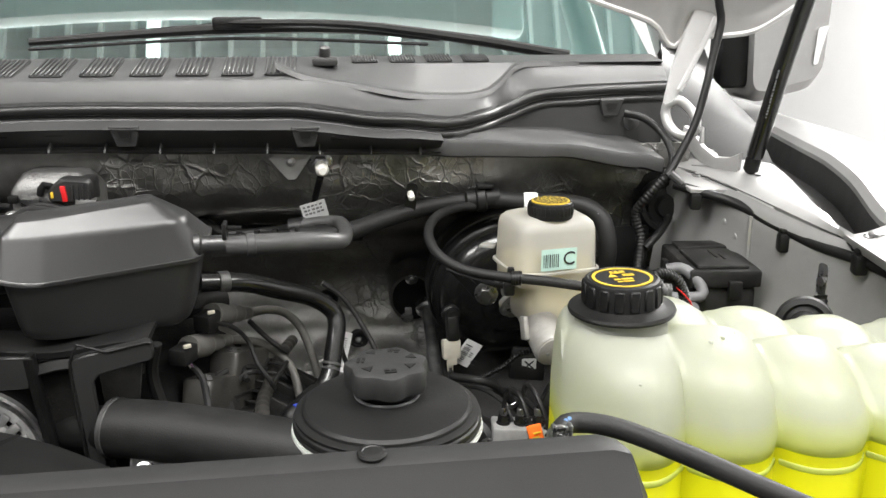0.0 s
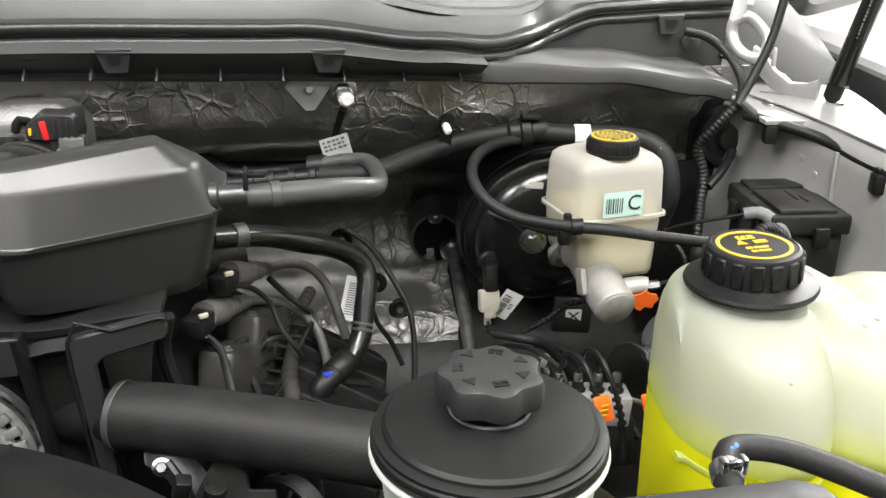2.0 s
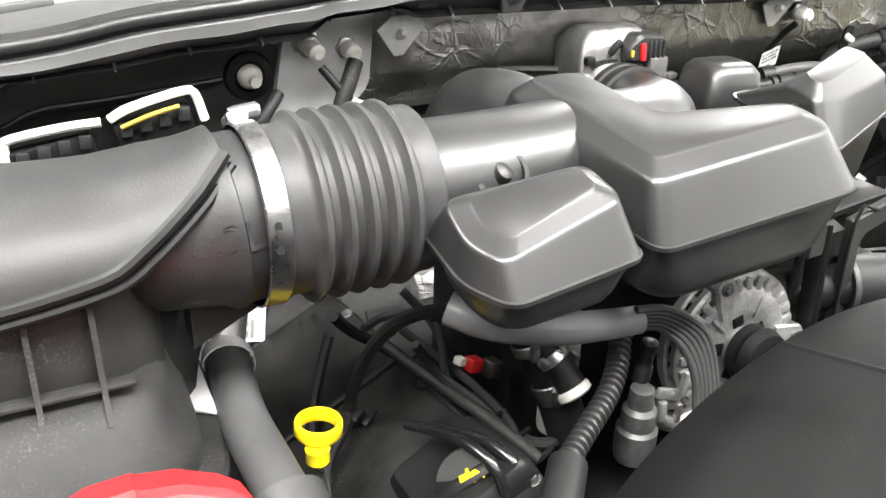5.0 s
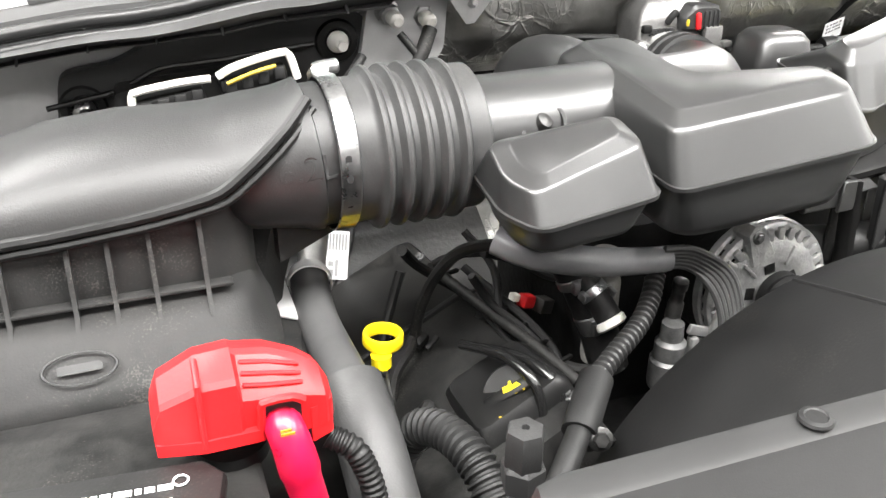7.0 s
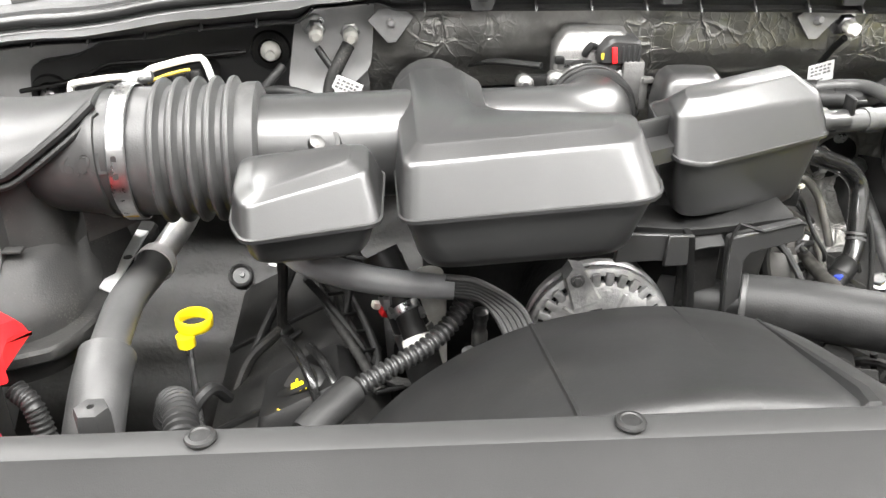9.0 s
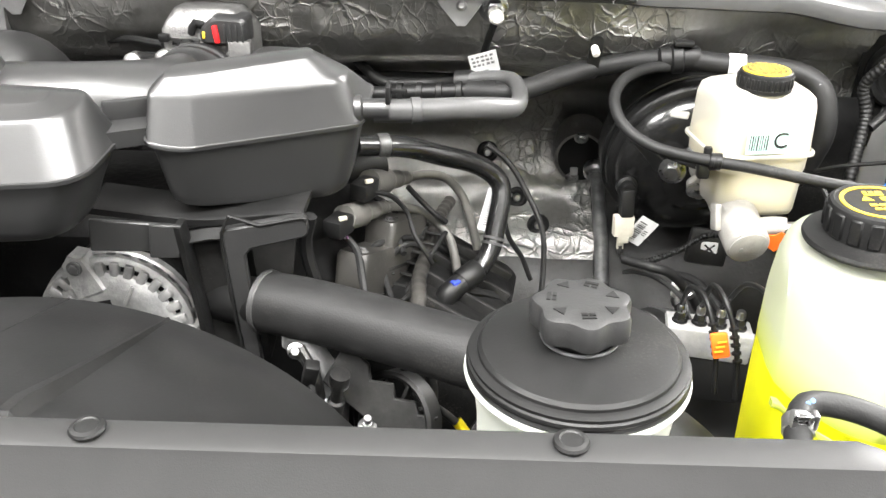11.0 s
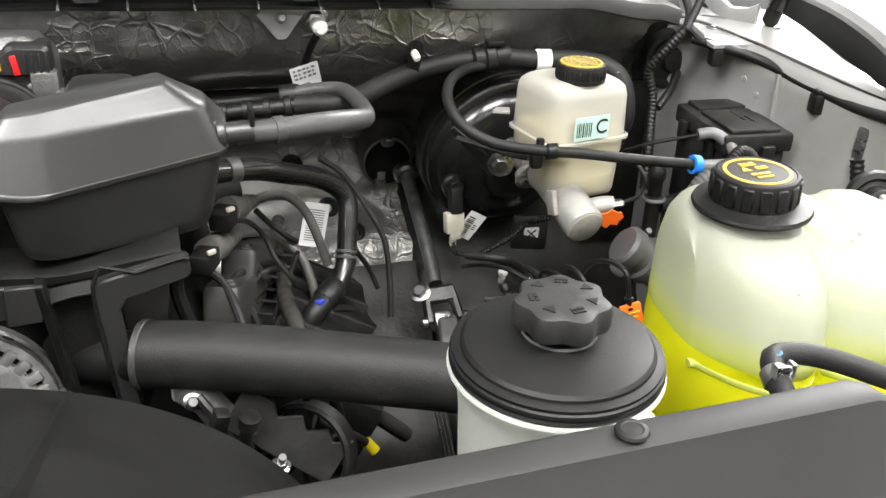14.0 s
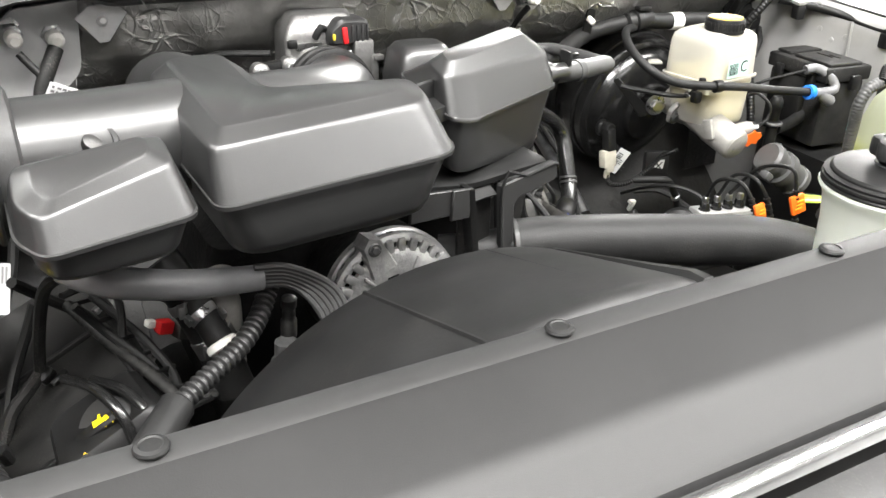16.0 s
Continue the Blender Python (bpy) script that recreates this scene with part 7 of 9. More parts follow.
# ---- short coolant stub under the intake ----
stub = hose_thing("coolant_stub", [(-0.535, 0.815, 1.20), (-0.527, 0.793, 1.178), (-0.517, 0.770, 1.154), (-0.51, 0.758, 1.138)], 0.0125, RUBBER, "short black coolant hose with a bright spring clamp")
band_on(stub, (-0.521, 0.778, 1.163), (0.45, -0.6, -0.65), 0.0132, 0.009, STEEL, "spring_clamp", "bright spring clamp")
for kx in (-0.014, 0.015):
    part("clamp_ear", box((-0.521 + kx, 0.770, 1.164 - 0.003 * kx), (0.005, 0.009, 0.008), 0.001, (20, 0, 20)), STEEL, stub)
collar_ = part("end_collar", lathe([(0.013, -0.004), (0.0148, -0.002), (0.0148, 0.003), (0.012, 0.005)], 24, axis_pose((-0.511, 0.759, 1.139), (0.3, -0.6, -0.7))), WHITEPL, stub, "pale hose collar")

# ---- throttle body ----
tb = thing("throttle_body", (-0.30, 1.03, 1.27), "cast aluminium throttle body with black electrical plug", "throttle body")
THROTTLE = mat("throttle_casting", plain(0.20, (1, 0.99, 0.97)), plain(0.13, (1, 0.985, 0.96)), scale=45, rough=0.42, rvar=0.12, metal=0.75, bump=0.35, bscale=420)
part("motor_housing", loft([rounded([(-0.352 + i, 1.012 + i, z), (-0.262 - i, 1.005 + i, z), (-0.255 - i, 1.06 - i, z), (-0.345 + i, 1.075 - i, z)], 0.008) for z, i in ((1.275, 0.0), (1.342, 0.0), (1.350, 0.004), (1.362, 0.012), (1.364, 0.018))]), THROTTLE, tb)
part("side_block", merge(box((-0.2655, 1.001, 1.310), (0.024, 0.016, 0.052), 0.003), box((-0.2535, 0.998, 1.300), (0.009, 0.014, 0.036), 0.002), box((-0.250, 0.992, 1.316), (0.012, 0.010, 0.006), 0.001), box((-0.290, 1.004, 1.300), (0.014, 0.010, 0.046), 0.003)), THROTTLE, tb, angle=30)
part("bore_flange", lathe([(0.048, 0), (0.048, 0.012), (0.045, 0.016), (0.042, 0.03)], 40, axis_pose((-0.312, 1.02, 1.284), (0, -1, 0.02))), THROTTLE, tb)
part("rubber_collar", lathe([(0.042, 0.0), (0.0465, 0.004), (0.0465, 0.012), (0.0445, 0.014), (0.0445, 0.018), (0.0465, 0.020), (0.0465, 0.028), (0.043, 0.032), (0.041, 0.05)], 48, axis_pose((-0.312, 1.0, 1.287), (0, -1, 0.05))), RUBBER, tb)
for px, pz in ((-0.383, 1.318), (-0.349, 1.322), (-0.275, 1.326), (-0.262, 1.285)):
    lg = part("lug", lathe([(0.010, 0), (0.010, 0.014), (0.008, 0.016)], 18, axis_pose((px, 1.018, pz - 0.01), (0, -1, 0.1))), THROTTLE, tb)
    part("bolt", bolt_bm((px, 1.003, pz - 0.009), (0, -1, 0.1), 0.0055, 0.005), STEEL, lg)
part("lug_arm", box((-0.366, 1.014, 1.309), (0.040, 0.012, 0.018), 0.004), BLOCK, tb)
pl = part("plug", loft([rounded([(-0.306 + i, y, 1.332 + i), (-0.258 - i, y, 1.330 + i), (-0.258 - i, y, 1.358 - i), (-0.292 + i, y, 1.360 - i), (-0.306 + i, y, 1.347)], 0.005, 4) for y, i in ((1.03, 0.0), (1.0, 0.0), (0.996, 0.003))]), GREYBOX, tb, "dark grey plug with red latch")
part("latch", box((-0.288, 0.9945, 1.343), (0.0055, 0.004, 0.018), 0.001, (0, -6, 0)), RED, pl, "red locking latch")
part("yellow_seal", box((-0.301, 0.9955, 1.342), (0.003, 0.004, 0.007), 0.001), YELINK, pl, "pale yellow seal")
for k in range(4):
    part("pin_slot", box((-0.279 + 0.006 * k, 0.9955, 1.344), (0.0022, 0.003, 0.018), 0.0006), INK, pl)
part("badge_plate", plate(rect2(0.030, 0.008, 0.001), 0.001, facing((-0.325, 1.0095, 1.331), (1, -0.08, 0), (0, 0, 1))), STEEL, tb)
part("sensor", box((-0.346, 1.006, 1.336), (0.011, 0.008, 0.009), 0.002), MATTE, tb)
solo("engine_wire", tube([(-0.36, 1.04, 1.32), (-0.42, 1.08, 1.315), (-0.47, 1.1, 1.30)], 0.004, 8), RUBBER, "thin black wire on the engine", "wire", "engine wires")
solo("engine_wire", tube([(-0.30, 1.02, 1.343), (-0.312, 1.005, 1.352), (-0.318, 1.01, 1.34)], 0.004, 8), RUBBER, "thin black wire on the engine", "wire", "engine wires")

# ---- studs, plates and tags on the bulkhead ----
def bulk_stud(x, y, z, r=0.010, length=0.03, axis=(0.1, -1, -0.15), sleeve=True):
    st = thing("bulkhead_stud", (x, y, z), "silver threaded stud with white nut on the bulkhead", "stud", "bulkhead studs")
    ax = Vector(axis).normalized()
    part("washer", lathe([(r * 1.7, 0), (r * 1.7, 0.002), (r * 1.4, 0.004)], 22, axis_pose((x, y + 0.012, z + 0.002), ax)), STEEL, st)
    part("nut", lathe([(r * 1.1, 0.003), (r * 1.2, 0.005), (r * 1.2, 0.012), (r * 0.9, 0.014)], 6, axis_pose((x, y + 0.012, z + 0.002), ax)), STEEL, st)
    part("tip", lathe([(r * 0.8, 0.013), (r * 0.85, 0.016), (r * 0.85, 0.028), (r * 0.5, 0.032)], 20, axis_pose((x, y + 0.012, z + 0.002), ax)), WHITEPL, st, "white plastic cap")
    return st


bulk_stud(-0.004, 1.06, 1.355, 0.0095)
bulk_stud(-0.579, 1.085, 1.350, 0.010)
bulk_stud(-0.618, 1.078, 1.355, 0.0095)
for x0, z0, tag_at in ((-0.004, 1.345, (-0.0145, 1.090, 1.297)), (-0.614, 1.345, (-0.585, 1.045, 1.302))):
    strap = thing("ground_strap", (x0, 1.065, z0), "black sleeved ground strap with paper tag", "cable")
    part("sleeve", tube([(x0, 1.058, z0 - 0.004), (0.6 * x0 + 0.4 * tag_at[0], 0.5 * (1.055 + tag_at[1]), z0 - 0.02), tag_at], 0.0042, 10), MATTE, strap)
    tg = part("tag", plate(rect2(0.032, 0.028, 0.001), 0.0006, facing((tag_at[0] + 0.002, tag_at[1] - 0.008, tag_at[2] - 0.004), (0.95, 0.05, 0.25 if x0 > -0.3 else -0.45), (0, -0.3, 1))), PAPER, strap, "white paper tag with print")
    part("print", bars([(-0.013 + 0.0052 * (k % 5), 0.008 - 0.0052 * (k // 5), 0.0038 if k % 3 else 0.0024, 0.0026) for k in range(15)] + [(-0.013, -0.011, 0.016, 0.002)], facing((tag_at[0] + 0.002, tag_at[1] - 0.0088, tag_at[2] - 0.004), (0.95, 0.05, 0.25 if x0 > -0.3 else -0.45), (0, -0.3, 1)), 0.0003), GREYINK, tg)
solo("ground_cable", tube([(-0.579, 1.06, 1.343), (-0.59, 1.05, 1.325), (-0.60, 1.045, 1.305), (-0.605, 1.04, 1.28)], 0.008, 10), DUSTY, "black ground cable below the bulkhead studs", "cable")
for px, py, pz in ((-0.039, 1.058, 1.362), (-0.53, 1.062, 1.366)):
    pn = thing("push_nut", (px, py, pz), "pale grey diamond push nut on the foil", "fastener", "push nuts")
    part("plate", plate([(-0.026, 0.006), (-0.012, 0.018), (0.014, 0.018), (0.026, 0.006), (0.004, -0.024), (-0.006, -0.024)], 0.002, facing((px, py + 0.003, pz), (1, 0.0, 0.05), (0, -0.25, 1)), 0.0006), GREYTEXT, pn)
    part("stud_tip", lathe([(0.006, 0), (0.005, 0.004), (0.003, 0.008)], 12, axis_pose((px, py + 0.001, pz), (0, -1, 0.2))), GREYTEXT, pn)
pst = thing("pipe_support", (0.108, 1.08, 1.31), "black pipe support clip on a foil stud", "clip")
part("strap", plate(rect2(0.014, 0.05, 0.006), 0.003, facing((0.109, 1.075, 1.304), (1, 0, -0.1), (0, -0.1, 1))), MATTE, pst)
part("cup", lathe([(0.013, 0), (0.0125, 0.004), (0.008, 0.006)], 20, axis_pose((0.107, 1.083, 1.328), (0, -1, -0.1))), STEEL, pst)
part("tip", lathe([(0.0045, 0), (0.0045, 0.012), (0.003, 0.014)], 12, axis_pose((0.108, 1.074, 1.316), (0.15, -1, -0.5))), WHITEPL, pst)
patch = solo("stud_plate", loft([rounded([(-0.655, y, 1.285), (-0.60, y, 1.268), (-0.555, y, 1.31), (-0.548, y, 1.392), (-0.61, y, 1.392), (-0.64, y, 1.368)], 0.012) for y in (1.098, 1.088, 1.086)]), PRIMER, "pale grey stud mounting plate on the bulkhead", "plate")

# steering column boot plate and shaft
boot = thing("steering_boot", (0.13, 1.27, 1.08), "black oval steering column boot plate on foil", "boot plate")
BP = facing((0.133, 1.285, 1.102), (1, -0.12, 0.05), (0.1, -0.45, 1))
part("rim", lathe([(0.054, -0.03), (0.053, 0.0), (0.050, 0.006), (0.045, 0.006)], 40, BP @ Matrix.Diagonal((0.72, 1.0, 1.0, 1.0)), cap=False), FOIL, boot)
part("plate", lathe([(0.047, -0.004), (0.047, 0.004), (0.043, 0.006), (0.008, 0.006)], 40, BP @ Matrix.Diagonal((0.70, 0.98, 1.0, 1.0))), MATTE, boot)
for u, w in ((0.0, 0.042), (-0.012, -0.038), (0.020, -0.030)):
    part("bolt", bolt_bm(BP @ Vector((u, w, 0.007)), BP.to_3x3() @ Vector((0, 0, 1)), 0.0065, 0.005), STEEL, boot)
part("clip", turned_box(BP, (-0.009, -0.022, 0.009), (0.011, 0.011, 0.006)), GREYTEXT, boot)
shaft = thing("steering_shaft", (0.14, 1.1, 0.99), "grey steel steering shaft with universal joint", "steering shaft")
part("upper_shaft", tube([(0.152, 1.255, 1.097), (0.150, 1.15, 1.042), (0.147, 1.085, 1.004)], 0.0095, 16), DARKSTEEL, shaft)
part("collar", lathe([(0.016, 0), (0.018, 0.004), (0.018, 0.012), (0.014, 0.016)], 24, axis_pose((0.152, 1.256, 1.098), (-0.08, -0.9, -0.4))), STEEL, shaft)
YM = facing((0.146, 1.064, 0.990), (1, 0, 0.05), (0.0, 0.7, 0.7))
yk = part("yoke", plate([(-0.022, 0.018), (0.022, 0.018), (0.026, -0.03), (0.014, -0.03), (0.013, -0.004), (-0.013, -0.004), (-0.014, -0.03), (-0.026, -0.03)], 0.012, YM, 0.003), DARKALU, shaft)
part("bolt", bolt_bm(YM @ Vector((-0.024, 0.014, 0.008)), YM.to_3x3() @ Vector((-0.4, 0.3, 1)), 0.009, 0.008), STEEL, yk)
for sx in (-0.024, 0.024):
    part("bearing_cap", lathe([(0.007, 0), (0.007, 0.006), (0.005, 0.008)], 14, axis_pose(YM @ Vector((sx, -0.026, 0.006)), (math.copysign(1, sx), 0, 0))), STEEL, yk)
part("spider", box((0.1455, 1.052, 0.966), (0.022, 0.022, 0.03), 0.004, (45, 0, 0)), STEEL, shaft)
part("lower_yoke", plate([(-0.013, 0.03), (0.013, 0.03), (0.016, -0.03), (-0.016, -0.03)], 0.016, facing((0.150, 1.034, 0.948), (1, 0, 0), (0, 0.6, 0.8)), 0.003), DARKSTEEL, shaft)
part("lower_shaft", tube([(0.152, 1.022, 0.933), (0.158, 0.95, 0.83), (0.160, 0.90, 0.76)], 0.0115, 16), CHROME, shaft, "polished lower shaft")
for sx, sy, sz in ((0.0, 1.345, 1.094), (0.075, 1.25, 1.01), (0.045, 1.26, 1.035)):
    g = thing("foil_grommet", (sx, sy, sz), "round rubber grommet in the foil", "grommet", "foil grommets")
    part("ring", torus(0.011, 0.005, axis_pose((sx, wall_y(sx, sz) - 0.006, sz), (0, -1, 0.35)), 24, 8), RUBBER, g)
    part("centre", lathe([(0.006, 0), (0.004, 0.004)], 12, axis_pose((sx, wall_y(sx, sz) - 0.008, sz), (0, -1, 0.35))), STEEL, g)


# ---- battery corner ----
bat = thing("battery", (-0.98, 0.56, 1.02), "black car battery with printed white warning label", "battery")
part("case", loft([rounded([(-1.10, 0.42, z), (-0.852 - i, 0.42, z), (-0.852 - i, 0.672, z), (-1.10, 0.672, z)], 0.008) for z, i in ((1.02, 0.0), (1.195, 0.0), (1.2, 0.003))]), DUSTY, bat)
part("lid", loft([rounded([(-1.10, 0.416, z), (-0.848 - i, 0.416, z), (-0.848 - i, 0.676 - i, z), (-1.10, 0.676 - i, z)], 0.008) for z, i in ((1.195, 0.0), (1.212, 0.0), (1.2145, 0.003))]), DUSTY, bat)
LM = facing((-0.955, 0.546, 1.2375), (0.985, -0.09, 0.0), (0.09, 0.985, 0.0))
part("vent_cover", merge(plate([(-0.12, -0.04), (0.058, -0.04), (0.078, -0.022), (0.084, 0.026), (0.072, 0.04), (-0.12, 0.04)], 0.008, LM @ Matrix.Translation((0, 0, -0.009)), 0.002), plate([(-0.12, -0.034), (0.052, -0.034), (0.07, -0.018), (0.076, 0.02), (0.066, 0.032), (-0.12, 0.032)], 0.014, LM @ Matrix.Translation((0, 0, -0.022)))), MATTE, bat)
txt = []
for row, (y0, h) in enumerate(((0.019, 0.008), (0.010, 0.0035), (0.0045, 0.0035), (-0.001, 0.0035), (-0.0065, 0.0035), (-0.012, 0.0035), (-0.0175, 0.0035), (-0.023, 0.0035))):
    x = -0.115
    while x < 0.055:
        w = 0.0025 + 0.0045 * ((row * 5 + int((x + 0.2) * 900)) % 4) / 3
        if row == 0:
            w *= 1.3
        txt.append((x, y0, min(w, 0.056 - x), h * 0.5))
        x += w + 0.0016
part("warning_print", bars(txt, LM @ Matrix.Translation((0, 0, -0.0008)), 0.0006), PAPER, bat, "white printed warning lines")
part("print_ring", merge(*[torus(r, 0.0006, LM @ Matrix.Translation((px, py, 0.0)), 20, 5) for px, py, r in ((0.060, 0.024, 0.004), (-0.03, 0.002, 0.006), (0.015, 0.012, 0.004))]), PAPER, bat)
part("terminal_boss", lathe([(0.022, 1.212), (0.022, 1.222), (0.012, 1.224)], 24, Matrix.Translation((-0.862, 0.61, 0))), MATTE, bat)
part("hold_down", box((-1.05, 0.665, 1.225), (0.06, 0.03, 0.016), 0.006, (0, -10, 20)), MATTE, bat)
red = thing("battery_terminal_cover", (-0.853, 0.612, 1.222), "bright red plastic battery terminal cover", "terminal cover")
HOOD = [(-0.9035, 0.586, 1.246, 1.259, 1.263), (-0.8980, 0.583, 1.246, 1.2730, 1.2765), (-0.8790, 0.580, 1.243, 1.2810, 1.2860), (-0.8765, 0.580, 1.243, 1.2825, 1.2872), (-0.8570, 0.580, 1.241, 1.2825, 1.2885), (-0.8545, 0.583, 1.240, 1.2690, 1.2870), (-0.8370, 0.583, 1.238, 1.2665, 1.2840), (-0.8180, 0.583, 1.2376, 1.2640, 1.2745), (-0.8080, 0.585, 1.2376, 1.2600, 1.2660), (-0.8030, 0.592, 1.2376, 1.2510, 1.2555)]
rings = []
for x, yf, zb, zf, zt in HOOD:
    rings.append([(x, yf, zb), (x, yf + 0.0005, zf - 0.003), (x, yf + 0.003, zf), (x, 0.601, zt - 0.0015), (x, 0.606, zt), (x, 0.630, zt - 0.010), (x, 0.640, zt - 0.020), (x, 0.642, zb)])
part("hood", loft(rings), RED, red, angle=24)
part("front_rib", tube([(-0.8778, 0.5795, 1.2425), (-0.8775, 0.5795, 1.279), (-0.8772, 0.583, 1.2835), (-0.877, 0.602, 1.2868)], 0.0018, 8), RED, red)
part("side_skirt", loft([rounded([(-0.904, 0.584, z), (-0.878, 0.5785, z), (-0.846, 0.5785, z), (-0.846, 0.590, z), (-0.87, 0.590, z), (-0.900, 0.592, z)], 0.002, 3) for z in (1.2395, 1.2455, 1.2475)]), RED, red)
for k in range(3):
    part("pleat", tube([(-0.853, 0.588 + 0.005 * k, 1.2735 + 0.0045 * k), (-0.838, 0.588 + 0.005 * k, 1.2705 + 0.0045 * k), (-0.820, 0.589 + 0.005 * k, 1.2675 + 0.0028 * k)], 0.0013, 6), RED, red)
part("cable_arch", tube([(-0.8465, 0.582, 1.239), (-0.8455, 0.579, 1.262), (-0.842, 0.578, 1.2665), (-0.828, 0.578, 1.2665), (-0.822, 0.579, 1.262)], 0.0026, 8), RED, red)
part("right_flap", loft([rounded([(-0.818, 0.582, z), (-0.8035, 0.589, z), (-0.8035, 0.594, z), (-0.818, 0.588, z)], 0.002, 3) for z in (1.228, 1.240, 1.252)]), RED, red)
part("cable_opening", plate([(-0.011, -0.018), (0.011, -0.018), (0.011, 0.004), (0.006, 0.009), (-0.006, 0.009), (-0.011, 0.004)], 0.0006, facing((-0.834, 0.5822, 1.2555), (1, 0, 0), (0, 0, 1))), INK, red, "dark cable opening")
cab_ = thing("battery_cable", (-0.83, 0.58, 1.2), "red taped battery cable leaving the terminal", "cable")
part("red_sleeve", tube([(-0.836, 0.592, 1.250), (-0.834, 0.580, 1.246), (-0.831, 0.574, 1.234), (-0.827, 0.574, 1.21), (-0.822, 0.576, 1.184)], 0.0112, 14, 0.004, radii=[(0, 0.010), (0.2, 0.0115), (0.55, 0.0125), (0.6, 0.0115), (1, 0.0105)]), REDTAPE, cab_)
part("black_loom", tube([(-0.822, 0.576, 1.186), (-0.812, 0.568, 1.168), (-0.79, 0.55, 1.15), (-0.76, 0.52, 1.13)], 0.0085, 12, ribs=0.0015, pitch=0.004), MATTE, cab_)
part("stamp", bars([(0, 0, 0.008, 0.002), (0, 0.003, 0.006, 0.002)], facing((-0.838, 0.5665, 1.25), (1, 0, 0), (0, -0.2, 1)), 0.0005), YELINK, cab_)
part("loop", tube([(-0.805, 0.60, 1.215), (-0.79, 0.59, 1.205), (-0.782, 0.58, 1.17), (-0.788, 0.57, 1.13)], 0.0075, 12, ribs=0.0012, pitch=0.004), MATTE, cab_)

# ---- left bank: coolant pipe, dipstick, filler, valve cover ----
cp = thing("coolant_pipe", (-0.77, 0.78, 1.1), "grey rubber coolant hose with foam sleeve", "hose")
part("metal_end", tube([(-0.735, 0.95, 1.235), (-0.748, 0.90, 1.206), (-0.766, 0.850, 1.187)], 0.0128, 18), BRIGHTALU, cp)
part("hose", tube([(-0.767, 0.846, 1.187), (-0.770, 0.82, 1.186), (-0.775, 0.77, 1.188), (-0.773, 0.72, 1.186), (-0.770, 0.68, 1.182)], 0.0165, 22, 0.008), GREYHOSE, cp)
band_on(cp, (-0.7675, 0.8395, 1.1865), (-0.15, -1, -0.05), 0.0186, 0.009, GREYTEXT, "clamp", "ribbed clamp ring")
band_on(cp, (-0.7665, 0.848, 1.1868), (-0.2, -1, -0.1), 0.0172, 0.006, GREYTEXT, "clamp", "ribbed clamp ring")
part("foam_sleeve", tube([(-0.770, 0.688, 1.183), (-0.769, 0.65, 1.168), (-0.768, 0.61, 1.14), (-0.766, 0.57, 1.10), (-0.765, 0.53, 1.05)], 0.0235, 26, 0.01), BELLOWS, cp)
solo("engine_wire", tube([(-0.655, 1.14, 1.11), (-0.664, 1.125, 1.075), (-0.678, 1.11, 1.045), (-0.70, 1.08, 1.0), (-0.71, 1.05, 0.96)], 0.006, 8), RUBBER, "thin black wire on the engine", "wire", "engine wires")
TGM = facing((-0.684, 1.108, 1.064), (0.93, 0.1, -0.28), (0.28, 0.45, 0.85))
tagl = solo("hose_tag", plate(rect2(0.029, 0.060, 0.002), 0.0006, TGM), GREYTEXT, "white barcode tag hanging under the bellows", "tag")
part("barcode", bars([(-0.012 + 0.0042 * k, 0.006, 0.0022, 0.020) for k in range(6)] + [(-0.012, -0.026, 0.007, 0.008), (-0.012, -0.014, 0.007, 0.006), (-0.003, -0.026, 0.004, 0.020)], TGM @ Matrix.Translation((0, 0, 0.0007)), 0.0003), GREYINK, tagl)
shield = thing("filter_box_foot", (-0.798, 0.83, 1.19), "pale grey metal foot under the filter box", "bracket")
part("plate", plate([(-0.805, 0.785), (-0.7895, 0.774), (-0.788, 0.90), (-0.803, 0.905)], 0.0025, Matrix.Translation((0, 0, 1.1905)), 0.0006), GREYTEXT, shield)
part("hole", lathe([(0.0045, 0), (0.0045, 0.0005)], 14, Matrix.Translation((-0.7935, 0.8415, 1.1928))), INK, shield)
dip = thing("dipstick", (-0.721, 0.777, 1.1), "yellow plastic oil dipstick handle with ring", "dipstick")
DM = axis_pose((-0.7205, 0.777, 1.1575), (0.05, -0.02, 1))
part("ring", lathe([(0.0165, -0.0055), (0.0175, -0.004), (0.0175, 0.004), (0.0165, 0.0055), (0.0140, 0.0055), (0.0133, 0.004), (0.0133, -0.004), (0.0140, -0.0055), (0.0165, -0.0055)], 40, DM, cap=False), YELLOW, dip)
part("stub", lathe([(0.006, -0.012), (0.0085, -0.010), (0.0085, -0.003), (0.009, 0.001)], 18, Matrix.Translation((-0.7265, 0.7625, 1.150))), YELLOW, dip)
part("wire", tube([(-0.725, 0.765, 1.145), (-0.722, 0.75, 1.10), (-0.715, 0.73, 1.03)], 0.003, 8), STEEL, dip)
vcl = thing("valve_cover", (-0.64, 0.85, 1.0), "grimy black valve cover with raised filler boss", "valve cover")
VR = Euler((radians(-6), radians(-24), radians(6))).to_matrix().to_4x4()
bm = box((0, 0, 0), (0.17, 0.44, 0.10), 0.018)
bmesh.ops.transform(bm, matrix=Matrix.Translation((-0.635, 0.89, 1.015)) @ VR, verts=bm.verts)
part("cover", bm, DUSTY, vcl)
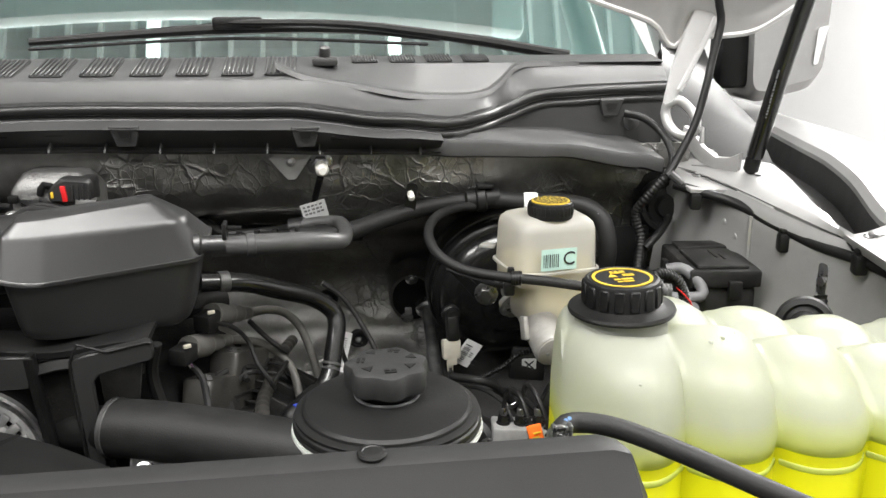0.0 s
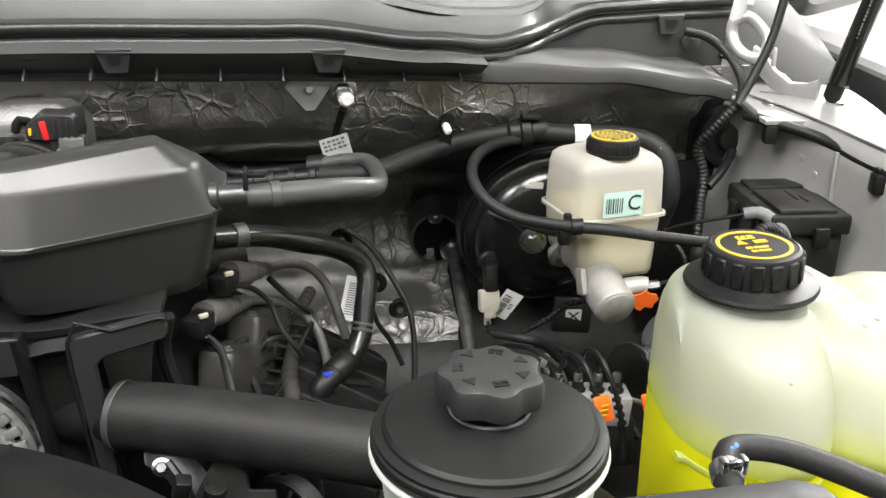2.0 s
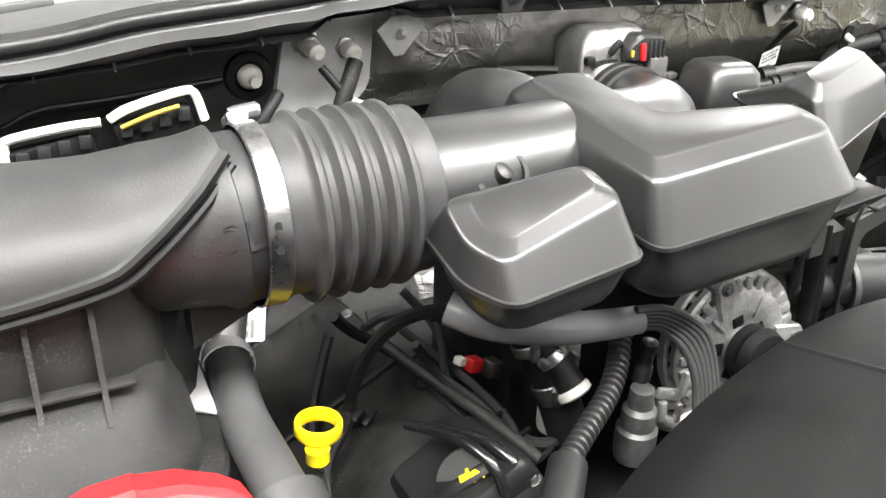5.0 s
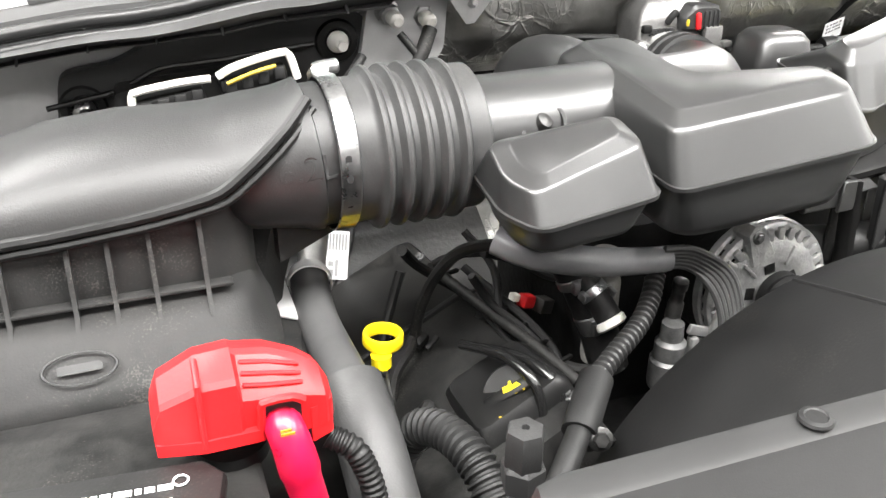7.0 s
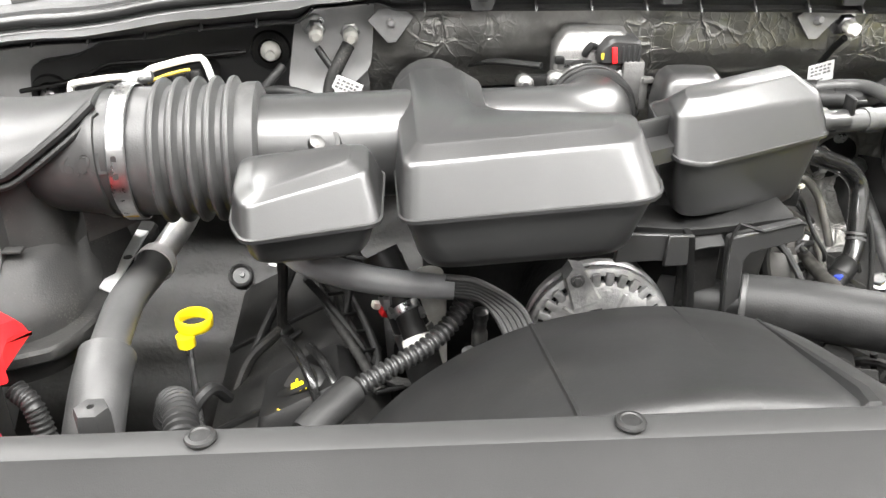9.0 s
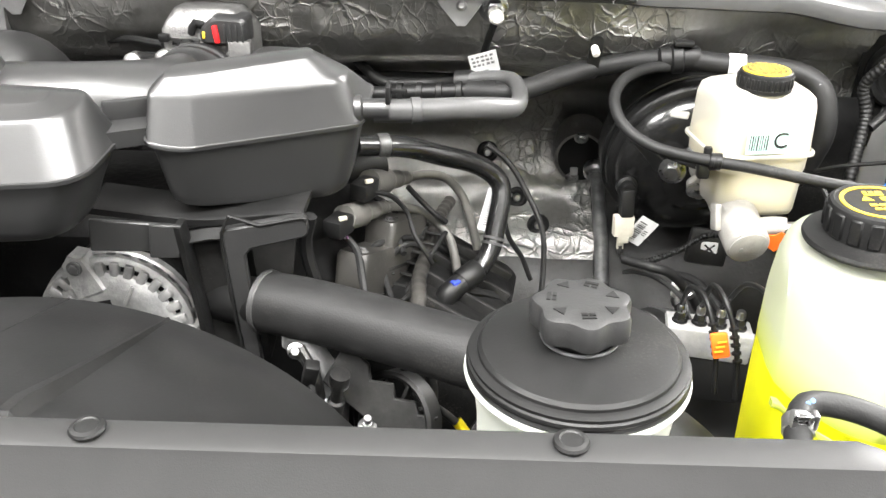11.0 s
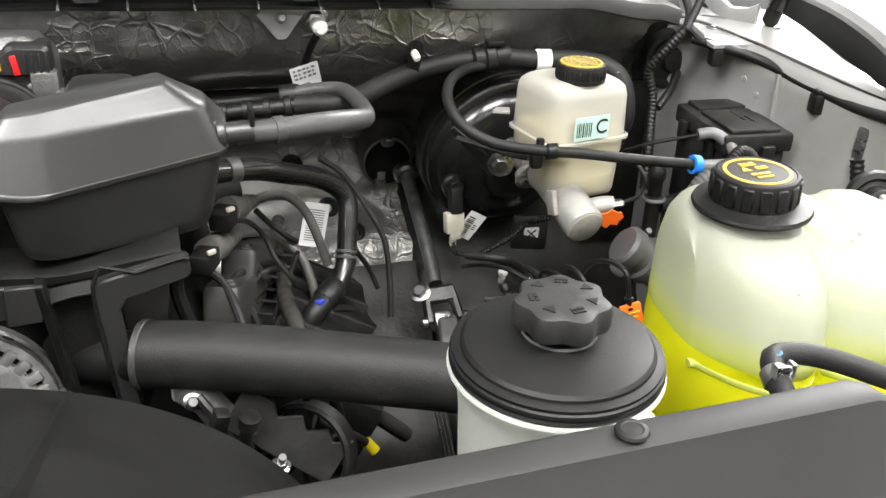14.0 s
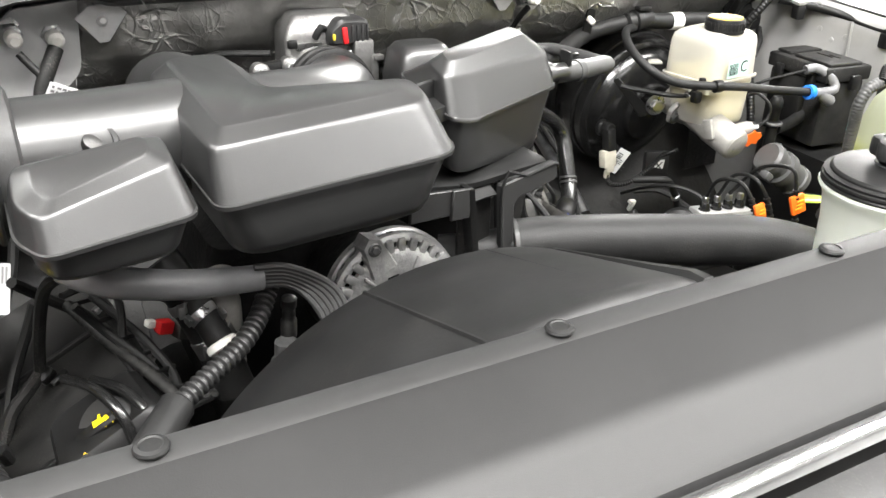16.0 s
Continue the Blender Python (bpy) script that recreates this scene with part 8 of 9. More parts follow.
for ry in (-0.14, 0.03):
    bm = box((0, ry, 0.051), (0.15, 0.008, 0.008), 0.003)
    bmesh.ops.transform(bm, matrix=Matrix.Translation((-0.635, 0.89, 1.015)) @ VR, verts=bm.verts)
    part("rib", bm, SHROUD, vcl)
bm = loft([rounded([(-w, -w * 0.9, z), (w, -w * 0.9, z), (w * 0.9, w, z), (-w * 0.9, w, z)], 0.012) for w, z in ((0.05, 0.0), (0.048, 0.022), (0.042, 0.03), (0.035, 0.031))])
bmesh.ops.transform(bm, matrix=Matrix.Translation((-0.61, 0.748, 1.078)) @ VR, verts=bm.verts)
part("filler_boss", bm, MATTE, vcl)
for dx in (-0.012, 0.010):
    part("ridge_bar", tube([(-0.628 + dx, 0.800, 1.113 - 0.4 * dx), (-0.616 + dx, 0.765, 1.126 - 0.4 * dx), (-0.606 + dx, 0.740, 1.130 - 0.4 * dx), (-0.594 + dx, 0.715, 1.118 - 0.4 * dx), (-0.588 + dx, 0.706, 1.085 - 0.4 * dx)], 0.0048, 10, 0.006), BLACKPAINT, vcl)
for ry in (-0.19, -0.10, -0.02, 0.07, 0.15):
    VE = Matrix.Translation((-0.635, 0.89, 1.015)) @ VR
    part("bolt", bolt_bm(VE @ Vector((0.074, ry, 0.049)), VE.to_3x3() @ Vector((0, 0, 1)), 0.0045, 0.005), DARKSTEEL, vcl)
rail = thing("loom_rail", (-0.58, 0.81, 1.11), "black wiring rail with cross ties beside the valve cover", "wiring rail")
RP = [Vector(v) for v in ((-0.622, 0.905, 1.132), (-0.596, 0.835, 1.122), (-0.570, 0.788, 1.108), (-0.548, 0.745, 1.092))]
part("sleeve", tube(RP, 0.0055, 10, 0.006, ribs=0.0005, pitch=0.008), DUSTY, rail)
for k in range(7):
    f = k / 6 * 2.99
    c = RP[int(f)].lerp(RP[int(f) + 1], f - int(f))
    part("tie", box(c + Vector((0.010, 0.006, -0.003)), (0.032, 0.004, 0.004), 0.001, (0, 12, 32)), MATTE, rail)
oil = thing("oil_filler_cap", (-0.622, 0.735, 1.08), "black oil filler cap with yellow oil can symbol", "filler cap")
OM = axis_pose((-0.612, 0.738, 1.096), (-0.62, -0.38, 0.62))
part("barrel", lathe([(0.026, -0.03), (0.027, -0.026), (0.027, 0.012), (0.025, 0.015), (0.008, 0.0155)], 40, OM), GREYBOX, oil)
bm = box((0, 0, 0.017), (0.046, 0.011, 0.012), 0.003)
bmesh.ops.transform(bm, matrix=OM @ Matrix.Rotation(0.9, 4, "Z"), verts=bm.verts)
part("grip_bar", bm, MATTE, oil)
OS = facing((-0.6215, 0.7275, 1.1145), (0.75, -0.35, 0.5), (0.1, 0.55, 0.8))
part("oil_can_symbol", plate([(-0.009, -0.004), (0.003, -0.005), (0.006, -0.001), (0.010, -0.005), (0.011, -0.003), (0.006, 0.004), (0.001, 0.003), (0.001, 0.007), (-0.001, 0.007), (-0.002, 0.004), (-0.008, 0.004)], 0.0008, OS), YELLOW, oil, "yellow oil can symbol")
part("printed_line", bars([(0.0, 0.0, 0.003, 0.004), (0.004, -0.001, 0.003, 0.004), (0.0075, -0.0025, 0.004, 0.004)], facing((-0.641, 0.712, 1.098), (0.75, -0.5, -0.3), (0.3, 0.2, 0.9)), 0.0008), YELINK, oil)
for pts, r, mt in (
        ([(-0.6583, 0.8856, 1.072), (-0.655, 0.880, 1.105), (-0.648, 0.862, 1.150), (-0.640, 0.83, 1.192), (-0.626, 0.81, 1.211), (-0.600, 0.797, 1.216)], 0.0058, DUSTY),
        ([(-0.665, 0.90, 1.17), (-0.64, 0.925, 1.135), (-0.6014, 0.9134, 1.107), (-0.5854, 0.852, 1.109), (-0.567, 0.812, 1.100), (-0.546, 0.775, 1.090), (-0.520, 0.767, 1.084), (-0.504, 0.775, 1.096), (-0.505, 0.771, 1.125)], 0.0056, DUSTY),
        ([(-0.60, 0.90, 1.14), (-0.578, 0.868, 1.122), (-0.562, 0.83, 1.112), (-0.55, 0.79, 1.098), (-0.555, 0.76, 1.085)], 0.0042, RUBBER),
        ([(-0.655, 0.893, 1.076), (-0.669, 0.868, 1.074), (-0.690, 0.850, 1.060), (-0.703, 0.82, 1.036), (-0.708, 0.78, 1.01)], 0.0062, DUSTY),
        ([(-0.650, 0.955, 1.115), (-0.662, 0.945, 1.09), (-0.682, 0.915, 1.06), (-0.700, 0.86, 1.03), (-0.715, 0.80, 1.00)], 0.0055, RUBBER),
        ([(-0.60, 0.87, 1.115), (-0.585, 0.83, 1.098), (-0.575, 0.79, 1.085), (-0.58, 0.76, 1.075)], 0.003, RUBBER),
        ([(-0.625, 0.93, 1.13), (-0.60, 0.945, 1.128), (-0.57, 0.93, 1.135), (-0.55, 0.90, 1.14)], 0.004, RUBBER),
        ([(-0.60, 0.90, 1.18), (-0.58, 0.87, 1.15), (-0.585, 0.84, 1.11)], 0.004, RUBBER),
        ([(-0.75, 0.66, 1.06), (-0.72, 0.70, 1.10), (-0.70, 0.72, 1.12), (-0.695, 0.76, 1.08)], 0.006, RUBBER)):
    solo("engine_wire", tube(pts, r, 8, 0.006), mt, "thin black wire on the engine", "wire", "engine wires")
clipw = thing("wire_clip", (-0.655, 0.884, 1.074), "small black wire clip on the valve cover", "clip")
part("body", box((-0.6535, 0.880, 1.076), (0.016, 0.012, 0.010), 0.002, (10, -24, 30)), MATTE, clipw)
part("tongue", box((-0.643, 0.874, 1.074), (0.018, 0.006, 0.004), 0.001, (10, -24, 30)), MATTE, clipw)
gromm = thing("panel_hole", (-0.762, 1.185, 0.975), "dark drain hole with a bolt in the lower bulkhead sheet", "hole")
HLM = axis_pose((-0.762, 1.183, 0.977), (0.1, -0.75, 0.65))
part("rim", torus(0.015, 0.003, HLM, 28, 8), MATTE, gromm)
part("recess", lathe([(0.0155, 0.0), (0.012, -0.004), (0.004, -0.004)], 24, HLM), INK, gromm)
part("bolt", bolt_bm(HLM @ Vector((0.002, 0.001, -0.003)), HLM.to_3x3() @ Vector((0, 0, 1)), 0.0045, 0.006), DARKSTEEL, gromm)
cl = thing("red_connector", (-0.536, 0.878, 1.1), "small red and grey sensor connector", "connector")
part("red_end", box((-0.541, 0.872, 1.104), (0.017, 0.014, 0.014), 0.003, (0, 20, 20)), RED, cl)
part("grey_end", box((-0.524, 0.868, 1.098), (0.018, 0.016, 0.016), 0.002, (0, 20, 20)), COILBROWN, cl)
part("tip", box((-0.553, 0.875, 1.109), (0.01, 0.01, 0.008), 0.002, (0, 20, 20)), WHITEPL, cl)
tp = thing("thermostat_pipe", (-0.515, 0.79, 1.1), "dark pipe stub with bright spring clamps", "pipe stub")
part("pipe", tube([(-0.545, 0.815, 1.205), (-0.53, 0.80, 1.175), (-0.515, 0.785, 1.135), (-0.50, 0.77, 1.08)], 0.0185, 22), MATTE, tp)
for at, w in (((-0.527, 0.797, 1.168), 0.005), ((-0.512, 0.782, 1.130), 0.009)):
    cl_ = part("spring_clamp", lathe([(0.0188, -w), (0.0203, -w + 0.001), (0.0203, w - 0.001), (0.0188, w)], 30, axis_pose(at, (-0.35, 0.35, 0.9)), cap=False), STEEL, tp, "bright spring clamp")
    part("ear", box((at[0] - 0.012, at[1] - 0.019, at[2] + 0.002), (0.006, 0.008, 0.012), 0.001), STEEL, cl_)
pipe = thing("bypass_pipe", (-0.53, 0.735, 1.2), "grey plastic pipe with braided bend", "pipe")
part("pipe", tube([(-0.625, 0.765, 1.24), (-0.60, 0.745, 1.232), (-0.55, 0.733, 1.222), (-0.50, 0.733, 1.214), (-0.478, 0.733, 1.212)], 0.0145, 20, 0.01, radii=[(0, 0.013), (0.35, 0.013), (0.7, 0.012), (1, 0.011)]), GREYPIPE, pipe)
for k in range(6):
    o = (k - 2.5) * 0.0042
    part("braid_strand", tube([(-0.485, 0.733 + o * 0.4, 1.214 - o), (-0.455, 0.730 + o * 0.4, 1.209 - o), (-0.428 - o, 0.722, 1.188 - 0.4 * o), (-0.418 - o, 0.712, 1.155), (-0.42 - o, 0.70, 1.11)], 0.0032, 8, 0.006), BELLOWS, pipe)
corr = thing("wiring_conduit", (-0.53, 0.71, 1.1), "black corrugated wiring conduit with tape sleeve", "conduit")
part("corrugated_tube", tube([(-0.456, 0.773, 1.192), (-0.4665, 0.763, 1.177), (-0.482, 0.745, 1.164), (-0.505, 0.725, 1.154), (-0.545, 0.70, 1.145), (-0.578, 0.678, 1.137)], 0.0080, 18, ribs=0.0026, pitch=0.0062), GREYBOX, corr)
part("tape_sleeve", tube([(-0.568, 0.683, 1.142), (-0.592, 0.655, 1.136), (-0.605, 0.64, 1.13)], 0.0145, 16), RUBBER, corr)
part("tape_tail", tube([(-0.60, 0.645, 1.133), (-0.63, 0.615, 1.122), (-0.655, 0.59, 1.11)], 0.010, 14), RUBBER, corr)
part("corrugated_tail", tube([(-0.652, 0.593, 1.112), (-0.675, 0.57, 1.105), (-0.69, 0.55, 1.09)], 0.010, 14, ribs=0.002, pitch=0.005), MATTE, corr)
hx = thing("service_port", (-0.716, 0.514, 1.2), "grey hexagonal service port cap", "port cap")
HM = Matrix.Translation((-0.715, 0.514, 0)) @ Matrix.Diagonal((0.86, 0.86, 1, 1))
part("hex_cap", lathe([(0.0125, 1.238), (0.0135, 1.240), (0.0135, 1.258), (0.0122, 1.262), (0.003, 1.263), (0.0025, 1.260)], 6, HM), GREYBOX, hx, angle=25)
part("collar", lathe([(0.0145, 1.222), (0.0150, 1.224), (0.0150, 1.237), (0.013, 1.239)], 6, HM @ Matrix.Rotation(0.3, 4, "Z")), GREYBOX, hx, angle=25)
part("stem", lathe([(0.009, 1.12), (0.009, 1.223)], 18, HM), ALU, hx)
rh = thing("ribbed_hose", (-0.71, 0.64, 1.1), "black ribbed convoluted hose", "hose")
part("tube", tube([(-0.730, 0.69, 1.112), (-0.720, 0.678, 1.138), (-0.708, 0.652, 1.149), (-0.699, 0.62, 1.146), (-0.694, 0.59, 1.126), (-0.692, 0.565, 1.09)], 0.0132, 18, ribs=0.0028, pitch=0.006), RUBBER, rh)
bl = thing("bracket_bolt", (-0.56, 0.62, 1.13), "zinc bolt on a grey bracket by the shroud", "bolt")
part("bolt", bolt_bm((-0.592, 0.630, 1.128), (-0.3, -0.9, 0.5), 0.0065, 0.008), DARKALU, bl)
part("bracket", box((-0.588, 0.645, 1.118), (0.034, 0.022, 0.010), 0.003, (20, 20, 20)), MATTE, bl)
ten = thing("belt_tensioner", (-0.455, 0.80, 1.1), "grey cast bracket and sensor beside the alternator", "bracket")
part("sensor", lathe([(0.0075, 0), (0.0075, 0.016), (0.006, 0.018), (0.006, 0.030), (0.0072, 0.032), (0.0072, 0.040), (0.004, 0.042)], 16, axis_pose((-0.4535, 0.747, 1.140), (0.02, -0.1, 1))), DARKALU, ten)
part("casting", lathe([(0.004, 1.070), (0.0165, 1.074), (0.0175, 1.080), (0.0175, 1.103), (0.0145, 1.106), (0.0145, 1.122), (0.011, 1.126), (0.010, 1.142)], 26, Matrix.Translation((-0.4605, 0.735, 0))), DARKSTEEL, ten, angle=25)
part("second_casting", lathe([(0.015, 1.07), (0.016, 1.075), (0.016, 1.16), (0.014, 1.165), (0.013, 1.19)], 22, Matrix.Translation((-0.497, 0.80, 0))), CASTGREY, ten)
part("spring_ear", merge(box((-0.412, 0.752, 1.10), (0.03, 0.006, 0.008), 0.002, (0, 20, 10)), box((-0.402, 0.75, 1.09), (0.006, 0.006, 0.02), 0.002)), ALU, ten)
part("arm", tube([(-0.42, 0.765, 1.085), (-0.40, 0.755, 1.075), (-0.375, 0.75, 1.082)], 0.009, 12), ALU, ten)

# ---- control module bay at the left rear ----
ecm = thing("control_module_bracket", (-0.82, 1.07, 1.3), "black control module bracket on the bulkhead", "bracket")
part("plate", loft([rounded([(-0.965, y, 1.255), (-0.645, y, 1.20), (-0.632, y, 1.345), (-0.66, y, 1.365), (-0.72, y, 1.362), (-0.86, y, 1.345), (-0.90, y, 1.325), (-0.955, y, 1.318)], 0.014) for y in (1.115, 1.10, 1.097)]), GREYBOX, ecm)
part("tray_lip", tube([(-0.97, 1.09, 1.287), (-0.90, 1.088, 1.30), (-0.86, 1.086, 1.318), (-0.80, 1.086, 1.322), (-0.70, 1.088, 1.330)], 0.003, 8), MATTE, ecm)
part("module_case", loft([rounded([(-0.905, y, 1.22), (-0.735, y, 1.22), (-0.735, y, 1.318), (-0.905, y, 1.305)], 0.006) for y in (1.098, 1.065, 1.062)]), DUSTY, ecm)
for cx_, cz_ in ((-0.853, 1.298), (-0.772, 1.313)):
    lev = part("lever", tube([(-0.890, 1.034, 1.289), (-0.889, 1.034, 1.308), (-0.882, 1.032, 1.313), (-0.845, 1.028, 1.319), (-0.815, 1.026, 1.321)] if cx_ < -0.8 else [(-0.808, 1.03, 1.321), (-0.79, 1.028, 1.330), (-0.748, 1.03, 1.339), (-0.737, 1.03, 1.336), (-0.730, 1.031, 1.312)], 0.0040, 8, 0.004), WHITEPL, ecm, "white connector lever")
    part("connector", box((cx_, 1.045, cz_ - 0.004), (0.066, 0.03, 0.026), 0.003, (0, -10, 0)), MATTE, ecm)
    for k in range(4):
        part("pin_block", box((cx_ - 0.024 + 0.016 * k, 1.029, cz_ - 0.002 + 0.003 * k), (0.010, 0.006, 0.012), 0.001), INK, ecm)
part("yellow_seal", tube([(-0.80, 1.024, 1.315), (-0.775, 1.022, 1.324), (-0.752, 1.022, 1.329)], 0.002, 6), YELINK, ecm, "pale yellow seal edge")
for sx, sz in ((-0.673, 1.329), (-0.937, 1.282)):
    sc = part("socket", lathe([(0.024, 0), (0.022, 0.004), (0.015, 0.005), (0.013, 0.001)], 26, axis_pose((sx, 1.097, sz), (0, -1, 0))), MATTE, ecm)
    part("tip", lathe([(0.0115, 0), (0.012, 0.004), (0.010, 0.010), (0.0055, 0.013), (0.0055, 0.02)], 18, axis_pose((sx, 1.096, sz), (0.1, -1, -0.1))), WHITEPL if sx > -0.8 else STEEL, sc)
solo("module_wire", tube([(-0.69, 1.06, 1.285), (-0.665, 1.03, 1.30), (-0.635, 1.02, 1.30), (-0.60, 1.02, 1.285), (-0.585, 1.03, 1.27)], 0.006, 10), RUBBER, "black wire from the control module", "wire")
solo("module_wire", tube([(-0.70, 1.05, 1.27), (-0.67, 1.05, 1.305), (-0.655, 1.06, 1.32)], 0.0055, 10), RUBBER, "black wire from the control module", "wire")

# ---- right side: fuse box, harness, brake unit ----
fb = thing("fuse_box", (0.46, 0.955, 1.13), "black relay box with clipped lid", "fuse box")
FM = facing((0.4665, 0.963, 1.19), (-0.10, -1.0, 0), (1.0, -0.10, 0))


def turned(bm, m):
    bmesh.ops.transform(bm, matrix=m, verts=bm.verts)
    return bm


part("case", turned(box((0, 0, -0.012), (0.112, 0.078, 0.10), 0.006), FM), DUSTY, fb)
lidp = part("lid", turned(merge(box((0, 0, 0.048), (0.122, 0.086, 0.022), 0.004), box((0.018, -0.002, 0.061), (0.074, 0.062, 0.006), 0.003), box((-0.042, 0, 0.061), (0.03, 0.062, 0.005), 0.002)), FM), DUSTY, fb)
part("moulded_mark", turned(merge(box((0.008, 0.0, 0.0645), (0.03, 0.003, 0.002), 0.0005), box((0.02, 0.008, 0.0645), (0.02, 0.003, 0.002), 0.0005)), FM), DUSTY, lidp)
for kx, ky, sx_, sy_ in ((-0.03, -0.046, 0.014, 0.008), (0.035, -0.046, 0.014, 0.008), (0.064, 0.01, 0.008, 0.016), (-0.064, 0.0, 0.008, 0.016)):
    part("latch", turned(box((kx, ky, 0.036), (sx_, sy_, 0.022), 0.002), FM), MATTE, fb)
part("side_clip", turned(box((0.01, -0.044, -0.012), (0.03, 0.012, 0.05), 0.003), FM), MATTE, fb)
gr = thing("bulkhead_grommet", (0.473, 1.11, 1.277), "large round black rubber grommet in the bulkhead", "grommet")
GM = axis_pose((0.470, 1.112, 1.278), (-0.25, -1, 0.05))
part("disc", lathe([(0.040, -0.01), (0.040, 0.0), (0.036, 0.006), (0.030, 0.007), (0.026, 0.002), (0.018, 0.004), (0.014, 0.016), (0.008, 0.018)], 40, GM), RUBBER, gr)
# black panels added in place of shaded foil beside the booster
part("side_panel", box((0.412, 1.117, 1.14), (0.07, 0.004, 0.22), 0.001), BLOCK, gr)
part("dark_backing", plate([(-0.05, -0.09), (0.055, -0.09), (0.055, 0.055), (-0.045, 0.05)], 0.004, GM @ Matrix.Translation((0, 0, -0.012))), BLOCK, gr)
harn = thing("wiring_harness", (0.42, 1.05, 1.25), "black braided wiring harness by the hinge", "wiring harness")
part("upper_run", tube([(0.512, 1.105, 1.60), (0.514, 1.10, 1.552), (0.519, 1.098, 1.524), (0.508, 1.09, 1.481), (0.498, 1.08, 1.446), (0.483, 1.07, 1.400), (0.461, 1.06, 1.361), (0.438, 1.045, 1.333)], 0.0052, 10), MATTE, harn)
part("lower_run", tube([(0.438, 1.045, 1.333), (0.415, 1.05, 1.305), (0.405, 1.06, 1.28), (0.412, 1.055, 1.25), (0.405, 1.04, 1.22), (0.395, 1.02, 1.19), (0.385, 1.0, 1.15)], 0.0062, 12, ribs=0.0008, pitch=0.005), MATTE, harn)
part("branch", tube([(0.462, 1.085, 1.268), (0.44, 1.06, 1.255), (0.415, 1.045, 1.238)], 0.0055, 10), MATTE, harn)
part("branch", tube([(0.410, 1.14, 1.403), (0.435, 1.13, 1.397), (0.457, 1.11, 1.376), (0.455, 1.07, 1.352), (0.438, 1.045, 1.331)], 0.0052, 10), MATTE, harn)
part("tape_end", tube([(0.455, 1.035, 1.325), (0.44, 1.04, 1.338)], 0.005, 8), GREYHOSE, harn)
ww = thing("wing_harness", (0.5, 0.95, 1.30), "black loom clipped along the wing rail", "wiring harness")
part("loom", tube([(0.45, 1.045, 1.322), (0.47, 1.02, 1.318), (0.505, 0.985, 1.309), (0.525, 0.93, 1.296), (0.543, 0.86, 1.288), (0.556, 0.80, 1.288), (0.575, 0.73, 1.28), (0.60, 0.62, 1.27)], 0.0062, 12), MATTE, ww)
for cx_, cy_, cz_ in ((0.528, 0.905, 1.286), (0.553, 0.797, 1.291), (0.468, 1.02, 1.312)):
    cl3 = part("clip", merge(box((cx_, cy_, cz_ - 0.006), (0.014, 0.018, 0.022), 0.003, (0, 0, -15)), box((cx_ + 0.004, cy_, cz_ + 0.008), (0.02, 0.010, 0.006), 0.002)), MATTE, ww)
gs = thing("earth_strap", (0.548, 0.83, 1.2), "black earth strap bolted to the wing panel", "cable")
part("lug", turned(merge(plate(rect2(0.013, 0.04, 0.005), 0.002, Matrix.Identity(4)), lathe([(0.006, 0.002), (0.006, 0.005)], 6)), facing((0.545, 0.845, 1.252), (0.25, -0.95, 0), (0, 0, 1))), STEEL, gs)
part("sleeve", tube([(0.543, 0.842, 1.236), (0.543, 0.835, 1.215), (0.54, 0.825, 1.19), (0.535, 0.815, 1.165)], 0.0075, 10, ribs=0.001, pitch=0.006), MATTE, gs)
rmnt = thing("round_plug", (0.44, 0.70, 1.25), "black round rubber plug with clear insert", "plug")
RMm = axis_pose((0.452, 0.722, 1.252), (-0.45, -0.85, 0.15))
part("cup", lathe([(0.026, -0.005), (0.0275, 0.0), (0.026, 0.006), (0.021, 0.008), (0.018, 0.004), (0.014, 0.006), (0.013, 0.022), (0.009, 0.024)], 32, RMm), RUBBER, rmnt)
part("insert", merge(turned(box((0.0, 0, 0.03), (0.008, 0.02, 0.016), 0.002), RMm), turned(box((0.0, 0.0, 0.028), (0.02, 0.006, 0.012), 0.002), RMm)), GREYTEXT, rmnt, "clear grey insert")
absu = thing("brake_modulator", (0.22, 0.86, 1.0), "aluminium brake modulator block with steel lines", "brake modulator")
part("block", box((0.225, 0.885, 1.062), (0.088, 0.034, 0.034), 0.003, (0, 4, -6)), BRIGHTALU, absu)
part("valve_body", box((0.228, 0.90, 1.02), (0.10, 0.06, 0.06), 0.006, (0, 0, -6)), MATTE, absu)
part("motor", lathe([(0.026, 0), (0.028, 0.004), (0.028, 0.02), (0.023, 0.025), (0.010, 0.026)], 32, axis_pose((0.178, 0.912, 1.050), (-0.7, -0.7, 0.15))), MATTE, absu)
part("side_bolt", merge(bolt_bm((0.176, 0.872, 1.058), (-0.6, -0.8, 0.1), 0.008, 0.010), lathe([(0.004, 0.008), (0.004, 0.024)], 10, axis_pose((0.176, 0.872, 1.058), (-0.6, -0.8, 0.1)))), STEEL, absu)
for k in range(4):
    x, yn, zn = 0.195 + 0.020 * k, 0.887 - 0.002 * k, 1.079 - 0.001 * k
    nut = part("line_nut", merge(lathe([(0.0068, 0), (0.0068, 0.010), (0.0052, 0.013)], 6, Matrix.Translation((x, yn, zn))), lathe([(0.0082, -0.001), (0.0082, 0.003)], 16, Matrix.Translation((x, yn, zn)))), BLACKPAINT, absu)
    part("collar", lathe([(0.0042, 0.012), (0.0048, 0.014), (0.0048, 0.020), (0.0036, 0.022)], 12, Matrix.Translation((x, yn, zn))), STEEL, nut)
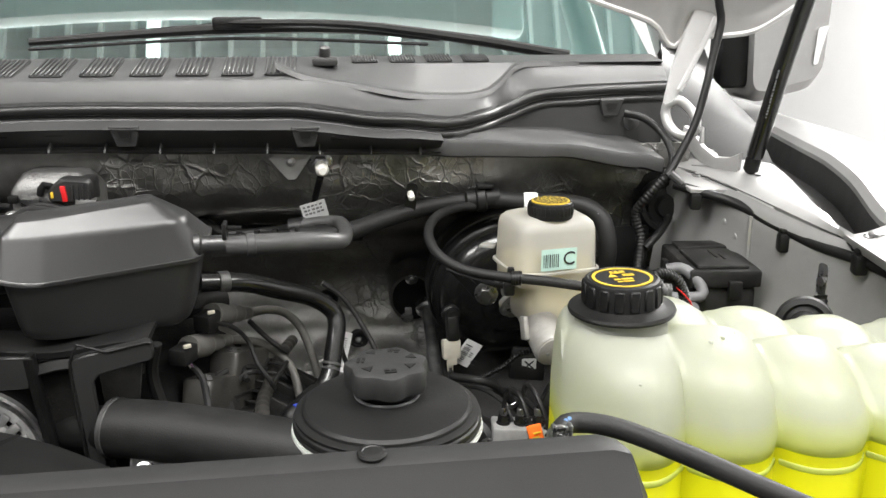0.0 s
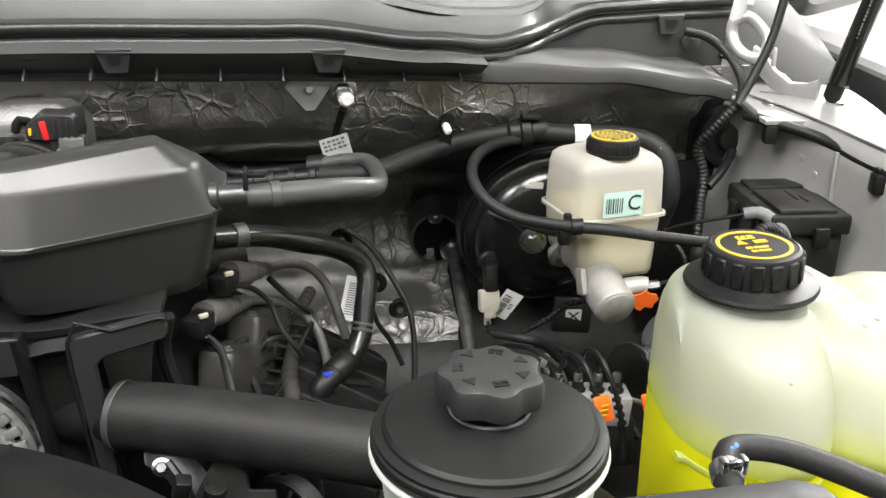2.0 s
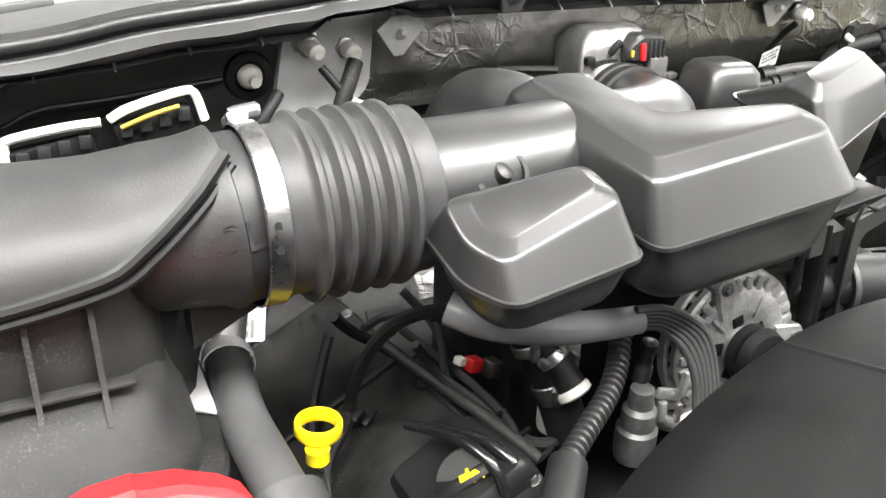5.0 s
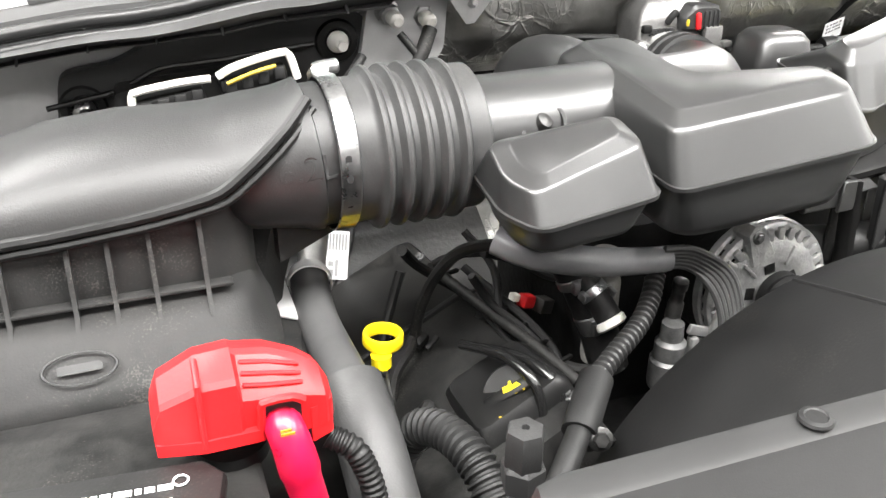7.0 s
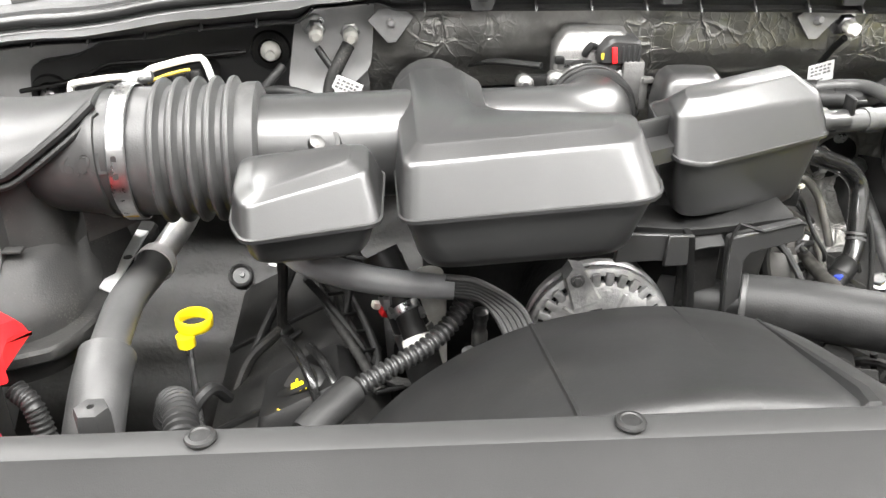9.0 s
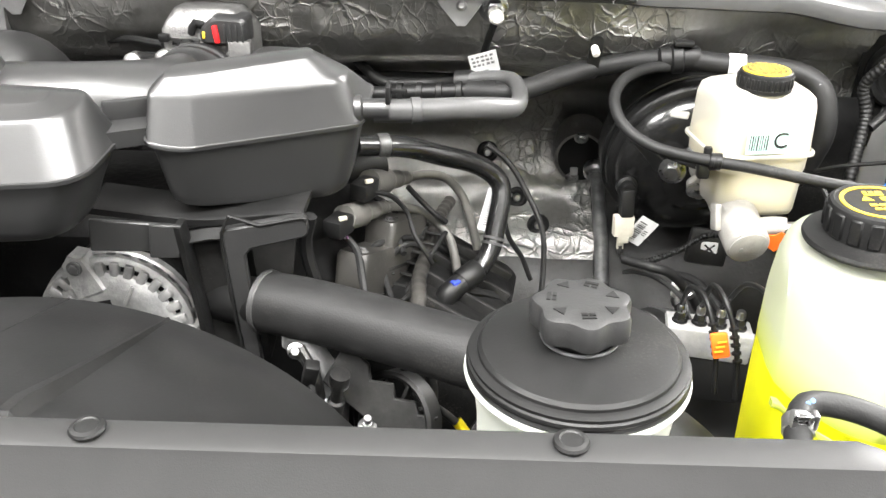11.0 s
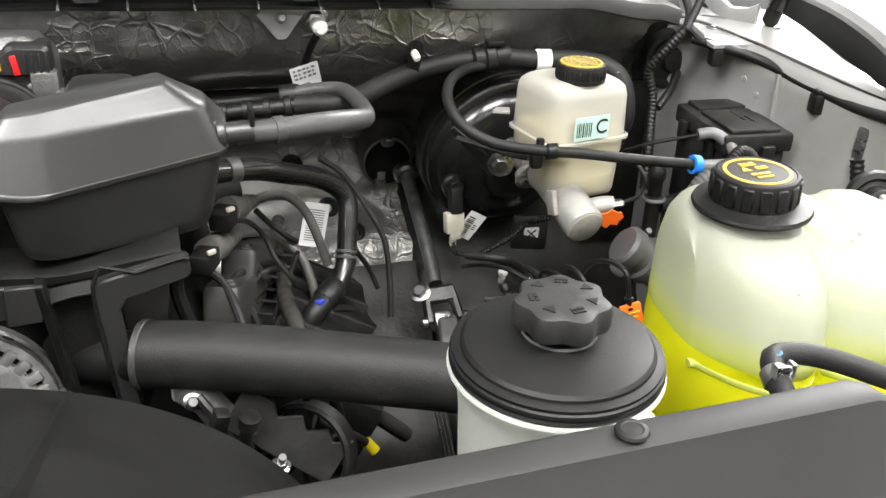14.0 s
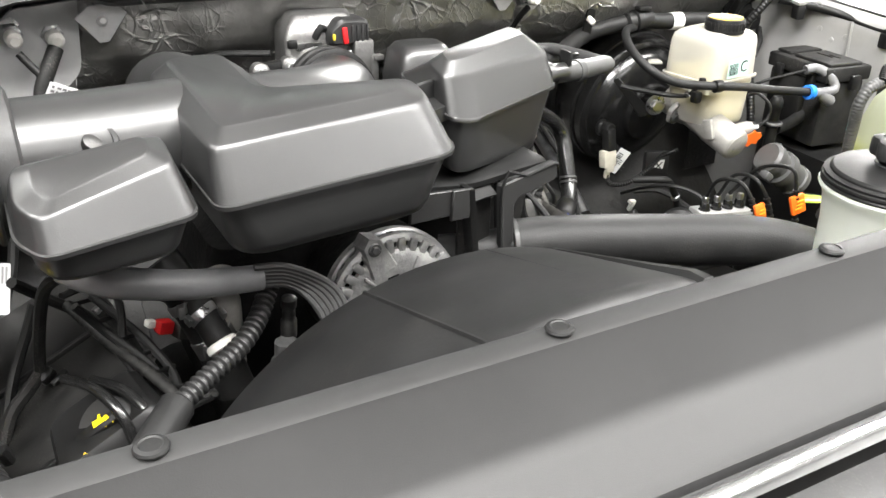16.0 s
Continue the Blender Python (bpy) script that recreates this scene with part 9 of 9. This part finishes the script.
for pts in (((0.195, 0.887, 1.10), (0.196, 0.872, 1.130), (0.201, 0.840, 1.139), (0.207, 0.822, 1.122), (0.212, 0.812, 1.096), (0.216, 0.806, 1.05)),
            ((0.215, 0.885, 1.10), (0.214, 0.862, 1.138), (0.216, 0.831, 1.145), (0.224, 0.812, 1.124), (0.230, 0.803, 1.094), (0.234, 0.798, 1.05)),
            ((0.235, 0.883, 1.10), (0.240, 0.845, 1.150), (0.246, 0.80, 1.164), (0.250, 0.790, 1.140), (0.254, 0.785, 1.10), (0.258, 0.78, 1.05))):
    ln = part("line", tube(pts, 0.0027, 8, 0.005), MATTE, absu)
    for q in range(5):
        a_, b_ = Vector(pts[3]), Vector(pts[4])
        part("line_clip", lathe([(0.0028, -0.0016), (0.0046, -0.0012), (0.0046, 0.0012), (0.0028, 0.0016)], 10, axis_pose(a_.lerp(b_, 0.1 + 0.25 * q), b_ - a_), cap=False), MATTE, ln)
for ox, oy, oz, w in ((0.214, 0.809, 1.104, 0.016), (0.254, 0.786, 1.118, 0.022)):
    tg = part("orange_sleeve", box((ox, oy, oz), (w, 0.006, 0.026), 0.0022, (-10, -14, -6)), ORANGE, absu, "orange identification tag")
    part("printed_line", merge(*[box((ox - 0.001 * q, oy - 0.0040 - 0.0006 * q, oz + 0.006 - 0.005 * q), (w * 0.5, 0.0012, 0.0016), 0, (-10, -14, -6)) for q in range(3)]), YELINK, tg)
part("upper_line", tube([(0.16, 1.02, 1.062), (0.165, 0.98, 1.085), (0.18, 0.94, 1.10), (0.20, 0.91, 1.095), (0.206, 0.89, 1.08)], 0.0027, 8, 0.005), MATTE, absu)
cb = thing("harness_connector", (0.32, 0.87, 1.1), "dusty grey multi-pin connector with yellow-green wires", "connector")
CBM = axis_pose((0.300, 0.878, 1.140), (0.78, -0.16, -0.60))
part("body", lathe([(0.020, -0.012), (0.024, -0.008), (0.024, 0.004), (0.021, 0.006), (0.021, 0.016), (0.026, 0.018), (0.026, 0.030), (0.022, 0.032), (0.022, 0.052), (0.024, 0.054), (0.024, 0.062), (0.019, 0.064)], 28, CBM), GREYHOSE, cb, angle=30)
part("bail", tube([CBM @ Vector(v) for v in ((0.0, -0.024, 0.006), (0.018, -0.026, 0.012), (0.030, -0.012, 0.018), (0.030, 0.012, 0.018), (0.018, 0.026, 0.012))], 0.0035, 8), GREYBOX, cb)
part("lug", turned_box(CBM, (-0.016, -0.022, -0.004), (0.016, 0.012, 0.014), 0.003), GREYHOSE, cb)
LIME = mat("yellow_green_wire", (0.42, 0.55, 0.06), (0.34, 0.46, 0.05), scale=60, rough=0.4, bump=0.0)
for k, mt in enumerate((LIME, GREYTEXT, LIME, YELINK, LIME, MATTE)):
    part("wire", tube([CBM @ Vector((-0.010 + 0.004 * k, -0.012, 0.060)), CBM @ Vector((-0.014 + 0.006 * k, -0.020, 0.074)), CBM @ Vector((-0.020 + 0.007 * k, -0.010, 0.090)), CBM @ Vector((-0.03 + 0.004 * k, 0.01, 0.115))], 0.0017, 6), mt, cb)
rv = thing("bleed_valve", (0.355, 0.94, 1.15), "black bleed valve with rubber cap and bracket", "valve")
part("stem", lathe([(0.0085, 1.11), (0.0085, 1.165), (0.012, 1.167), (0.012, 1.172), (0.008, 1.174), (0.008, 1.192), (0.0095, 1.195), (0.0095, 1.204), (0.006, 1.21)], 20, Matrix.Translation((0.357, 0.935, 0))), MATTE, rv)
part("collar", torus(0.0115, 0.0024, Matrix.Translation((0.357, 0.935, 1.170)), 24, 8), GREYPIPE, rv)
part("hose", tube([(0.365, 0.935, 1.16), (0.40, 0.94, 1.162), (0.44, 0.945, 1.175)], 0.009, 12), RUBBER, rv)
fl_h = thing("fluted_hose", (0.28, 0.75, 1.2), "dark corrugated hose beside the coolant tank", "hose")
part("tube", tube([(0.320, 0.735, 1.287), (0.300, 0.738, 1.288), (0.277, 0.74, 1.282), (0.267, 0.742, 1.262), (0.271, 0.745, 1.226), (0.277, 0.75, 1.16), (0.285, 0.77, 1.10)], 0.0072, 12, ribs=0.0006, pitch=0.004), GREYHOSE, fl_h)
lv = thing("wiring_bundle", (0.33, 0.72, 1.28), "black wiring bundle with red wire behind the tank", "wiring harness")
part("sleeve", tube([(0.29, 0.735, 1.29), (0.315, 0.75, 1.30), (0.34, 0.76, 1.285), (0.352, 0.765, 1.25), (0.36, 0.77, 1.20)], 0.005, 10, ribs=0.0012, pitch=0.004), MATTE, lv)
part("red_wire", tube([(0.335, 0.757, 1.283), (0.35, 0.755, 1.268), (0.36, 0.76, 1.24)], 0.0008, 6), RED, lv, "red wire")
part("connector", box((0.315, 0.74, 1.272), (0.03, 0.02, 0.012), 0.002, (0, 15, 20)), GREYBOX, lv)
dk = thing("wheel_liner", (0.47, 0.75, 1.0), "black plastic wheel arch liner beside the tank", "liner")
part("liner", loft([rounded([(0.40, 0.70, z), (0.52, 0.60, z), (0.56, 0.98, z), (0.42, 1.02, z)], 0.02) for z in (0.8, 1.0, 1.12)]), MATTE, dk)
sw = thing("line_connector", (0.253, 1.1, 0.98), "small grey line connector with loom", "connector")
part("tip", merge(box((0.241, 1.085, 1.000), (0.007, 0.007, 0.018), 0.0015, (20, 10, 0)), box((0.241, 1.084, 1.008), (0.013, 0.007, 0.006), 0.0015, (20, 10, 0))), WHITEPL, sw, "white connector tip")
part("fitting", lathe([(0.006, 0), (0.0072, 0.003), (0.0072, 0.010), (0.005, 0.012), (0.005, 0.022), (0.0065, 0.024), (0.0065, 0.034), (0.0045, 0.036), (0.0045, 0.05)], 14, axis_pose((0.242, 1.082, 0.992), (0.25, -0.5, -0.8))), DARKALU, sw)
part("loom", tube([(0.252, 1.062, 0.960), (0.262, 1.045, 0.935), (0.275, 1.03, 0.90), (0.285, 1.0, 0.86)], 0.0055, 10, ribs=0.0014, pitch=0.008), MATTE, sw)
solo("engine_wire", tube([(0.22, 1.06, 1.04), (0.25, 1.03, 1.045), (0.28, 0.98, 1.02), (0.31, 0.93, 0.98)], 0.005, 8), RUBBER, "thin black wire on the engine", "wire", "engine wires")
solo("engine_wire", tube([(0.20, 1.04, 1.0), (0.26, 1.0, 1.01), (0.33, 0.97, 1.0)], 0.003, 8), STEEL, "thin steel pipe low in the bay", "pipe")
frame_rail = solo("frame_rail", box((0.30, 0.95, 0.86), (0.14, 0.7, 0.12), 0.02, (0, 0, 8)), MATTE, "black chassis rail low in the bay", "chassis rail")
yw = solo("yellow_wire_tip", tube([(-0.033, 0.722, 1.076), (-0.025, 0.718, 1.066)], 0.005, 10), YELLOW, "yellow taped wire tip", "wire")
solo("low_bolt", merge(bolt_bm((0.132, 0.85, 0.948), (0, -0.3, 1), 0.006, 0.006), lathe([(0.004, -0.02), (0.004, 0.008)], 10, Matrix.Translation((0.132, 0.85, 0.948)))), STEEL, "bright zinc stud low in the bay", "bolt")
for pts, r in (([(-0.08, 0.735, 1.125), (-0.076, 0.733, 1.106), (-0.066, 0.73, 1.093), (-0.046, 0.72, 1.088), (-0.033, 0.717, 1.078)], 0.0035), ([(-0.057, 0.735, 1.12), (-0.054, 0.725, 1.10), (-0.058, 0.70, 1.078)], 0.005), ([(-0.03, 0.82, 1.07), (-0.014, 0.80, 1.05), (0.027, 0.80, 1.007)], 0.008)):
    solo("engine_wire", tube(pts, r, 10, 0.005), DUSTY, "thin black wire on the engine", "wire", "engine wires")
solo("bay_ledge", plate([(-0.045, -0.02), (0.05, -0.03), (0.055, 0.012), (0.04, 0.004), (0.032, 0.012), (0.016, 0.004), (0.008, 0.014), (-0.01, 0.005), (-0.018, 0.016), (-0.045, 0.02)], 0.006, facing((-0.10, 0.715, 1.112), (0.9, -0.35, -0.45), (0.4, 0.3, 0.85)), 0.001), DUSTY, "dusty black moulded ledge beside the fan shroud", "bracket")
for k in range(3):
    solo("brake_pipe", tube([(0.066 + 0.0045 * k, 0.86, 1.02), (0.072 + 0.0045 * k, 0.85, 0.992), (0.088 + 0.0045 * k, 0.85, 0.92)], 0.0014, 8), STEEL, "thin bright steel pipe low in the bay", "pipe", "low pipes")
fec = thing("engine_front_casting", (-0.14, 0.72, 1.10), "dull grey engine front casting with ribs and bolts", "engine casting")
part("arm", loft([rounded([(x - w, y, z - w), (x + w, y - 0.006, z - w), (x + w, y + 0.012, z + w), (x - w, y + 0.014, z + w)], 0.003, 3) for x, y, z, w in ((-0.175, 0.735, 1.150, 0.010), (-0.160, 0.728, 1.138, 0.009), (-0.146, 0.722, 1.115, 0.010), (-0.140, 0.720, 1.085, 0.013))]), DARKSTEEL, fec)
part("rib", tube([(-0.166, 0.722, 1.150), (-0.152, 0.712, 1.128), (-0.148, 0.708, 1.098)], 0.0042, 8), DARKALU, fec)
part("fitting", lathe([(0.0075, 0), (0.0075, 0.014), (0.0055, 0.016), (0.0055, 0.034), (0.0085, 0.036), (0.0085, 0.046)], 18, axis_pose((-0.137, 0.705, 1.096), (0.18, -0.15, 1))), DARKALU, fec)
part("sensor_plug", box((-0.152, 0.692, 1.146), (0.012, 0.012, 0.020), 0.002, (10, 15, 10)), MATTE, fec)
part("sensor_lead", tube([(-0.152, 0.690, 1.136), (-0.150, 0.685, 1.12), (-0.155, 0.69, 1.10), (-0.16, 0.70, 1.07)], 0.003, 8), RUBBER, fec)
for bx, by, bz in ((-0.148, 0.706, 1.102), (-0.170, 0.722, 1.146), (-0.130, 0.702, 1.128)):
    part("bolt", bolt_bm((bx, by, bz), (0.1, -0.8, 0.5), 0.0048, 0.006), STEEL, fec)
fpul = thing("idler_pulley", (-0.112, 0.70, 1.09), "dark spoked idler pulley beneath the radiator hose", "pulley")
PUM = axis_pose((-0.085, 0.715, 1.082), (-0.55, -0.75, 0.36))
part("rim", lathe([(0.040, -0.010), (0.043, -0.008), (0.043, 0.008), (0.040, 0.010), (0.037, 0.008), (0.037, -0.008), (0.040, -0.010)], 40, PUM, cap=False), MATTE, fpul)
part("hub", lathe([(0.012, -0.006), (0.013, 0.006), (0.009, 0.010), (0.004, 0.011)], 20, PUM), DARKSTEEL, fpul)
for k in range(9):
    part("spoke", turned_box(PUM @ Matrix.Rotation(2 * math.pi * k / 9, 4, "Z"), (0.025, 0, 0), (0.028, 0.004, 0.008), 0.001), DUSTY, fpul)
zst = thing("zinc_stud", (-0.1083, 0.697, 1.085), "bright zinc stud and washer beneath the hose", "bolt")
part("stud", merge(bolt_bm((-0.1083, 0.697, 1.088), (0.1, -0.4, 1), 0.0055, 0.006), lathe([(0.0032, 0.004), (0.0032, 0.014)], 10, axis_pose((-0.1083, 0.697, 1.088), (0.1, -0.4, 1)))), STEEL, zst)
crail = thing("coil_rail", (-0.09, 0.89, 1.10), "black ladder-shaped wiring rail beside the ignition coils", "wiring rail")
LA, LB = Vector((-0.119, 0.84, 1.103)), Vector((-0.062, 0.955, 1.148))
for off in (Vector((-0.010, 0, 0)), Vector((0.012, -0.006, -0.002))):
    part("side_bar", tube([LA + off, LA.lerp(LB, 0.5) + off, LB + off], 0.0026, 8), MATTE, crail)
for k in range(9):
    c = LA.lerp(LB, 0.04 + 0.115 * k)
    part("rung", tube([c + Vector((-0.010, 0, 0)), c + Vector((0.012, -0.006, -0.002))], 0.0017, 6), DUSTY, crail)
bh = hose_thing("vacuum_line", [(0.150, 0.985, 1.098), (0.1774, 0.960, 1.1027), (0.200, 0.965, 1.092), (0.2265, 0.976, 1.061), (0.243, 0.985, 1.035)], 0.0052, RUBBER, "thin black vacuum line below the brake booster")
band_on(bh, (0.2265, 0.976, 1.061), (0.4, 0.2, -0.8), 0.0054, 0.008, STEEL, "clamp", "small bright clamp")
wlab = solo("low_label", plate(rect2(0.022, 0.030, 0.001), 0.0005, facing((0.205, 1.02, 0.955), (0.9, 0.2, -0.3), (0.2, 0.3, 0.9))), PAPER, "small white paper label low in the bay", "label")
part("orange_edge", bars([(-0.011, -0.017, 0.020, 0.006)], facing((0.205, 1.0194, 0.955), (0.9, 0.2, -0.3), (0.2, 0.3, 0.9)), 0.0003), ORANGE, wlab, "orange printed edge")
